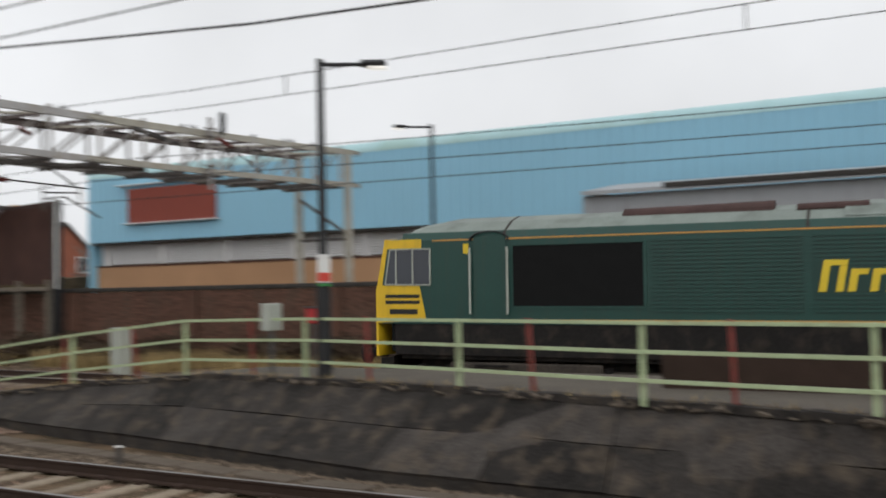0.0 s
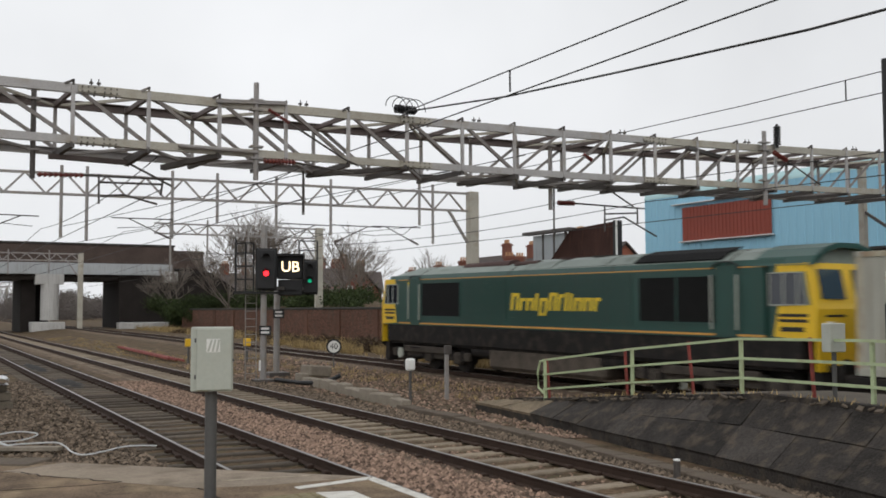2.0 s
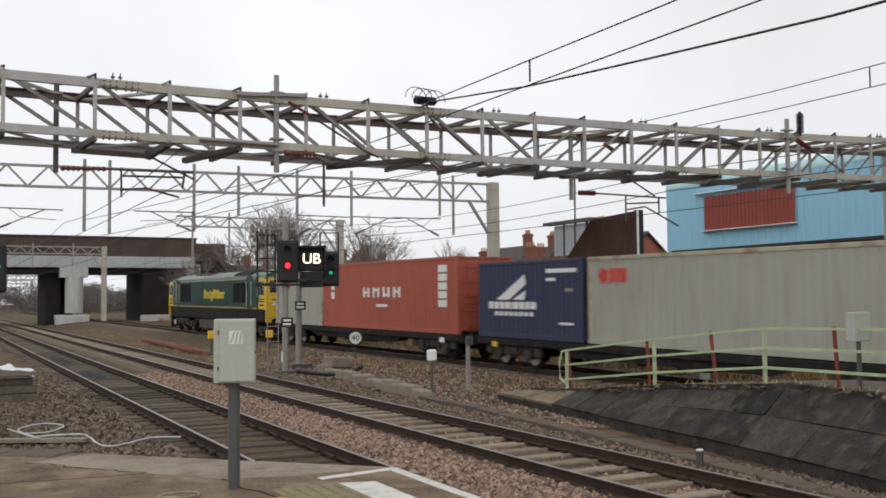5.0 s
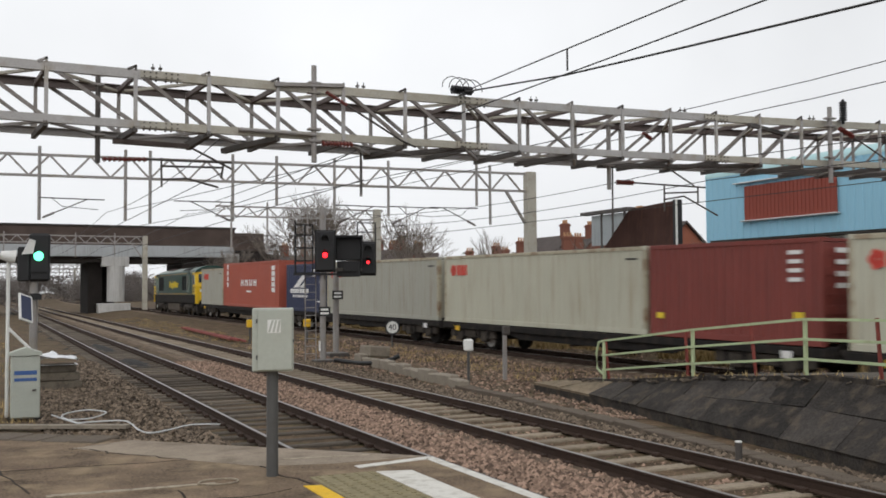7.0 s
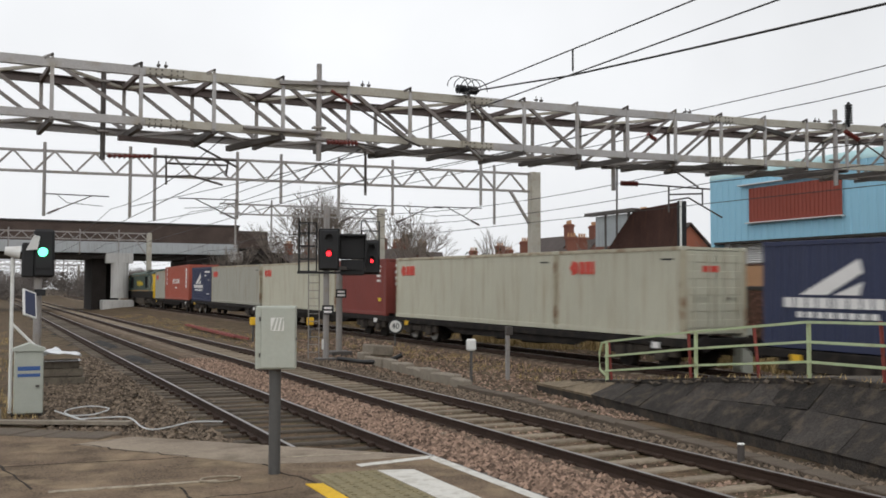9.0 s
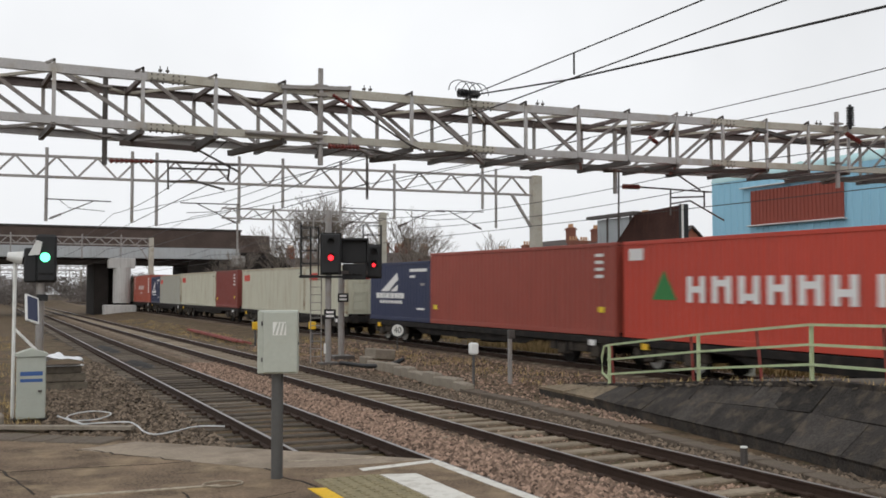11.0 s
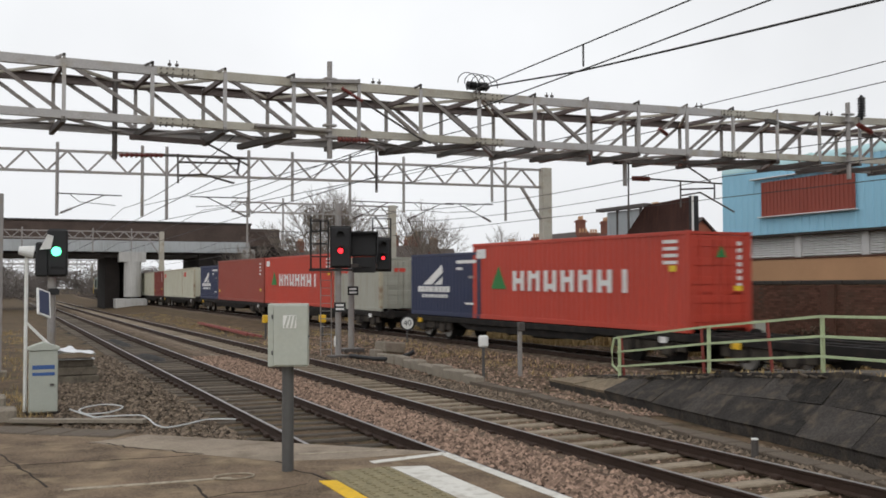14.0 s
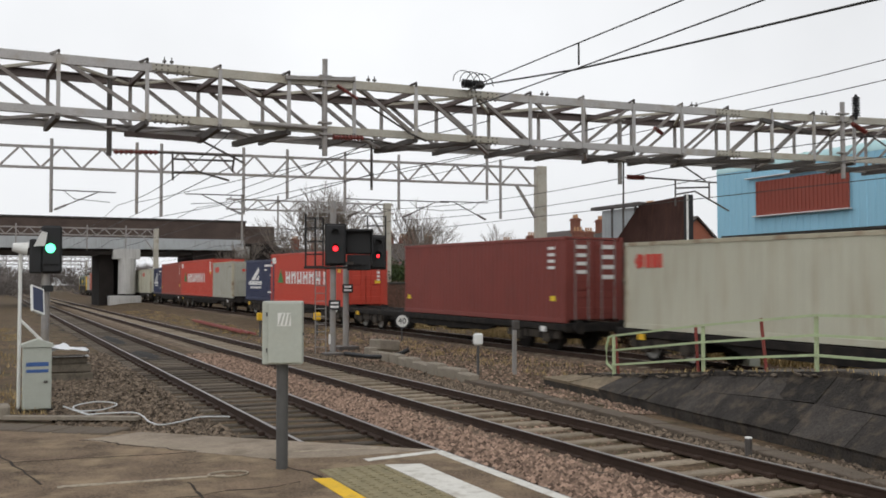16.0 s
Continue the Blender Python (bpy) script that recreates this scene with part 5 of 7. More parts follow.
def build_vegetation():
    for x, y, h, s in ((31, 96, 13.5, 1), (34, 99, 14, 2), (29, 98, 11.5, 3), (40, 92, 11.5, 4), (43, 96, 10.5, 5), (37, 68, 8.0, 6), (28, 88, 7.5, 7), (45, 66, 7.5, 8), (44, 56, 7.2, 9), (46, 53, 6.6, 12), (26.5, 110, 9, 13)):
        bare_tree(x, y, 0.2, h, s)
    rng = random.Random(2)
    spots = []
    for i in range(70):
        y = rng.uniform(48, 108)
        spots.append((26.8 + rng.uniform(0, 9), y, 1.8 + rng.uniform(0, 1.6), rng.uniform(0.9, 1.7)))
    leafy("ivy_bank", spots, LEAF, "dark green evergreen bank of ivy and shrubs behind the wall", "shrubs", leaf=0.11, count=800)
    leafy("bramble_scrub", [(rng.uniform(21.5, 24.6), rng.uniform(24, 92), ground_z(24, 40) + 0.3, rng.uniform(0.35, 0.8)) for _ in range(60)] + [(rng.uniform(23.4, 24.9), rng.uniform(12, 32), 0.2 + rng.uniform(0, 0.3), rng.uniform(0.4, 0.75)) for _ in range(26)], SCRUB, "brown leafless bramble scrub at the foot of the wall", "scrub", leaf=0.09, count=520, flat=0.6)
    leafy("evergreen_bush", [(25 + rng.uniform(-1.5, 2), 102 + rng.uniform(-4, 8), 1.2 + rng.uniform(0, 2.2), rng.uniform(0.8, 1.4)) for _ in range(16)], LEAF, "dark green bush beside the bridge abutment", "bush", leaf=0.11, count=800)
    grass("dry_grass", [(21.6, 25.1, 12, 32, 4200, 0.6), (20.2, 25.1, 32, 60, 5500, 0.5), (21, 25, 60, 110, 2500, 0.5), (13.5, 16.2, 18, 48, 900, 0.18), (-6, 1.0, 18, 60, 2500, 0.16), (10.2, 12.5, 36, 90, 1500, 0.14), (-1.5, 1.0, 16, 24, 500, 0.14)], STRAW, "straw-coloured dead winter grass beside the track", 3)
    rg = random.Random(12)
    leafy("distant_woods", [(rg.uniform(-70, 75), rg.uniform(215, 330), rg.uniform(0.5, 5.5), rg.uniform(2.0, 4.2)) for _ in range(260)], HAZETWIG, "distant brown leafless woods beyond the bridge, paled for haze", "woods", leaf=0.2, count=330)
    bank = Mesh().prism([(26.0, 0), (40, 0), (40, 3.2), (30, 2.6), (26.4, 1.6)], "y", 46, 112)
    tagged(part("earth_bank", bank, SOIL), "overgrown earth bank behind the boundary wall", "bank", kind="structure")


# ---- signals and lineside equipment ----
def signal_group():
    s = empty("junction_signal", "two-pole colour light signal with route indicator and black cages", "railway signal")
    part("pole", Mesh().tube((10.62, 31.8, -0.3), (10.62, 31.8, 5.15), 0.105, 0.105, 14), GREYSTEEL, s, smooth=False)
    part("pole", Mesh().tube((12.0, 34.4, -0.25), (12.0, 34.4, 3.1), 0.115, 0.115, 14), GREYSTEEL, s)
    part("base_plate", Mesh().box(10.3, 10.95, 31.5, 32.1, -0.25, -0.1, c=0.02), DARKSTEEL, s)
    part("base_plate", Mesh().box(11.6, 12.4, 34.0, 34.8, -0.2, -0.05, c=0.02), DARKSTEEL, s)
    turn = Matrix.Rotation(radians(-19), 4, "Z")

    def head(x, y, z, w, h, name, lens, lab):
        m = Matrix.Translation((x, y, z)) @ turn
        hd = part("head", Mesh().box(-w / 2, w / 2, -0.12, 0.16, -h / 2, h / 2, c=0.03).box(-w / 2 - 0.05, w / 2 + 0.05, 0.1, 0.14, -h / 2 - 0.05, h / 2 + 0.05), BLACK, s, lab, m=m)
        hood = Mesh()
        for zz in (h * 0.30, -h * 0.08):
            for a0, a1 in zip(np.linspace(-0.2, 3.34, 9), np.linspace(-0.2, 3.34, 9)[1:]):
                hood.bar((0.13 * math.cos(a0), -0.24, zz + 0.13 * math.sin(a0)), (0.13 * math.cos(a1), -0.24, zz + 0.13 * math.sin(a1)), 0.28, 0.012)
        part("hood", hood, BLACK, hd)
        return hd

    # red main head
    h1 = head(10.62, 31.55, 3.62, 0.62, 1.35, "head", RED_ON, "black signal head showing red")
    part("lens", Mesh().tube((0, -0.125, -0.14), (0, -0.15, -0.14), 0.09, 0.09, 16), RED_ON, h1, "lit red lens")
    # route indicator
    m = Matrix.Translation((11.75, 32.3, 3.75)) @ turn
    ind = part("route_indicator", Mesh().box(-0.46, 0.46, 0.05, 0.35, -0.42, 0.45, c=0.03).box(-0.5, 0.5, -0.25, 0.1, 0.40, 0.46).box(-0.5, -0.45, -0.2, 0.1, -0.40, 0.44).box(0.45, 0.5, -0.2, 0.1, -0.40, 0.44), BLACK, s, "black route indicator box", m=m)
    part("lower_box", Mesh().box(-0.42, 0.42, -0.02, 0.3, -1.0, -0.44, c=0.03).box(-0.25, 0.25, -0.12, 0.0, -0.8, -0.55), BLACK, ind)
    # added turning plate: takes the letters away as if their lamps went out
    flap = part("letter_drum", Mesh().box(-0.42, 0.42, -0.004, 0.004, -0.36, 0.36), BLACK, ind, m=pose(0, 0.04, 0))
    text("letters", "UB", 0.52, AMBER_ON, flap, pose(0, -0.008, 0, 90, 0, 0), "lit amber letters")
    # second head beside it
    h2 = head(12.65, 32.75, 3.42, 0.5, 1.15, "head", GREEN_ON, "black signal head with one lit lens")
    # added drum: swaps green for red where one lamp would change colour
    drum = part("lens_drum", Mesh().tube((0, -0.02, 0), (0, 0.02, 0), 0.1, 0.1, 16), BLACK, h2, m=pose(0, -0.15, -0.14))
    part("lens", Mesh().tube((0, -0.03, 0), (0, -0.022, 0), 0.07, 0.07, 16), GREEN_DIM, drum, "lit green lens")
    part("lens", Mesh().tube((0, 0.022, 0), (0, 0.03, 0), 0.06, 0.06, 16), RED_ON, drum, "lit red lens")
    part("cross_arm", Mesh().bar((10.62, 31.85, 3.0), (12.9, 33.0, 3.0), 0.1, 0.12), DARKSTEEL, s)
    part("cross_arm", Mesh().bar((12.0, 34.4, 3.05), (12.0, 32.6, 3.05), 0.1, 0.12), DARKSTEEL, s)
    # cages and platform
    cage = Mesh()
    P = lambda u, v, z: Vector((10.62, 31.8, z)) + turn.to_3x3() @ Vector((u, v, 0))
    for u in (-0.95, -0.62, -0.35):
        for v in (-0.1, 0.6):
            cage.bar(P(u, v, 2.85), P(u, v, 4.55 if u > -0.9 else 4.7), 0.03)
    for z in (2.88, 3.3, 3.75, 4.2, 4.55):
        cage.bar(P(-0.95, -0.1, z), P(-0.35, -0.1, z), 0.025)
        cage.bar(P(-0.95, 0.6, z), P(-0.35, 0.6, z), 0.025)
        cage.bar(P(-0.95, -0.1, z), P(-0.95, 0.6, z), 0.025)
    cage.box(-1.0, 0.5, -0.2, 0.7, 2.80, 2.87, Matrix.Translation((10.62, 31.8, 0)) @ turn)
    part("cage", cage, BLACK, s, "black steel access cage")
    c2 = Mesh()
    Q = lambda u, v, z: Vector((12.65, 32.9, z)) + turn.to_3x3() @ Vector((u, v, 0))
    for u in (-0.32, 0.34):
        for v in (0.0, 0.5):
            c2.bar(Q(u, v, 2.9), Q(u, v, 4.75), 0.03)
    for z in (4.0, 4.4, 4.75):
        c2.bar(Q(-0.32, 0, z), Q(0.34, 0, z), 0.02)
        c2.bar(Q(-0.32, 0.5, z), Q(0.34, 0.5, z), 0.02)
    part("cage", c2, BLACK, s, "black steel access cage")
    lad = Mesh()
    for u in (-0.62, -0.25):
        lad.bar(P(u, 0.75, -0.2), P(u, 0.4, 2.85), 0.035)
    for k in range(11):
        lad.bar(P(-0.62, 0.75 - 0.032 * k, 0.05 + 0.27 * k), P(-0.25, 0.75 - 0.032 * k, 0.05 + 0.27 * k), 0.025)
    part("ladder", lad, GREYSTEEL, s)
    for x, y, z in ((10.62, 31.62, 1.55), (12.0, 34.2, 2.1)):
        pl = part("number_plate", Mesh().box(-0.2, 0.2, -0.03, 0.0, -0.16, 0.16), BLACK, s, "black identity plate", m=Matrix.Translation((x, y, z)) @ turn)
        part("plate_marking", Mesh().box(-0.13, 0.13, -0.036, -0.03, 0.03, 0.1).box(-0.14, 0.14, -0.036, -0.03, -0.1, -0.03), MARKWHITE, pl)
    part("white_marker", Mesh().box(10.42, 10.48, 31.62, 31.66, 0.2, 0.55), WHITE, s)
    return flap, drum


def far_signal(x, y, name):
    s = empty(name, "single pole signal beside the curved track showing red", "railway signal")
    part("pole", Mesh().tube((x, y, ground_z(x, y) - 0.1), (x, y, 3.4), 0.1, 0.1, 12), GREYSTEEL, s)
    m = Matrix.Translation((x, y - 0.15, 2.6)) @ Matrix.Rotation(radians(-30), 4, "Z")
    h = part("head", Mesh().box(-0.4, 0.4, -0.1, 0.15, -0.6, 0.75, c=0.03).box(0.45, 1.05, -0.05, 0.2, -0.4, 0.7, c=0.03), BLACK, s, m=m)
    part("lens", Mesh().tube((0, -0.105, -0.15), (0, -0.13, -0.15), 0.11, 0.11, 14), RED_ON, h, "lit red lens")
    part("ladder", Mesh().bar((x - 0.4, y + 0.3, 0), (x - 0.4, y + 0.1, 2.2), 0.04).bar((x - 0.75, y + 0.3, 0), (x - 0.75, y + 0.1, 2.2), 0.04), GREYSTEEL, s)


def green_signal():
    s = empty("platform_signal", "black colour light signal showing green on a grey pole", "railway signal")
    x, y = 1.05, 22.9
    part("pole", Mesh().tube((x - 0.02, y, -0.3), (x - 0.02, y, 2.6), 0.085, 0.085, 12), GREYSTEEL, s)
    m = Matrix.Translation((x, y - 0.1, 3.0)) @ Matrix.Rotation(radians(-2), 4, "Z")
    h = part("head", Mesh().box(-0.13, 0.3, -0.1, 0.18, -0.5, 0.55, c=0.05).box(-0.36, -0.1, -0.08, 0.15, -0.5, 0.25, c=0.03).box(-0.10, 0.26, -0.14, -0.1, -0.30, -0.27), BLACK, s, m=m)
    part("lens", Mesh().tube((0.06, -0.105, 0.05), (0.06, -0.14, 0.05), 0.10, 0.10, 18), GREEN_ON, h, "lit green lens")
    part("white_flap", Mesh().prism([(-0.28, -0.22 + 0.3), (-0.05, -0.20 + 0.3), (0.0, 0.38 + 0.0), (-0.12, 0.42)], "y", -0.22, -0.2), WHITE, h, "white backing plate")
    part("plate", Mesh().box(-0.1, 0.13, -0.1, -0.08, -0.9, -0.76), BLACK, h)
    # lamp standard with solar panel next to it
    l = empty("equipment_post", "white tube post with round lamp and blue solar panel", "post")
    xx, yy = 0.47, 20.9
    part("post", Mesh().tube((xx, yy, -0.2), (xx, yy, 2.95), 0.035, 0.035, 8), WHITE, l)
    part("lamp", Mesh().tube((xx - 0.15, yy - 0.05, 3.0), (xx + 0.13, yy - 0.05, 2.96), 0.08, 0.14, 14), WHITE, l, "cream round lamp")
    pan = part("solar_panel", Mesh().box(-0.16, 0.16, -0.02, 0.02, -0.3, 0.3, c=0.008), WHITE, l, m=pose(xx + 0.32, yy - 0.05, 1.95, -25, 18, 35))
    part("cell_sheet", Mesh().box(-0.12, 0.12, -0.026, -0.02, -0.26, 0.26), NAVY, pan, "dark blue cells")
    part("hand_rail", Mesh().line([(xx + 0.02, yy, 1.55), (xx + 0.35, yy, 1.2), (xx + 0.5, yy, 1.05), (xx + 0.55, yy, 0.9), (xx + 0.55, yy, -0.15)], 0.03, 8), WHITE, l)
    c = empty("signal_cabinet", "pale grey metal lineside cabinet with a pointed top", "cabinet")
    cx, cy = 0.78, 20.4
    part("body", Mesh().box(cx - 0.26, cx + 0.26, cy - 0.2, cy + 0.2, -0.15, 1.05, c=0.02), CABGREY, c)
    part("lid", Mesh().prism([(cx - 0.29, 1.05), (cx + 0.29, 1.05), (cx + 0.29, 1.1), (cx, 1.2), (cx - 0.29, 1.1)], "y", cy - 0.23, cy + 0.23), CABGREY, c)
    part("label_plate", Mesh().box(cx - 0.2, cx + 0.2, cy - 0.206, cy - 0.2, 0.68, 0.76).box(cx - 0.2, cx + 0.2, cy - 0.206, cy - 0.2, 0.56, 0.62), MARKBLUE, c, "blue lettering bars")
    part("handle", Mesh().box(cx + 0.12, cx + 0.19, cy - 0.23, cy - 0.2, 0.36, 0.4), DARKSTEEL, c)
    part("base", Mesh().box(cx - 0.3, cx + 0.3, cy - 0.24, cy + 0.24, -0.25, -0.15), UNDER, c)
    st = empty("timber_stack", "weathered timber baulks with white sheeting on top", "timber stack")
    for k, (a, b, z) in enumerate(((1.2, 2.35, -0.1), (1.15, 2.3, 0.12), (1.25, 2.2, 0.33))):
        part("baulk", Mesh().box(a, b, 26.4, 26.65, z - 0.1, z + 0.1, c=0.015), TIMBER, st)
        part("baulk", Mesh().box(a, b, 26.7, 26.95, z - 0.1, z + 0.1, c=0.015), TIMBER, st)
    sh = Mesh()
    nx, ny = 14, 8
    sh.v = [(1.2 + 1.05 * i / nx, 26.3 + 0.7 * j / ny, 0.47 + 0.17 * (1 + noise.noise((i * 0.23, j * 0.4, 3))) - 0.14 * abs(i / nx - 0.4)) for i in range(nx + 1) for j in range(ny + 1)]
    sh.v += [(a, b, 0.42) for a, b, _ in sh.v]
    k, h = ny + 1, (nx + 1) * (ny + 1)
    sh.f = [(i * k + j, (i + 1) * k + j, (i + 1) * k + j + 1, i * k + j + 1) for i in range(nx) for j in range(ny)] + [(h + i * k + j, h + (i + 1) * k + j, h + (i + 1) * k + j + 1, h + i * k + j + 1) for i in range(nx) for j in range(ny)]
    tagged(part("white_sheeting", sh, SHEETWHITE, smooth=True), "crumpled white plastic sheeting on the timber stack", "sheeting")
    for x, y, z, w in ((0.05, 19.6, 0.05, 0.5), (-0.1, 20.4, 0.2, 0.45)):
        tagged(part("rubble_block", Mesh().box(x - w / 2, x + w / 2, y - 0.25, y + 0.25, -0.25, z, c=0.04), CONCRETE), "broken concrete block by the cabinet", "block", group="rubble blocks")


def smooth(pts, n=6):
    """A curve through the points."""
    p = [Vector(pts[0])] + [Vector(q) for q in pts] + [Vector(pts[-1])]
    out = []
    for i in range(1, len(p) - 2):
        for k in range(n):
            t = k / n
            out.append(0.5 * ((2 * p[i]) + (p[i + 1] - p[i - 1]) * t + (2 * p[i - 1] - 5 * p[i] + 4 * p[i + 1] - p[i + 2]) * t * t + (3 * p[i] - p[i - 1] - 3 * p[i + 1] + p[i + 2]) * t ** 3))
    return out + [p[-1]]


def lineside_things():
    # grey cabinet on a post on the platform
    c = empty("post_cabinet", "small pale grey electrical cabinet on a dark round post", "cabinet")
    x, y = 1.93, 6.94
    part("post", Mesh().tube((x, y, 0.9), (x, y, 1.72), 0.043, 0.043, 16), POSTGREY, c)
    turn = Matrix.Translation((x, y - 0.02, 1.9)) @ Matrix.Rotation(radians(-19), 4, "Z")
    body = part("body", Mesh().box(-0.145, 0.145, -0.09, 0.09, -0.228, 0.228, c=0.006), CABGREY, c, m=turn)
    door = part("door", Mesh().box(-0.105, 0.14, -0.102, -0.09, -0.218, 0.218, c=0.004), CABGREY, body)
    part("sticker", Mesh().box(-0.035, 0.06, -0.105, -0.102, 0.05, 0.145), WHITE, door, "white hatched sticker")
    st = Mesh()
    for k in range(3):
        st.prism([(-0.03 + 0.03 * k, 0.055), (-0.015 + 0.03 * k, 0.055), (0.01 + 0.025 * k, 0.14), (-0.005 + 0.025 * k, 0.14)], "y", -0.1065, -0.105)
    part("hatching", st, CABGREY, door)
    for z in (-0.14, 0.12):
        part("hinge", Mesh().tube((-0.112, -0.1, z), (-0.112, -0.1, z + 0.03), 0.006, 0.006, 8), POSTGREY, body)
    part("lock", Mesh().box(0.145, 0.155, -0.07, -0.04, -0.02, 0.0), POSTGREY, body)
    # white telephone or treadle boxes on posts
    for x, y, top, lab, mat in ((11.02, 21.58, 1.02, "white box on a thin grey post", WHITE), (11.85, 9.6, 2.02, "pale grey notice box on a dark post", CABGREY)):
        b = empty("box_on_post", lab, "equipment box")
        z0 = ground_z(x, y) if top < 2 else 0.9
        part("post", Mesh().tube((x, y, z0 - 0.1), (x, y, top - 0.2), 0.035, 0.035, 10), POSTGREY, b)
        w = 0.12 if top < 2 else 0.17
        part("box", Mesh().box(x - w, x + w, y - 0.08, y + 0.08, top - (0.30 if top < 2 else 0.42), top, c=0.04 if top < 2 else 0.012), mat, b)
    p = empty("grey_post", "plain grey post with a small dark head", "post")
    part("post", Mesh().box(13.0, 13.1, 23.3, 23.4, ground_z(13, 23) - 0.1, 1.2, c=0.01), GREYSTEEL, p)
    part("head", Mesh().box(12.97, 13.17, 23.25, 23.38, 1.0, 1.25, c=0.02), DARKSTEEL, p)
    b = empty("ground_bollard", "short grey steel stub post in the ballast", "post")
    part("stub", Mesh().tube((9.56, 10.45, -0.25), (9.56, 10.45, 0.10), 0.05, 0.05, 12), DARKSTEEL, b)
    part("cap", Mesh().tube((9.56, 10.45, 0.10), (9.56, 10.45, 0.12), 0.052, 0.05, 12), WHITE, b)
    s = empty("speed_sign", "round white speed limit sign with black border", "sign")
    sx, sy = 15.6, 37.6
    zg = ground_z(sx, sy)
    part("post", Mesh().tube((sx, sy, zg - 0.1), (sx, sy, zg + 0.75), 0.03, 0.03, 8), POSTGREY, s)
    m = Matrix.Translation((sx, sy - 0.04, zg + 0.85)) @ Matrix.Rotation(radians(-22), 4, "Z")
    d = part("disc", Mesh().tube((0, 0, 0), (0, -0.02, 0), 0.32, 0.32, 24), BLACK, s, m=m)
    part("face", Mesh().tube((0, -0.021, 0), (0, -0.026, 0), 0.25, 0.25, 24), WHITE, d)
    text("numerals", "40", 0.34, MARKBLACK, d, pose(0, -0.03, 0, 90, 0, 0), "black numerals")
    for x, y in ((11.3, 44.5), (13.75, 43.5)):
        y_ = empty("yellow_box", "small yellow lineside box on a short post", "equipment box", group="yellow boxes")
        part("box", Mesh().box(x - 0.15, x + 0.15, y - 0.12, y + 0.12, 0.58, 0.94, c=0.03), YELLOWBOX, y_)
        part("post", Mesh().box(x - 0.04, x + 0.04, y - 0.04, y + 0.04, -0.2, 0.55), POSTGREY, y_)
    yb = empty("yellow_box", "small yellow lineside box on a short post", "equipment box", group="yellow boxes")
    part("box", Mesh().box(-0.35, -0.05, 17.2, 17.4, 1.05, 1.22, c=0.02), YELLOWBOX, yb)
    part("post", Mesh().box(-0.16, -0.12, 17.28, 17.32, -0.25, 1.05), POSTGREY, yb)
    # lamp posts
    for x, y, z0, top, reach, lab in ((11.7, 8.49, 0.9, 5.67, 0.62, "black lamp post with a red and white notice"), (24.4, 13.75, -0.5, 6.95, -0.75, "dark street lamp post near the warehouse")):
        l = empty("lamp_post", lab, "lamp post", group="lamp posts")
        part("column", Mesh().tube((x, y, z0 - 0.1), (x, y, z0 + 1.4), 0.11, 0.11, 14).tube((x, y, z0 + 1.4), (x, y, top), 0.065, 0.055, 12), BLACK, l)
        ux, uy = (0.52, -0.85) if reach > 0 else (0.6, -0.8)
        a = Vector((x, y, top - 0.08))
        e = a + Vector((ux, uy, 0)) * reach
        part("arm", Mesh().tube(a, e, 0.035, 0.03, 8), BLACK, l)
        d = Vector((ux, uy, 0)) * (1 if reach > 0 else -1)
        lan = part("lantern", Mesh().box(-0.1, 0.1, -0.04, 0.38, -0.038, 0.06, Matrix.Translation(e) @ d.to_track_quat("Y", "Z").to_matrix().to_4x4(), c=0.045), BLACK, l)
        part("lens", Mesh().box(-0.08, 0.08, 0.1, 0.38, -0.07, -0.042, Matrix.Translation(e) @ d.to_track_quat("Y", "Z").to_matrix().to_4x4(), c=0.012), LAMPLENS, lan, "glowing lantern lens")
        if z0 > 0:
            n = part("notice", Mesh().box(-0.095, 0.095, -0.135, -0.12, 0, 0.42, c=0.004), WHITE, l, "white notice with red lower band", m=pose(x, y, 2.32, 0, 0, -50))
            part("notice_band", Mesh().box(-0.088, 0.088, -0.139, -0.135, 0.02, 0.15), MARKRED, n)
            part("notice_edge", Mesh().box(-0.095, 0.095, -0.138, -0.12, -0.05, -0.01), MARKGREEN, n)
    # low broken concrete edging and pipes by the junction signal
    w = empty("low_retaining_wall", "low crumbling concrete edging wall by the signal", "low wall")
    pts = [(11.75, 31.5), (11.3, 27.2), (10.95, 24.2), (10.75, 21.3)]
    rng = random.Random(6)
    for (xa, ya), (xb, yb) in zip(pts, pts[1:]):
        for j in range(4):
            u = (j + 0.5) / 4
            x, y = xa + (xb - xa) * u, ya + (yb - ya) * u
            part("block", Mesh().box(-0.14, 0.14, -0.42, 0.42, -0.35, 0.0, c=0.03), CONCRETE, w, m=pose(x, y, 0.08 + rng.uniform(-0.05, 0.05), rng.uniform(-3, 3), rng.uniform(-4, 4), math.degrees(math.atan2(-(xb - xa), yb - ya)) + rng.uniform(-3, 3)))
    tagged(part("drain_pipe", Mesh().line([(10.9, 31.3, -0.1), (11.2, 29.8, -0.12), (11.5, 28.6, -0.05), (11.75, 28.2, 0.1), (11.9, 28.1, 0.2)], 0.07, 10), BLACK), "black corrugated pipe lying on the ballast", "pipe")
    tagged(part("concrete_block", Mesh().box(-0.5, 0.5, -0.3, 0.3, 0, 0.4, c=0.05), CONCRETE, m=pose(12.6, 32.0, -0.1, 0, 5, 20)), "broken concrete block near the signal", "block")
    for k in range(3):
        tagged(part("spare_rail", Mesh().bar((11.4 + 0.12 * k, 62, 0.0), (10.9 + 0.1 * k, 46.5 - k, -0.05), 0.06, 0.1), POSTRED), "rusty red spare rail lying between the tracks", "rail", group="spare rails")
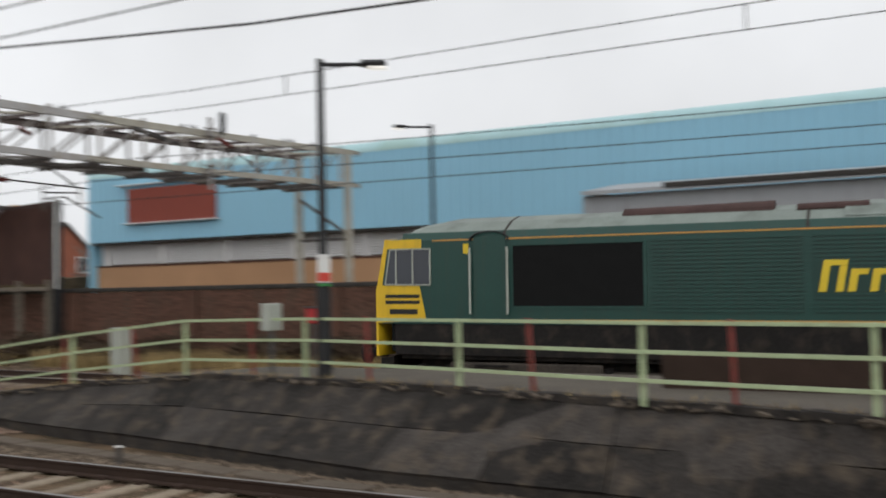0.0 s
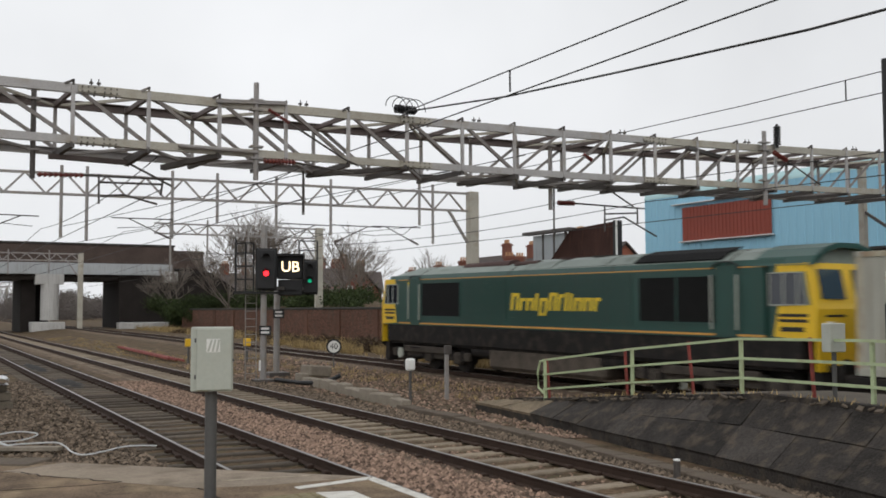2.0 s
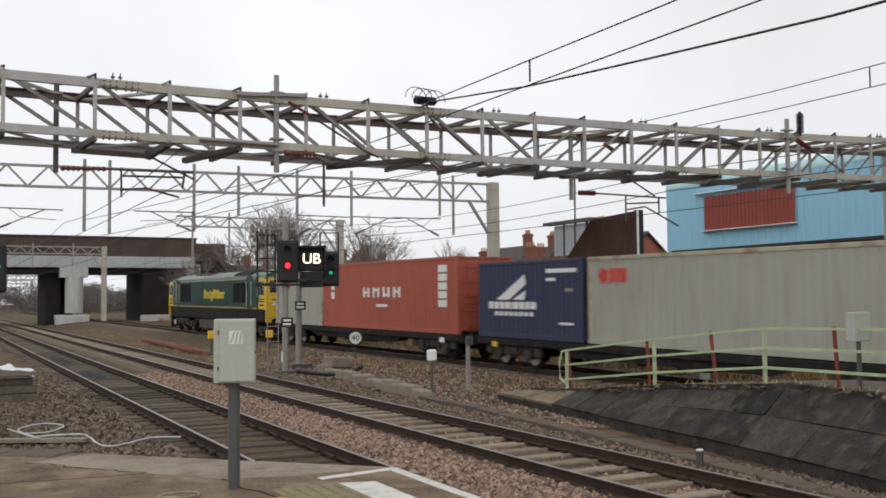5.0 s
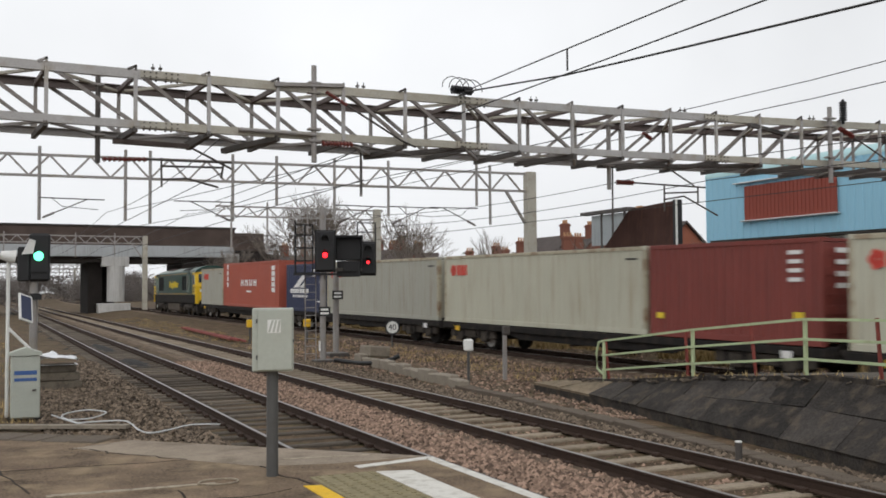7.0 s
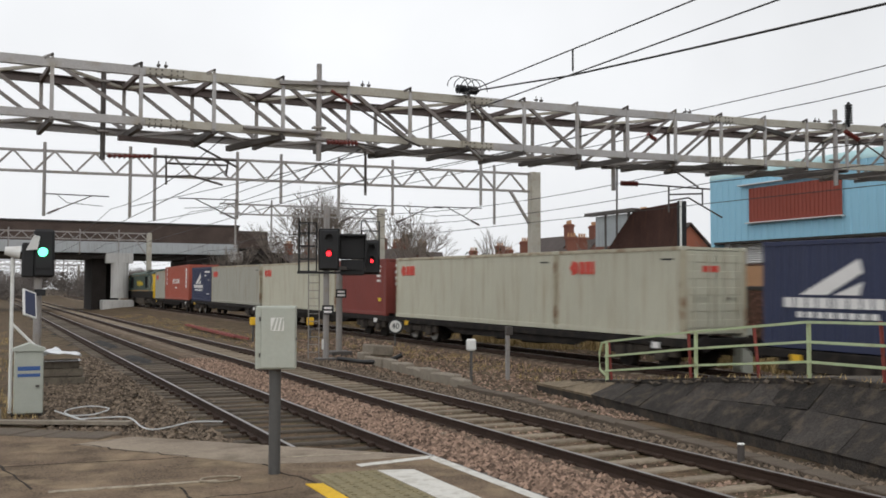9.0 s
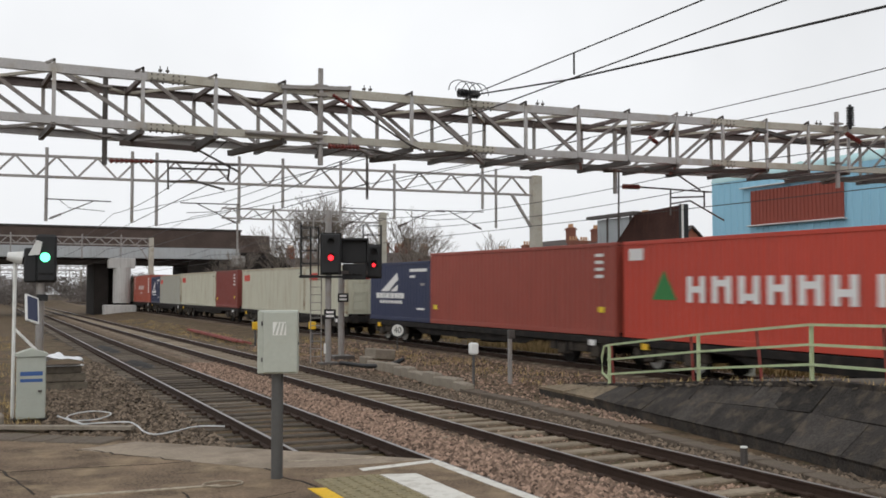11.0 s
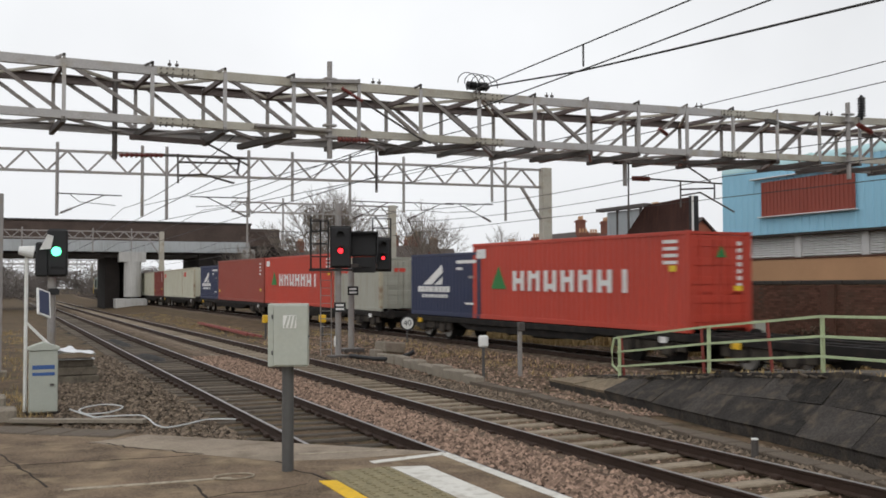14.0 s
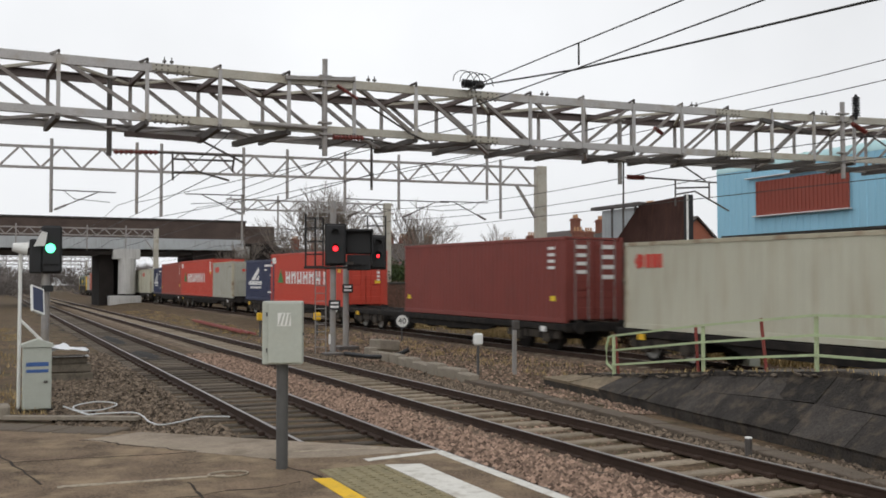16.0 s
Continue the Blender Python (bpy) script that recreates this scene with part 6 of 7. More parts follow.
    for y0, lab in ((16.6, 0),):
        tagged(part("timber_plank", Mesh().bar((0.2, 19.05, -0.12), (2.35, 17.75, -0.1), 0.2, 0.06), CONCRETE), "pale plank lying on the ballast", "plank")
    cab = [(1.25, 20.1, -0.1), (1.5, 18.9, -0.1), (1.75, 18.2, -0.12), (1.4, 19.8, -0.1), (1.9, 20.6, -0.1), (2.25, 20.2, -0.12), (1.9, 19.4, -0.12), (1.45, 19.2, -0.1)]
    tagged(part("cable_coil", Mesh().line(smooth(cab), 0.014, 6), CABLE), "loose pale cable coiled on the ballast", "cable", group="loose cables")
    cab = [(1.6, 18.5, -0.08), (2.3, 18.45, -0.08), (2.42, 17.9, -0.08), (2.45, 17.2, -0.1), (2.58, 16.75, -0.1), (2.95, 17.0, -0.1), (3.4, 17.5, -0.11), (3.92, 17.35, -0.12)]
    tagged(part("loose_cable", Mesh().line(smooth(cab), 0.014, 6), CABLE), "loose pale cable trailing towards the rail", "cable", group="loose cables")
    tagged(part("cable_ring", Mesh().line([(1.52 + 0.14 * math.cos(a), 6.86 + 0.1 * math.sin(a), 0.915) for a in np.linspace(0, 6.3, 18)], 0.006, 5), FADEDPAINT), "faded ring of pale paint or wire on the asphalt", "ring")
    # left mast
    mst = empty("lattice_mast", "tall grey steel mast at the lineside", "mast")
    part("column", Mesh().box(-0.2, 0.06, 29.5, 29.75, -0.3, 4.9, c=0.015), GREYSTEEL, mst)
    part("foot", Mesh().box(-0.34, 0.2, 29.35, 29.9, -0.4, -0.05, c=0.02), CONCRETE, mst)
    # things by the far side of the curved track
    t = empty("red_box", "small red lineside box on a dark post", "equipment box")
    part("box", Mesh().box(22.85, 23.15, 16.95, 17.25, 1.2, 1.65, c=0.03), REDPAINT, t)
    part("lid", Mesh().box(22.82, 23.18, 16.92, 17.28, 1.65, 1.69, c=0.01), DARKSTEEL, t)
    part("post", Mesh().box(22.96, 23.04, 17.06, 17.14, -0.6, 1.2), POSTGREY, t)
    e = empty("equipment_cabinet", "grey lineside cabinet beyond the curved track", "cabinet")
    part("body", Mesh().box(20.9, 21.35, 22.75, 23.2, -0.4, 1.15, c=0.03), CABGREY, e)
    part("door", Mesh().box(20.88, 20.9, 22.8, 23.15, -0.2, 1.08, c=0.008), CABGREY, e)


# ---- the freight train ----
def wheelset(parent, y, r=0.46, disc=UNDER, faces=UNDER):
    ws = part("wheelset", Mesh().tube((-0.72, 0, 0), (0.72, 0, 0), 0.09, 0.09, 10), UNDER, parent, m=pose(0, y, r))
    for s in (-1, 1):
        w = part("wheel", Mesh().tube((s * 0.68, 0, 0), (s * 0.82, 0, 0), r, r, 20).tube((s * 0.66, 0, 0), (s * 0.69, 0, 0), r + 0.03, r + 0.03, 20), disc, ws)
        part("wheel_face", Mesh().tube((s * 0.82, 0, 0), (s * 0.832, 0, 0), r * 0.78, r * 0.74, 18).box(s * 0.832 - 0.004, s * 0.832 + 0.004, -0.05, 0.05, -r * 0.7, r * 0.7), faces, w)
    return ws


def bogie(parent, y, axles, r=0.46, loco=False, pale=False):
    b = part("bogie", Mesh().box(-1.12, -0.98, -axles[-1] - 0.75, axles[-1] + 0.75, 0.42, 0.72, c=0.03).box(0.98, 1.12, -axles[-1] - 0.75, axles[-1] + 0.75, 0.42, 0.72, c=0.03).box(-1.0, 1.0, -0.25, 0.25, 0.45, 0.75), BOGIE, parent, m=pose(0, y, 0))
    sets = [wheelset(b, a, r, UNDER, PALEWHEEL if pale else UNDER) for a in axles]
    for s in (-1, 1):
        for a in axles:
            part("axlebox", Mesh().box(s * 1.06 - 0.12, s * 1.06 + 0.12, a - 0.2, a + 0.2, 0.3, 0.66, c=0.04), BOGIE, b)
            for o in (-0.32, 0.32):
                part("spring", Mesh().tube((s * 1.08, a + o, 0.42), (s * 1.08, a + o, 0.78), 0.09, 0.09, 10), UNDER, b)
        if loco:
            part("damper", Mesh().box(s * 1.2 - 0.06, s * 1.2 + 0.06, -1.6, 1.6, 0.62, 0.86, c=0.03), BOGIE, b)
    return sets


LOCO_LEN = 20.3


def build_loco():
    """Origin at the middle, on the rails; the nose points to +y, the side with -x faces the platform."""
    l = empty("diesel_locomotive", "dark green and yellow six-axle diesel freight locomotive", "locomotive")
    h = LOCO_LEN / 2
    Y = lambda d: h - d
    side = 1.3
    body = Mesh().prism([(-side, 1.12), (side, 1.12), (side, 3.05), (-side, 3.05)], "y", Y(18.9), Y(1.25))
    part("body", body, LOCOGREEN, l)
    roofp = [(-side, 3.05), (side, 3.05), (side - 0.05, 3.28), (0.86, 3.6), (0.4, 3.78), (-0.4, 3.78), (-0.86, 3.6), (-side + 0.05, 3.28)]
    part("cantrail", Mesh().prism([(-side - 0.004, 3.05), (side + 0.004, 3.05), (side - 0.046, 3.30), (-side + 0.046, 3.30)], "y", Y(19.4), Y(0.6)), LOCOGREEN, l)
    ends = Mesh()
    k = len(roofp)
    st = [(0.2, 0.12), (0.75, 0.75), (1.6, 1.0), (18.6, 1.0), (20.0, 0.85)]
    for d, s in st:
        ends.v += [(u * (0.96 if s < 1 else 0.995), Y(d), 3.06 + (w - 3.05) * s) for u, w in roofp]
    ends.f = [(i * k + j, i * k + (j + 1) % k, (i + 1) * k + (j + 1) % k, (i + 1) * k + j) for i in range(len(st) - 1) for j in range(k)] + [tuple(range(k)), tuple(range(4 * k, 5 * k))]
    part("roof", ends, LOCOROOF, l, "weathered grey-green roof")
    part("roof_hood", Mesh().prism([(-1.32, 3.05), (-1.2, 3.36), (-0.86, 3.66), (-0.4, 3.84), (0.4, 3.84), (0.86, 3.66), (1.2, 3.36), (1.32, 3.05), (1.2, 3.05), (0.8, 3.5), (0.35, 3.66), (-0.35, 3.66), (-0.8, 3.5), (-1.2, 3.05)], "y", Y(20.25), Y(18.6)), LOCOGREEN, l, "dark green cab roof hood")
    for d in (2.9, 8.6, 13.6, 17.8):
        part("roof_joint", Mesh().prism([(u * 1.006, 3.05 + (w - 3.05) * 1.02) for u, w in roofp], "y", Y(d + 0.03), Y(d - 0.03)), COPING, l)
    part("silencer", Mesh().tube((-0.55, Y(5.2), 3.56), (-0.55, Y(8.0), 3.62), 0.3, 0.3, 16).tube((-0.55, Y(5.15), 3.56), (-0.55, Y(5.2), 3.56), 0.2, 0.3, 16), EXHAUST, l, "rust-brown exhaust silencer")
    part("roof_fan", Mesh().tube((0, Y(10.6), 3.75), (0, Y(10.6), 3.9), 0.6, 0.6, 18), EXHAUST, l)
    part("roof_fan", Mesh().tube((0, Y(12.2), 3.75), (0, Y(12.2), 3.88), 0.6, 0.6, 18), COPING, l)
    for d, w in ((9.2, 1.5), (11.0, 2.2), (13.3, 1.0)):
        hatch = Mesh().prism([(-1.16, 3.33), (-0.84, 3.64), (-0.42, 3.80), (-0.42, 3.84), (-0.86, 3.68), (-1.19, 3.36)], "y", Y(d + w), Y(d))
        part("roof_hatch", hatch, LOCOROOF, l)
    part("roof_grille", Mesh().prism([(-1.18, 3.36), (-0.86, 3.66), (-0.40, 3.85), (-0.40, 3.90), (-0.88, 3.71), (-1.21, 3.40)], "y", Y(17.5), Y(14.4)), GRILLE, l, "black cooling grille on the roof")
    part("roof_duct", Mesh().tube((-0.75, Y(8.4), 3.62), (-0.75, Y(9.6), 3.64), 0.16, 0.16, 12), EXHAUST, l, "rust-brown duct")
    # stripes
    for z, mat, w in ((3.045, STRIPE, 0.035), (1.20, STRIPE, 0.06)):
        for s in (-1, 1):
            part("stripe", Mesh().box(s * 1.304 - 0.004, s * 1.304 + 0.004, Y(18.9), Y(1.3), z - w / 2, z + w / 2), mat, l)
    part("sill", Mesh().box(-1.28, 1.28, Y(19.9), Y(0.4), 0.98, 1.13, c=0.02), UNDER, l)
    # cabs, both ends
    for e in (0, 1):
        D = (lambda d: Y(d)) if e == 0 else (lambda d: -Y(d))
        cab = part("cab", Mesh().prism([(D(1.28), 1.12), (D(0.0), 1.12), (D(0.0), 1.9), (D(0.04), 2.05), (D(0.22), 3.05), (D(1.28), 3.05)], "x", -1.302, 1.302), LOCOGREEN, l)
        front = Mesh().prism([(D(0.02), 0.95), (D(-0.03), 0.95), (D(-0.03), 1.92), (D(0.01), 2.06), (D(0.19), 3.12), (D(0.26), 3.12), (D(0.08), 2.04), (D(0.02), 1.9)], "x", -1.31, 1.31)
        fr = part("cab_front", front, LOCOYELLOW, cab, "yellow warning end")
        part("cab_side", Mesh().prism([(D(1.15), 1.2), (D(0.0), 1.14), (D(0.0), 1.9), (D(0.2), 3.10), (D(1.05), 3.10), (D(1.05), 2.88), (D(0.25), 2.88), (D(0.12), 2.02), (D(1.0), 2.0)], "x", -1.309, -1.304), LOCOYELLOW, cab, "yellow cab side corner")
        part("cab_side", Mesh().prism([(D(1.15), 1.2), (D(0.0), 1.14), (D(0.0), 1.9), (D(0.2), 3.10), (D(1.05), 3.10), (D(1.05), 2.88), (D(0.25), 2.88), (D(0.12), 2.02), (D(1.0), 2.0)], "x", 1.304, 1.309), LOCOYELLOW, cab, "yellow cab side corner")
        for s in (-1, 1):
            win = part("side_window", Mesh().prism([(D(1.25), 2.02), (D(0.22), 2.04), (D(0.32), 2.84), (D(1.25), 2.84)], "x", s * 1.31 - 0.004, s * 1.31 + 0.008), WINDOW, cab, "dark cab side window")
            fm = Mesh()
            for a, b in (((1.25, 2.02), (0.2, 2.04)), ((0.2, 2.04), (0.32, 2.86)), ((0.32, 2.86), (1.25, 2.86)), ((1.25, 2.86), (1.25, 2.02)), ((0.85, 2.02), (0.85, 2.86)), ((0.46, 2.03), (0.46, 2.86))):
                fm.bar((s * 1.316, D(a[0]), a[1]), (s * 1.316, D(b[0]), b[1]), 0.03, 0.03)
            part("window_frame", fm, CABGREY, win)
            # windscreens in the raked face
            part("windscreen", Mesh().prism([(D(0.06), 2.18), (D(0.0), 2.18), (D(0.13), 2.94), (D(0.19), 2.94)], "x", s * 0.62 - 0.42, s * 0.62 + 0.42), WINDOW, fr, "dark windscreen")
            part("headlight", Mesh().tube((s * 0.85, D(-0.02), 1.5), (s * 0.85, D(-0.10), 1.5), 0.12, 0.12, 14), WHITE, fr)
            part("buffer", Mesh().tube((s * 0.87, D(0.0), 1.0), (s * 0.87, D(-0.45), 1.0), 0.1, 0.1, 10).tube((s * 0.87, D(-0.45), 1.0), (s * 0.87, D(-0.52), 1.0), 0.26, 0.24, 16), UNDER, fr)
            part("front_bars", Mesh().box(s * 0.62 - 0.35, s * 0.62 + 0.35, min(D(-0.035), D(-0.03)), max(D(-0.035), D(-0.03)), 1.72, 1.78), MARKBLACK, fr)
            part("cab_marking", Mesh().box(s * 1.314 - 0.003, s * 1.314 + 0.003, min(D(1.0), D(0.2)), max(D(1.0), D(0.2)), 1.72, 1.80).box(s * 1.314 - 0.003, s * 1.314 + 0.003, min(D(1.0), D(0.2)), max(D(1.0), D(0.2)), 1.58, 1.66), MARKBLACK, cab, "black lettering bars")
            part("number_bars", Mesh().box(s * 1.314 - 0.003, s * 1.314 + 0.003, min(D(0.95), D(0.3)), max(D(0.95), D(0.3)), 1.34, 1.46), MARKBLACK, cab, "dark number bars")
        part("snow_plough", Mesh().prism([(D(0.3), 0.2), (D(-0.05), 0.25), (D(0.0), 0.9), (D(0.3), 0.95)], "x", -1.15, 1.15), UNDER, fr)
        part("coupling", Mesh().box(-0.1, 0.1, min(D(-0.5), D(0.0)), max(D(-0.5), D(0.0)), 0.92, 1.06), REDPAINT, fr)
        # doors with hand rails
        for s in (-1, 1):
            d0, d1 = (2.22, 2.93)
            dr = part("door", Mesh().box(s * 1.306 - 0.012, s * 1.306 + 0.004, min(D(d1), D(d0)), max(D(d1), D(d0)), 1.16, 3.12, c=0.004), LOCOGREEN, l, "green cab door")
            for dd in (d0 - 0.05, d1 + 0.05):
                part("hand_rail", Mesh().tube((s * 1.38, D(dd), 1.35), (s * 1.38, D(dd), 2.85), 0.025, 0.025, 8), CABGREY, dr, "pale hand rail")
            arch = [(s * 1.33, D((d0 + d1) / 2 + 0.42 * math.cos(a)), 3.0 + 0.28 * math.sin(a)) for a in np.linspace(0, math.pi, 9)]
            part("door_arch", Mesh().line(arch, 0.028, 6), BLACK, dr)
            part("step", Mesh().box(s * 1.25 - 0.08, s * 1.25 + 0.08, min(D(d1), D(d0)), max(D(d1), D(d0)), 0.45, 0.5).box(s * 1.25 - 0.06, s * 1.25 + 0.06, min(D(d1), D(d0)), max(D(d1), D(d0)), 0.78, 0.82), UNDER, dr)
    part("warning_label", Mesh().box(-1.312, -1.306, Y(2.12), Y(2.0), 2.72, 2.95), MARKYELLOW, l)
    # grilles, louvres, lettering on both sides
    for s in (-1, 1):
        for d0, d1, z0, z1 in ((3.08, 5.72, 1.5, 2.9), (14.7, 17.45, 1.5, 2.85)):
            gr = part("grille", Mesh().box(s * 1.303 - 0.006, s * 1.303 + 0.006, Y(d1), Y(d0), z0, z1), GRILLE, l, "black radiator grille")
            fm = Mesh()
            for i in range(2 if d0 > 10 else 1):
                dd = d0 + (d1 - d0) * (i + 1) / (2 if d0 > 10 else 1)
                fm.box(s * 1.31 - 0.012, s * 1.31 + 0.012, Y(dd) - 0.03, Y(dd) + 0.03, z0, z1)
            for z in (z0, z1):
                fm.box(s * 1.31 - 0.012, s * 1.31 + 0.012, Y(d1), Y(d0), z - 0.025, z + 0.025)
            part("grille_frame", fm, LOCOGREEN, gr)
        slat = Mesh().box(s * 1.312 - 0.014, s * 1.312 + 0.010, Y(8.5), Y(5.85), -0.02, 0.02).data("louvre", LOCOGREEN)
        slat2 = Mesh().box(s * 1.312 - 0.014, s * 1.312 + 0.008, Y(14.4), Y(8.68), -0.02, 0.02).data("louvre", LOCOGREEN)
        for k in range(19):
            piece("louvre", slat, l, pose(0, 0, 1.42 + 0.083 * k))
            piece("louvre", slat2, l, pose(0, 0, 1.42 + 0.083 * k))
        lx = 8.75
        widths = [0.40, 0.28, 0.38, 0.16, 0.40, 0.36, 0.26, 0.14, 0.15, 0.38, 0.38, 0.28]
        highs = [0.62, 0.44, 0.44, 0.60, 0.44, 0.62, 0.56, 0.62, 0.58, 0.44, 0.44, 0.44]
        lows = [0, 0, 0, 0, -0.18, 0, 0, 0, 0, 0, 0, 0]
        mk = Mesh()
        for w, hh, lo in zip(widths, highs, lows):
            q = lambda u0, u1, v0, v1: mk.prism([(Y(lx) - u0 - 0.16 * v0, 1.80 + v0), (Y(lx) - u1 - 0.16 * v0, 1.80 + v0), (Y(lx) - u1 - 0.16 * v1, 1.80 + v1), (Y(lx) - u0 - 0.16 * v1, 1.80 + v1)], "x", -1.335, -1.322)
            if s < 0:
                q(0, 0.13, lo, hh)
                if w > 0.2:
                    q(0.13, w, hh - 0.11, hh)
                if w > 0.3:
                    q(0.13, w - 0.02, 0.16, 0.27) if hh > 0.7 else q(w - 0.12, w, lo, hh - 0.1)
                    if lo < 0:
                        q(0.0, w, lo, lo + 0.1)
            lx += w + 0.07
        if s < 0:
            part("lettering", mk, MARKYELLOW, l, "slanted yellow lettering shapes")
    part("underframe", Mesh().box(-1.2, 1.2, Y(19.6), Y(0.5), 0.9, 1.08, c=0.02), UNDER, l)
    part("fuel_tank", Mesh().box(-1.2, 1.2, -2.9, 2.9, 0.25, 1.0, c=0.12), TANKGRIME, l, "brown grimy fuel tank")
    for d in (-3.4, 3.3):
        for s in (-1, 1):
            part("air_tank", Mesh().tube((s * 1.0, d - 0.6, 0.8), (s * 1.0, d + 0.6, 0.8), 0.2, 0.2, 12), UNDER, l)
    sets = []
    for yb in (6.9, -6.9):
        sets += bogie(l, yb, (-2.0, 0.0, 2.0), 0.53, loco=True, pale=False)
    part("wheel_cover", Mesh().tube((-1.2, 9.2 - 0.3, 0.55), (-1.16, 9.2 - 0.3, 0.55), 0.2, 0.2, 14), CABGREY, l)
    # raise the body sides to their true height over the bogies
    def lifted(z):
        return z if z < 1.1 else (1.62 + (z - 1.1) * 1.74 / 1.95 if z < 3.05 else 3.36 + (z - 3.05) * 0.66)
    done = set()
    for o in l.children_recursive:
        if o.type != "MESH" or o.name.split(".")[0] in ("bogie", "wheelset", "wheel", "wheel_face", "axlebox", "spring", "damper", "fuel_tank", "air_tank", "buffer", "coupling", "snow_plough", "underframe", "wheel_cover"):
            continue
        if o.matrix_basis.translation.z > 1.0:
            o.location.z = lifted(o.location.z)
            continue
        if o.data.name in done:
            continue
        done.add(o.data.name)
        for v in o.data.vertices:
            v.co.z = lifted(v.co.z)
    # black block in place of the open, shaded space under the body
    part("solebar", Mesh().box(-1.24, 1.24, Y(19.7), Y(0.3), 1.05, 1.64, c=0.02), GRILLE, l)
    return l, sets


def build_wagon(front, back):
    """A container flat; origin in the middle of its length."""
    L = front - back
    w = empty("container_wagon", "black skeletal container flat wagon with grimy bogies", "wagon", group="container wagons")
    h = L / 2
    fr = Mesh()
    for s in (-1, 1):
        fr.box(s * 1.15 - 0.09, s * 1.15 + 0.09, -h, h, 0.74, 0.95, c=0.015)
        fr.box(s * 0.45 - 0.1, s * 0.45 + 0.1, -h, h, 0.62, 0.95, c=0.015)
    for k in range(9):
        y = -h + 0.3 + (L - 0.6) * k / 8
        fr.box(-1.15, 1.15, y - 0.09, y + 0.09, 0.72, 0.94)
    part("frame", fr, UNDER, w, "grimy black wagon frame")
    part("belly", Mesh().prism([(-h * 0.52, 0.74), (h * 0.52, 0.74), (h * 0.42, 0.5), (-h * 0.42, 0.5)], "x", -1.13, -1.03), UNDER, w)
    part("brake_gear", Mesh().box(-0.9, 0.9, -1.6, -0.4, 0.4, 0.72, c=0.05), UNDER, w)
    part("air_tank", Mesh().tube((-1.0, 1.0, 0.6), (-0.2, 1.0, 0.6), 0.18, 0.18, 12), UNDER, w)
    for e in (-1, 1):
        part("headstock", Mesh().box(-1.2, 1.2, e * h - 0.1, e * h + 0.1, 0.68, 0.98, c=0.02), UNDER, w)
        for s in (-1, 1):
            part("buffer", Mesh().tube((s * 0.87, e * h, 0.85), (s * 0.87, e * (h + 0.38), 0.85), 0.1, 0.1, 10).tube((s * 0.87, e * (h + 0.38), 0.85), (s * 0.87, e * (h + 0.44), 0.85), 0.24, 0.22, 14), UNDER, w)
            part("marker_plate", Mesh().box(s * 1.25 - 0.01, s * 1.25 + 0.01, e * (h - 1.2) - 0.16, e * (h - 1.2) + 0.16, 0.66, 0.84), YELLOWBOX if e > 0 else MARKWHITE, w)
            part("ladder", Mesh().box(s * 1.22 - 0.02, s * 1.22 + 0.02, e * (h - 2.4) - 0.2, e * (h - 2.4) + 0.2, 0.35, 0.40).box(s * 1.22 - 0.02, s * 1.22 + 0.02, e * (h - 2.4) - 0.2, e * (h - 2.4) - 0.16, 0.35, 0.8), UNDER, w)
    sets = bogie(w, h - 2.1, (-0.9, 0.9), 0.45, pale=True) + bogie(w, -h + 2.1, (-0.9, 0.9), 0.45, pale=False)
    return w, sets


def marks_bars(m, side, y, z, widths, high, gap=0.08):
    """Letter-high bars along the visible side, from y towards -y."""
    for w in widths:
        if w > 0:
            m.box(side - 0.004, side + 0.004, y - w, y, z, z + high)
        y -= abs(w) + gap
    return m


def blocks(parent, side, y, z, pattern, w, high, gap, t=0.30):
    """A row of plain white block shapes: w is a wide one of two uprights joined at changing heights, n a narrow one."""
    for i, kind in enumerate(pattern):
        s = w * t
        m = Mesh()
        if kind == "w":
            low = (0.38, 0.62, 0.12, 0.45, 0.55, 0.3)[i % 6]
            lo, hi = z + high * low, z + high * (low + 0.24)
            poly = [(y, z), (y - s, z), (y - s, lo), (y - w + s, lo), (y - w + s, z), (y - w, z), (y - w, z + high), (y - w + s, z + high), (y - w + s, hi), (y - s, hi), (y - s, z + high), (y, z + high)]
            m.prism(poly, "x", side - 0.004, side + 0.004)
        else:
            m.box(side - 0.004, side + 0.004, y - w * 0.65, y - w * 0.35, z, z + high)
        part("block_mark", m, MARKWHITE, parent, "white block mark" if i == 0 else "")
        y -= w + gap


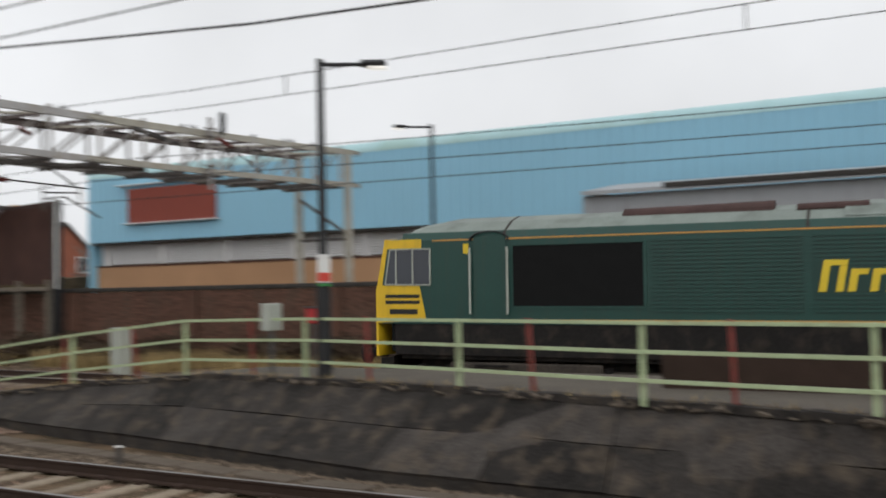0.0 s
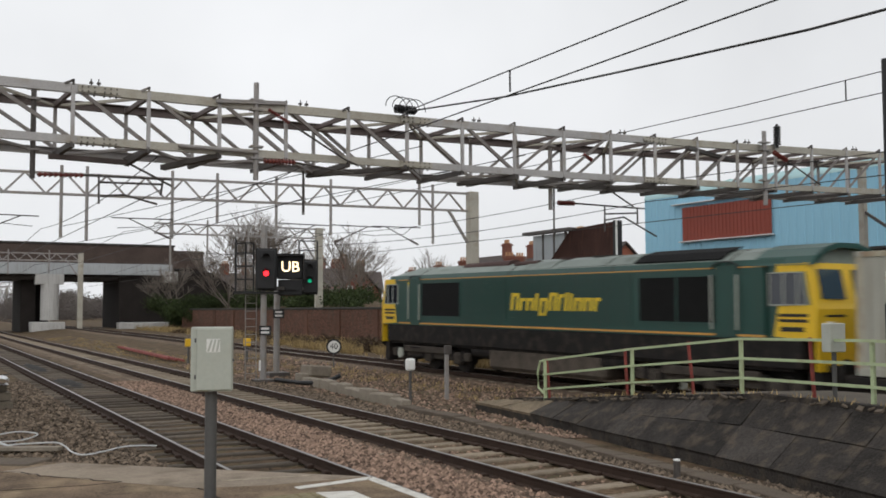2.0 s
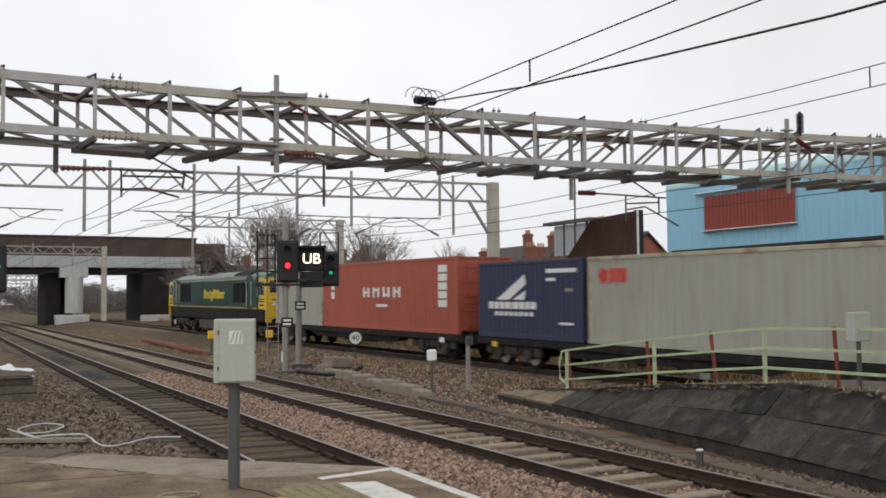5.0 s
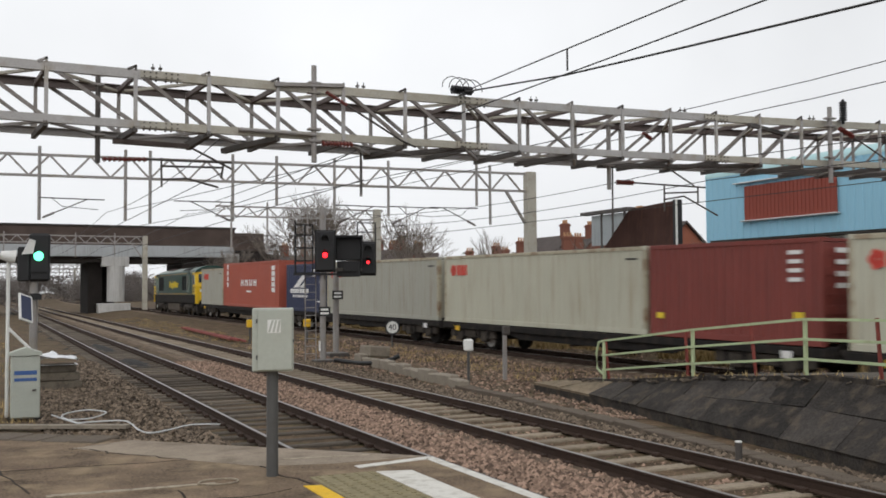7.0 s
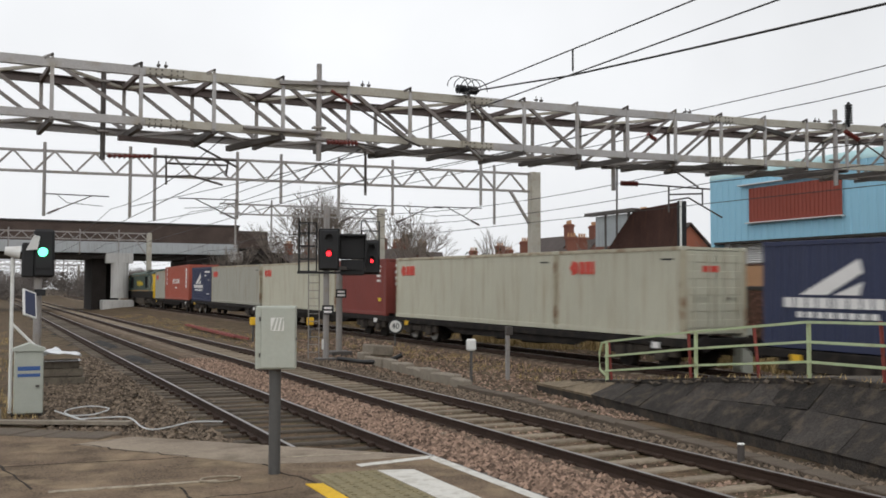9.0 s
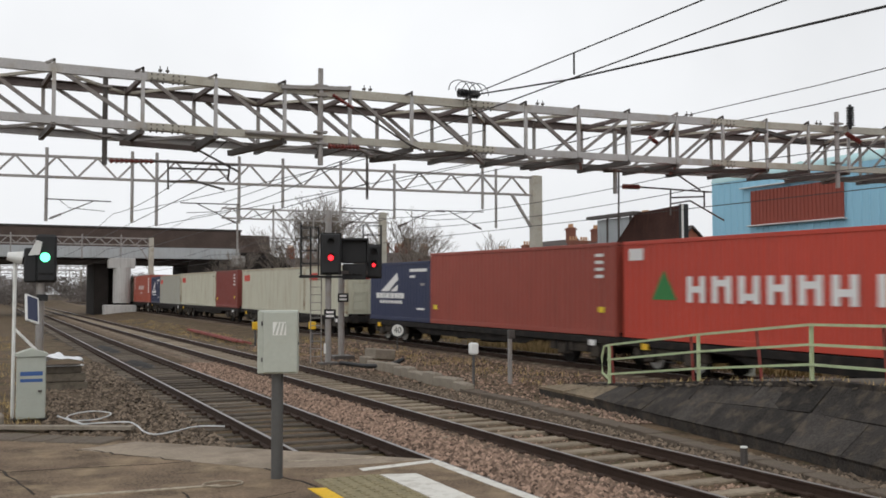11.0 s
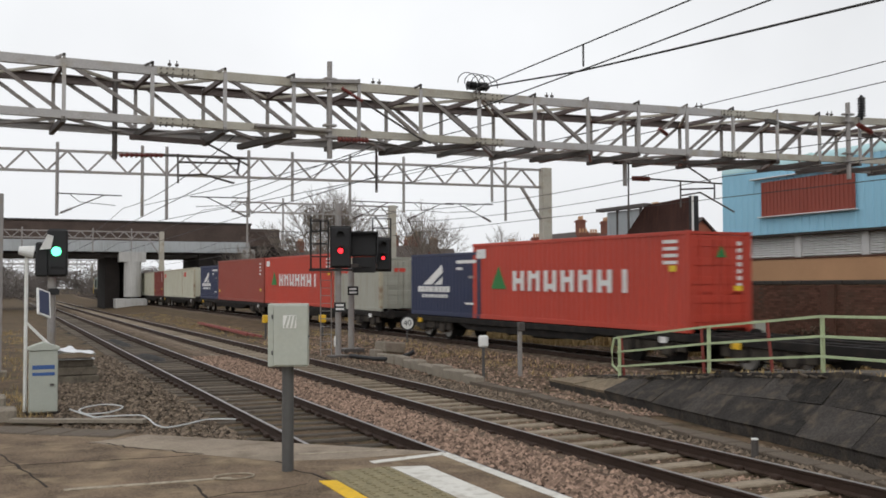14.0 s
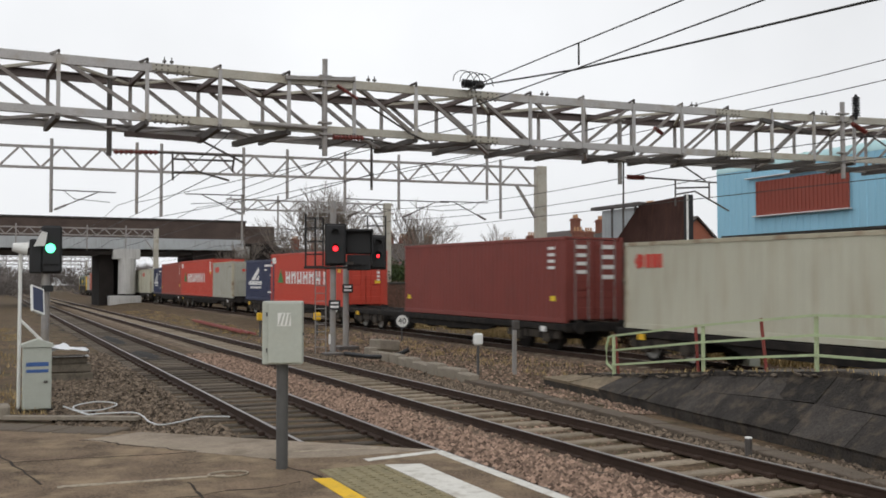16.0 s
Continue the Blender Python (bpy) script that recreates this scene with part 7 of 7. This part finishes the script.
def build_container(length, high, mat, style, label):
    """Origin at the middle of its floor; -x faces the platform, +y leads."""
    c = empty("shipping_container", label, "shipping container", group="shipping containers on the train")
    hl, hw = length / 2, 1.219
    edge = RUSTEDGE if mat in (OFFWHITE, GREYCONT) else mat
    n = int((length - 0.4) / 0.28)
    for s in (-1, 1):
        prof, x0, x1 = [], s * (hw - 0.008), s * (hw - 0.042)
        y = -hl + 0.16
        p = (length - 0.32) / n
        for i in range(n):
            prof += [(x0, y), (x0, y + 0.30 * p), (x1, y + 0.5 * p), (x1, y + 0.80 * p)]
            y += p
        prof.append((x0, y))
        k = len(prof)
        m = Mesh()
        m.v = [(a, b, 0.16) for a, b in prof] + [(a, b, high - 0.11) for a, b in prof]
        m.f = [(i, i + 1, k + i + 1, k + i) for i in range(k - 1)]
        part("side_panel", m, mat, c)
        part("bottom_rail", Mesh().box(s * (hw - 0.03) - 0.03, s * (hw - 0.03) + 0.03, -hl, hl, 0.0, 0.165, c=0.01), mat, c)
        part("top_rail", Mesh().box(s * (hw - 0.03) - 0.03, s * (hw - 0.03) + 0.03, -hl, hl, high - 0.12, high - 0.005, c=0.01), edge, c)
    fl = Mesh().box(-hw + 0.05, hw - 0.05, -hl + 0.1, hl - 0.1, 0.08, 0.16)
    part("floor", fl, UNDER, c)
    rp = Mesh()
    k2 = int(length / 0.21)
    for i in range(k2):
        y = -hl + 0.12 + (length - 0.24) * i / k2
        rp.box(-hw + 0.04, hw - 0.04, y, y + 0.12, high - 0.06, high - 0.012)
    rp.box(-hw + 0.04, hw - 0.04, -hl + 0.1, hl - 0.1, high - 0.09, high - 0.06)
    part("roof_panel", rp, mat, c)
    for sx in (-1, 1):
        for sy in (-1, 1):
            x, y = sx * (hw - 0.08), sy * (hl - 0.08)
            part("corner_post", Mesh().box(x - 0.076, x + 0.076, y - 0.078, y + 0.078, 0.1, high - 0.1, c=0.012), edge, c)
            for z in (0.0, high - 0.118):
                part("corner_casting", Mesh().box(x - 0.082, x + 0.082, y - 0.086, y + 0.086, z, z + 0.118, c=0.01).box(x - 0.084, x + 0.084, y - 0.03, y + 0.03, z + 0.03, z + 0.09), mat, c)
    # closed end leads, doors trail
    e = Mesh()
    for i in range(9):
        x = -hw + 0.16 + i * (2 * hw - 0.32) / 9
        e.box(x, x + 0.16, hl - 0.07, hl - 0.03, 0.1, high - 0.1)
    e.box(-hw + 0.1, hw - 0.1, hl - 0.1, hl - 0.07, 0.1, high - 0.1)
    part("end_panel", e, mat, c)
    doors = style != "blind"
    for s in (-1, 1):
        d = part("door", Mesh().box(min(0.012 * s, s * (hw - 0.15)), max(0.012 * s, s * (hw - 0.15)), -hl + 0.01, -hl + 0.05, 0.12, high - 0.12, c=0.01), mat, c)
        for k in range(5):
            z = 0.3 + (high - 0.75) * k / 4
            part("door_rib", Mesh().box(min(0.05 * s, s * (hw - 0.2)), max(0.05 * s, s * (hw - 0.2)), -hl - 0.012, -hl + 0.012, z, z + 0.22, c=0.01), mat, d)
        for x in (0.28, 0.82):
            part("lock_rod", Mesh().tube((s * x, -hl - 0.035, 0.08), (s * x, -hl - 0.035, high - 0.08), 0.02, 0.02, 8), mat if style != "door_white" else GREYSTEEL, d)
        part("lock_handle", Mesh().box(s * 0.55 - 0.27, s * 0.55 + 0.27, -hl - 0.07, -hl - 0.045, 1.15, 1.19), mat, d)
    X = -hw + 0.0
    S = lambda name, m, mt, lab: part(name, m, mt, c, lab)

    def each(name, m, mt, lab):
        for i in range(len(m.v) // 8):
            bar = Mesh().add(m.v[8 * i:8 * i + 8], [tuple(k - 8 * i for k in f) for f in m.f[6 * i:6 * i + 6]])
            part(name, bar, mt, c, lab if i == 0 else "")

    if style == "flower":
        m = Mesh()
        ly, lz = (hl - 0.75 if length > 7 else hl - 1.0), high * 0.78
        for a in range(5):
            m.tube((X - 0.004, ly + 0.13 * math.cos(a * 1.257), lz + 0.13 * math.sin(a * 1.257)), (X + 0.004, ly + 0.13 * math.cos(a * 1.257), lz + 0.13 * math.sin(a * 1.257)), 0.11, 0.11, 10)
        marks_bars(m, X, ly - 0.28, lz - 0.2, [0.27, 0.27, 0.14], 0.4, 0.05)
        S("logo_mark", m, MARKRED, "red petal mark and bars")
        k = Mesh().box(-0.5, 0.1, -hl - 0.02, -hl - 0.014, high * 0.72, high * 0.79)
        S("end_mark", k, MARKRED, "red bar on the door")
        S("small_print", marks_bars(Mesh(), X, -hl + 0.9, high * 0.85, [0.5], 0.05), MARKBLACK, "small dark print bar")
    elif style == "cone":
        blocks(c, X, hl - 2.95, high * 0.38, "wwwwwwn", 0.74, 0.72, 0.27)
        g = Mesh().prism([(hl - 1.4, high * 0.40), (hl - 2.5, high * 0.40), (hl - 1.95, high * 0.40 + 0.85)], "x", X - 0.004, X + 0.004)
        S("end_logo", Mesh().prism([(-0.2, high * 0.74), (0.2, high * 0.74), (0.0, high * 0.86)], "y", -hl - 0.03, -hl - 0.02), MARKGREEN, "green cone mark on the door")
        S("logo_shape", g, MARKGREEN, "green cone mark")
        v = Mesh()
        for i in range(4):
            v.box(X - 0.004, X + 0.004, -hl + 0.45, -hl + 1.05, high * 0.88 - 0.2 * i, high * 0.88 - 0.2 * i + 0.1)
        v.box(X - 0.004, X + 0.004, hl - 1.0, hl - 0.3, high * 0.80, high * 0.92)
        each("code_bar", v, MARKWHITE, "white code bars")
        each("orange_label", Mesh().box(X - 0.005, X + 0.005, -hl + 0.5, -hl + 0.8, high * 0.6, high * 0.66).box(0.5, 0.8, -hl - 0.025, -hl - 0.015, high * 0.4, high * 0.46), MARKYELLOW, "orange label")
        q = Mesh()
        for i in range(7):
            q.box(0.62, 0.78, -hl - 0.024, -hl - 0.016, high * 0.86 - 0.2 * i, high * 0.86 - 0.2 * i + 0.12)
        each("end_code", q, MARKWHITE, "white code bars on the door")
    elif style == "quartet":
        m = Mesh()
        yy = hl - 4.3
        blocks(c, X, yy, high * 0.47, "wwww", 0.62, 0.42, 0.32)
        S("small_print", Mesh().box(X - 0.004, X + 0.004, yy - 2.3, yy - 1.3, high * 0.33, high * 0.37), MARKWHITE, "white print bar")
        m = Mesh()
        for i in range(4):
            m.box(X - 0.004, X + 0.004, hl - 1.3, hl - 0.95, high * 0.86 - 0.40 * i, high * 0.86 - 0.40 * i + 0.3)
        for i in range(5):
            m.box(X - 0.004, X + 0.004, -hl + 0.76, -hl + 1.4, high * 0.80 - 0.33 * i, high * 0.80 - 0.33 * i + 0.27)
        each("code_bar", m, MARKWHITE, "white code bars")
    elif style == "arrow":
        m = Mesh().prism([(hl - 1.2, high * 0.5), (hl - 2.9, high * 0.82), (hl - 3.0, high * 0.7), (hl - 2.0, high * 0.5)], "x", X - 0.004, X + 0.004)
        m.prism([(hl - 2.2, high * 0.5), (hl - 3.0, high * 0.62), (hl - 2.9, high * 0.5)], "x", X - 0.004, X + 0.004)
        S("logo_mark", m, MARKWHITE, "white slanted mark")
        m = Mesh()
        marks_bars(m, X, hl - 0.7, high * 0.38, [0.3, 0.3, 0.25, 0.3, 0.1, 0.3, 0.3, 0.25, 0.3], 0.24, 0.06)
        marks_bars(m, X, hl - 1.1, high * 0.29, [0.2] * 8, 0.14, 0.1)
        each("lettering", m, MARKWHITE, "white lettering bars")
        m = Mesh()
        m.box(X - 0.004, X + 0.004, -hl + 0.3, -hl + 1.9, high * 0.83, high * 0.88)
        m.box(X - 0.004, X + 0.004, -hl + 1.4, -hl + 1.9, high * 0.73, high * 0.77)
        m.box(X - 0.004, X + 0.004, -hl + 0.5, -hl + 1.2, high * 0.2, high * 0.23)
        each("code_bar", m, MARKWHITE, "white code bars")
        S("rust_patch", Mesh().box(X - 0.003, X + 0.004, -hl + 0.5, -hl + 0.9, high * 0.60, high * 0.64), GREYSTEEL, "worn patch")
    else:
        v = Mesh()
        for i in range(4):
            v.box(X - 0.004, X + 0.004, -hl + 0.6, -hl + 1.0, high * 0.85 - 0.22 * i, high * 0.85 - 0.22 * i + 0.1)
        each("code_bar", v, MARKWHITE if style != "dark" else MARKRED, "small code bars")
        each("orange_label", Mesh().box(X - 0.005, X + 0.005, -hl + 0.55, -hl + 0.85, high * 0.25, high * 0.31).box(X - 0.005, X + 0.005, hl - 0.6, hl - 0.3, high * 0.2, high * 0.26), MARKYELLOW, "orange label")
        q = Mesh()
        for i in range(4):
            q.box(-0.75, -0.35, -hl - 0.024, -hl - 0.016, high * 0.86 - 0.28 * i, high * 0.86 - 0.28 * i + 0.12).box(0.3, 0.85, -hl - 0.024, -hl - 0.016, high * 0.86 - 0.34 * i, high * 0.86 - 0.34 * i + 0.14)
        each("end_code", q, MARKWHITE, "white code bars on the doors")
    return c


# leading end of each vehicle along the track, in metres, when the nose stands at 65.0
NOSE = 65.0
LOADS = [(43.4, 6.06, 2.59, "GREY", "flower", "pale grey twenty-foot container with a red mark"),
         (37.2, 12.19, 2.9, "BRICKY", "quartet", "brick-red forty-foot container with white block lettering"),
         (23.7, 6.06, 2.59, "NAVY", "arrow", "navy blue twenty-foot container with a white slanted mark"),
         (17.4, 12.19, 2.59, "GREY", "flower", "pale grey forty-foot container with a red mark"),
         (4.75, 12.19, 2.59, "WHITE", "flower", "off-white forty-foot container with a red mark"),
         (-7.6, 6.06, 2.59, "BROWN", "plain", "oxide-brown twenty-foot container with small code marks"),
         (-14.7, 12.19, 2.59, "WHITE", "flower", "off-white rust-edged forty-foot container with a red mark"),
         (-26.95, 6.06, 2.59, "WHITE", "flower", "off-white rust-edged twenty-foot container with a red mark"),
         (-36.05, 6.06, 2.59, "NAVY", "arrow", "navy blue twenty-foot container with a white slanted mark"),
         (-42.15, 12.19, 2.9, "RUSTY", "plain", "plain brick-brown forty-foot container"),
         (-54.6, 12.19, 2.9, "ORANGE", "cone", "orange-red forty-foot container with a green cone and white block lettering"),
         (-66.95, 6.06, 2.59, "GREY", "flower", "pale grey twenty-foot container with a red mark"),
         (-76.35, 6.06, 2.59, "NAVY", "arrow", "navy blue twenty-foot container with a white slanted mark"),
         (-81.85, 12.19, 2.9, "ORANGE", "cone", "orange-red forty-foot container with a green cone and white block lettering"),
         (-101.15, 12.19, 2.9, "BROWN", "door_white", "oxide-brown forty-foot container with ribbed doors and white code marks"),
         (-116.35, 12.19, 2.59, "WHITE", "flower", "off-white forty-foot container with a red mark")]
WAGONS = [(43.5, 24.9), (23.8, 5.1), (4.85, -13.8), (-14.6, -33.1), (-35.95, -54.4), (-54.5, -73.1), (-76.1, -94.2), (-94.7, -113.3), (-116.0, -134.6)]
DIST = [(0.0, -53.7), (0.5, -47.8), (1.0, -41.9), (1.5, -35.9), (2.4, -24.6), (3.5, -11.9), (4.5, 0.0), (7.0, 30.25), (9.0, 54.5), (11.5, 84.95), (12.5, 97.2), (13.2, 106.0), (14.5, 122.0), (16.0, 140.7)]


def travelled(t):
    """Smooth distance run, from a least squares cubic through the known moments."""
    return float(np.polyval(RUN, t))


RUN = np.polyfit([a for a, _ in DIST], [b for _, b in DIST], 3)
RAIL_TO_DECK = 0.98


def vehicle_pose(mid, half, lift=0.0):
    a, b = curve_point(mid - half), curve_point(mid + half)
    d = b - a
    yaw, pitch = math.atan2(-d.x, d.y), math.atan2(d.z, math.hypot(d.x, d.y))
    m = Matrix.Translation((a + b) / 2) @ Euler((pitch, 0, yaw)).to_matrix().to_4x4()
    return m @ Matrix.Translation((0, 0, lift))


def build_train():
    moving, sets = [], []
    loco, ws = build_loco()
    moving.append((loco, NOSE - LOCO_LEN / 2, 6.9, 0.0))
    sets += [(w, 0.53) for w in ws]
    for f, b in WAGONS:
        w, ws = build_wagon(f, b)
        moving.append((w, (f + b) / 2, (f - b) / 2 - 2.1, 0.0))
        sets += [(s, 0.45) for s in ws]
    paint = {"GREY": GREYCONT, "BRICKY": BRICKRED, "NAVY": NAVY, "WHITE": OFFWHITE, "BROWN": BROWNRED, "RUSTY": PLAINBROWN, "ORANGE": ORANGERED}
    for front, length, high, mat, style, label in LOADS:
        c = build_container(length, high, paint[mat], style, label)
        wf, wb = next(w for w in WAGONS if w[0] + 0.3 >= front >= w[1])
        moving.append((c, front - length / 2, ((wf - wb) / 2 - 2.1, (wf + wb) / 2), RAIL_TO_DECK))
    return moving, sets


build_ground()
build_track("track_near", lambda y: 4.78, lambda y: 0.0, -20, 300, WORNSLEEPER, "ballasted railway track with rusty chairs and old sleepers beside the platform")
build_track("track_middle", lambda y: 8.15, lambda y: 0.0, -20, 300, SLEEPER, "ballasted railway track with pale concrete sleepers")
build_track("track_curved", track_x, track_z, -20, 300, SLEEPER, "gently curving railway track that carries the freight train")
oily_patches()
build_near_platform()
build_far_platform()
build_railing()
gantry_one()
g2 = truss_gantry("truss_gantry", -8.0, 25.0, lambda x: 44.0 - 0.088 * x, 8.08, 7.2, 1.62, [(2.13, 5.31), (5.56, 5.34), (6.58, 5.24), (10.13, 5.41), (12.1, 6.18), (14.8, 5.6), (16.08, 6.69), (17.42, 5.78), (21.95, 6.4), (22.67, 5.48)], 24.9, "pale grey W-braced truss gantry spanning the tracks")
for x, side in ((2.13, 1), (10.13, -1), (14.8, 1), (17.42, 1), (21.95, -1)):
    cantilever(g2, x, 43.8 - 0.088 * x, 5.3, side)
g3 = truss_gantry("cantilever_gantry", 14.8, 27.5, lambda x: 68.0, 8.3, 7.6, 1.5, [(15.9, 5.2), (18.5, 5.0), (21.5, 5.2)], 27.0, "short pale truss gantry further down the line")
for x, side in ((15.9, 1), (18.5, 1)):
    cantilever(g3, x, 67.8, 5.3, side)
g4 = truss_gantry("bridge_gantry", -5.0, 16.4, lambda x: 110.0, 8.35, 7.6, 1.5, [(2.0, 6.0), (9.0, 6.0), (13.0, 6.2)], 16.2, "pale truss gantry standing before the bridge", w=0.12)
for k, y in enumerate((150, 185, 225, 270)):
    truss_gantry("distant_gantry", -14.0, 22.0, lambda x, y=y: float(y), 8.3, 7.5, 1.8, [(1.5, 5.4), (5.5, 5.4), (9.0, 5.4), (12.5, 5.4), (16, 5.4)], 22.0, "distant truss gantry beyond the bridge", w=0.16)
build_wires()
build_bridge()
build_blue_hall()
build_houses()
build_board()
build_vegetation()
LETTERS, LENS = signal_group()
far_signal(22.3, 34.0, "wall_side_signal")
green_signal()
lineside_things()
TRAIN, WHEELS = build_train()
build_boundary_wall()
scatter_stones()


def motions():
    times = [0.5 * i for i in range(33)]
    for thing, mid, half, lift in TRAIN:
        rows = []
        for t in times:
            s = mid + travelled(t)
            if isinstance(half, tuple):
                hb, wm = half
                base = vehicle_pose(wm + travelled(t), hb)
                rows.append((t, base @ Matrix.Translation((0, mid - wm, lift))))
            else:
                rows.append((t, vehicle_pose(s, half, lift)))
        walk(thing, rows)
    # every wheelset rolls: a turn for each 2 pi r of track
    for ws, r in WHEELS:
        at = ws.matrix_basis.translation.copy()
        rows, start = [], travelled(0)
        for k in range(0, 481):
            a = -(travelled(k / 30) - start) / r
            rows.append((k / 30, Matrix.Translation(at) @ Matrix.Rotation(a, 4, "X")))
        walk(ws, rows)
    # route letters and side lens turn on added drums, in place of lamps switching
    for thing in (LETTERS, LENS):
        at = thing.matrix_basis.translation.copy()
        walk(thing, [(t, pose(at.x, at.y, at.z, 0, 0, a)) for t, a in ((0.0, 0), (5.2, 0), (5.4, 60), (5.6, 120), (5.8, 180), (16.0, 180))])


motions()
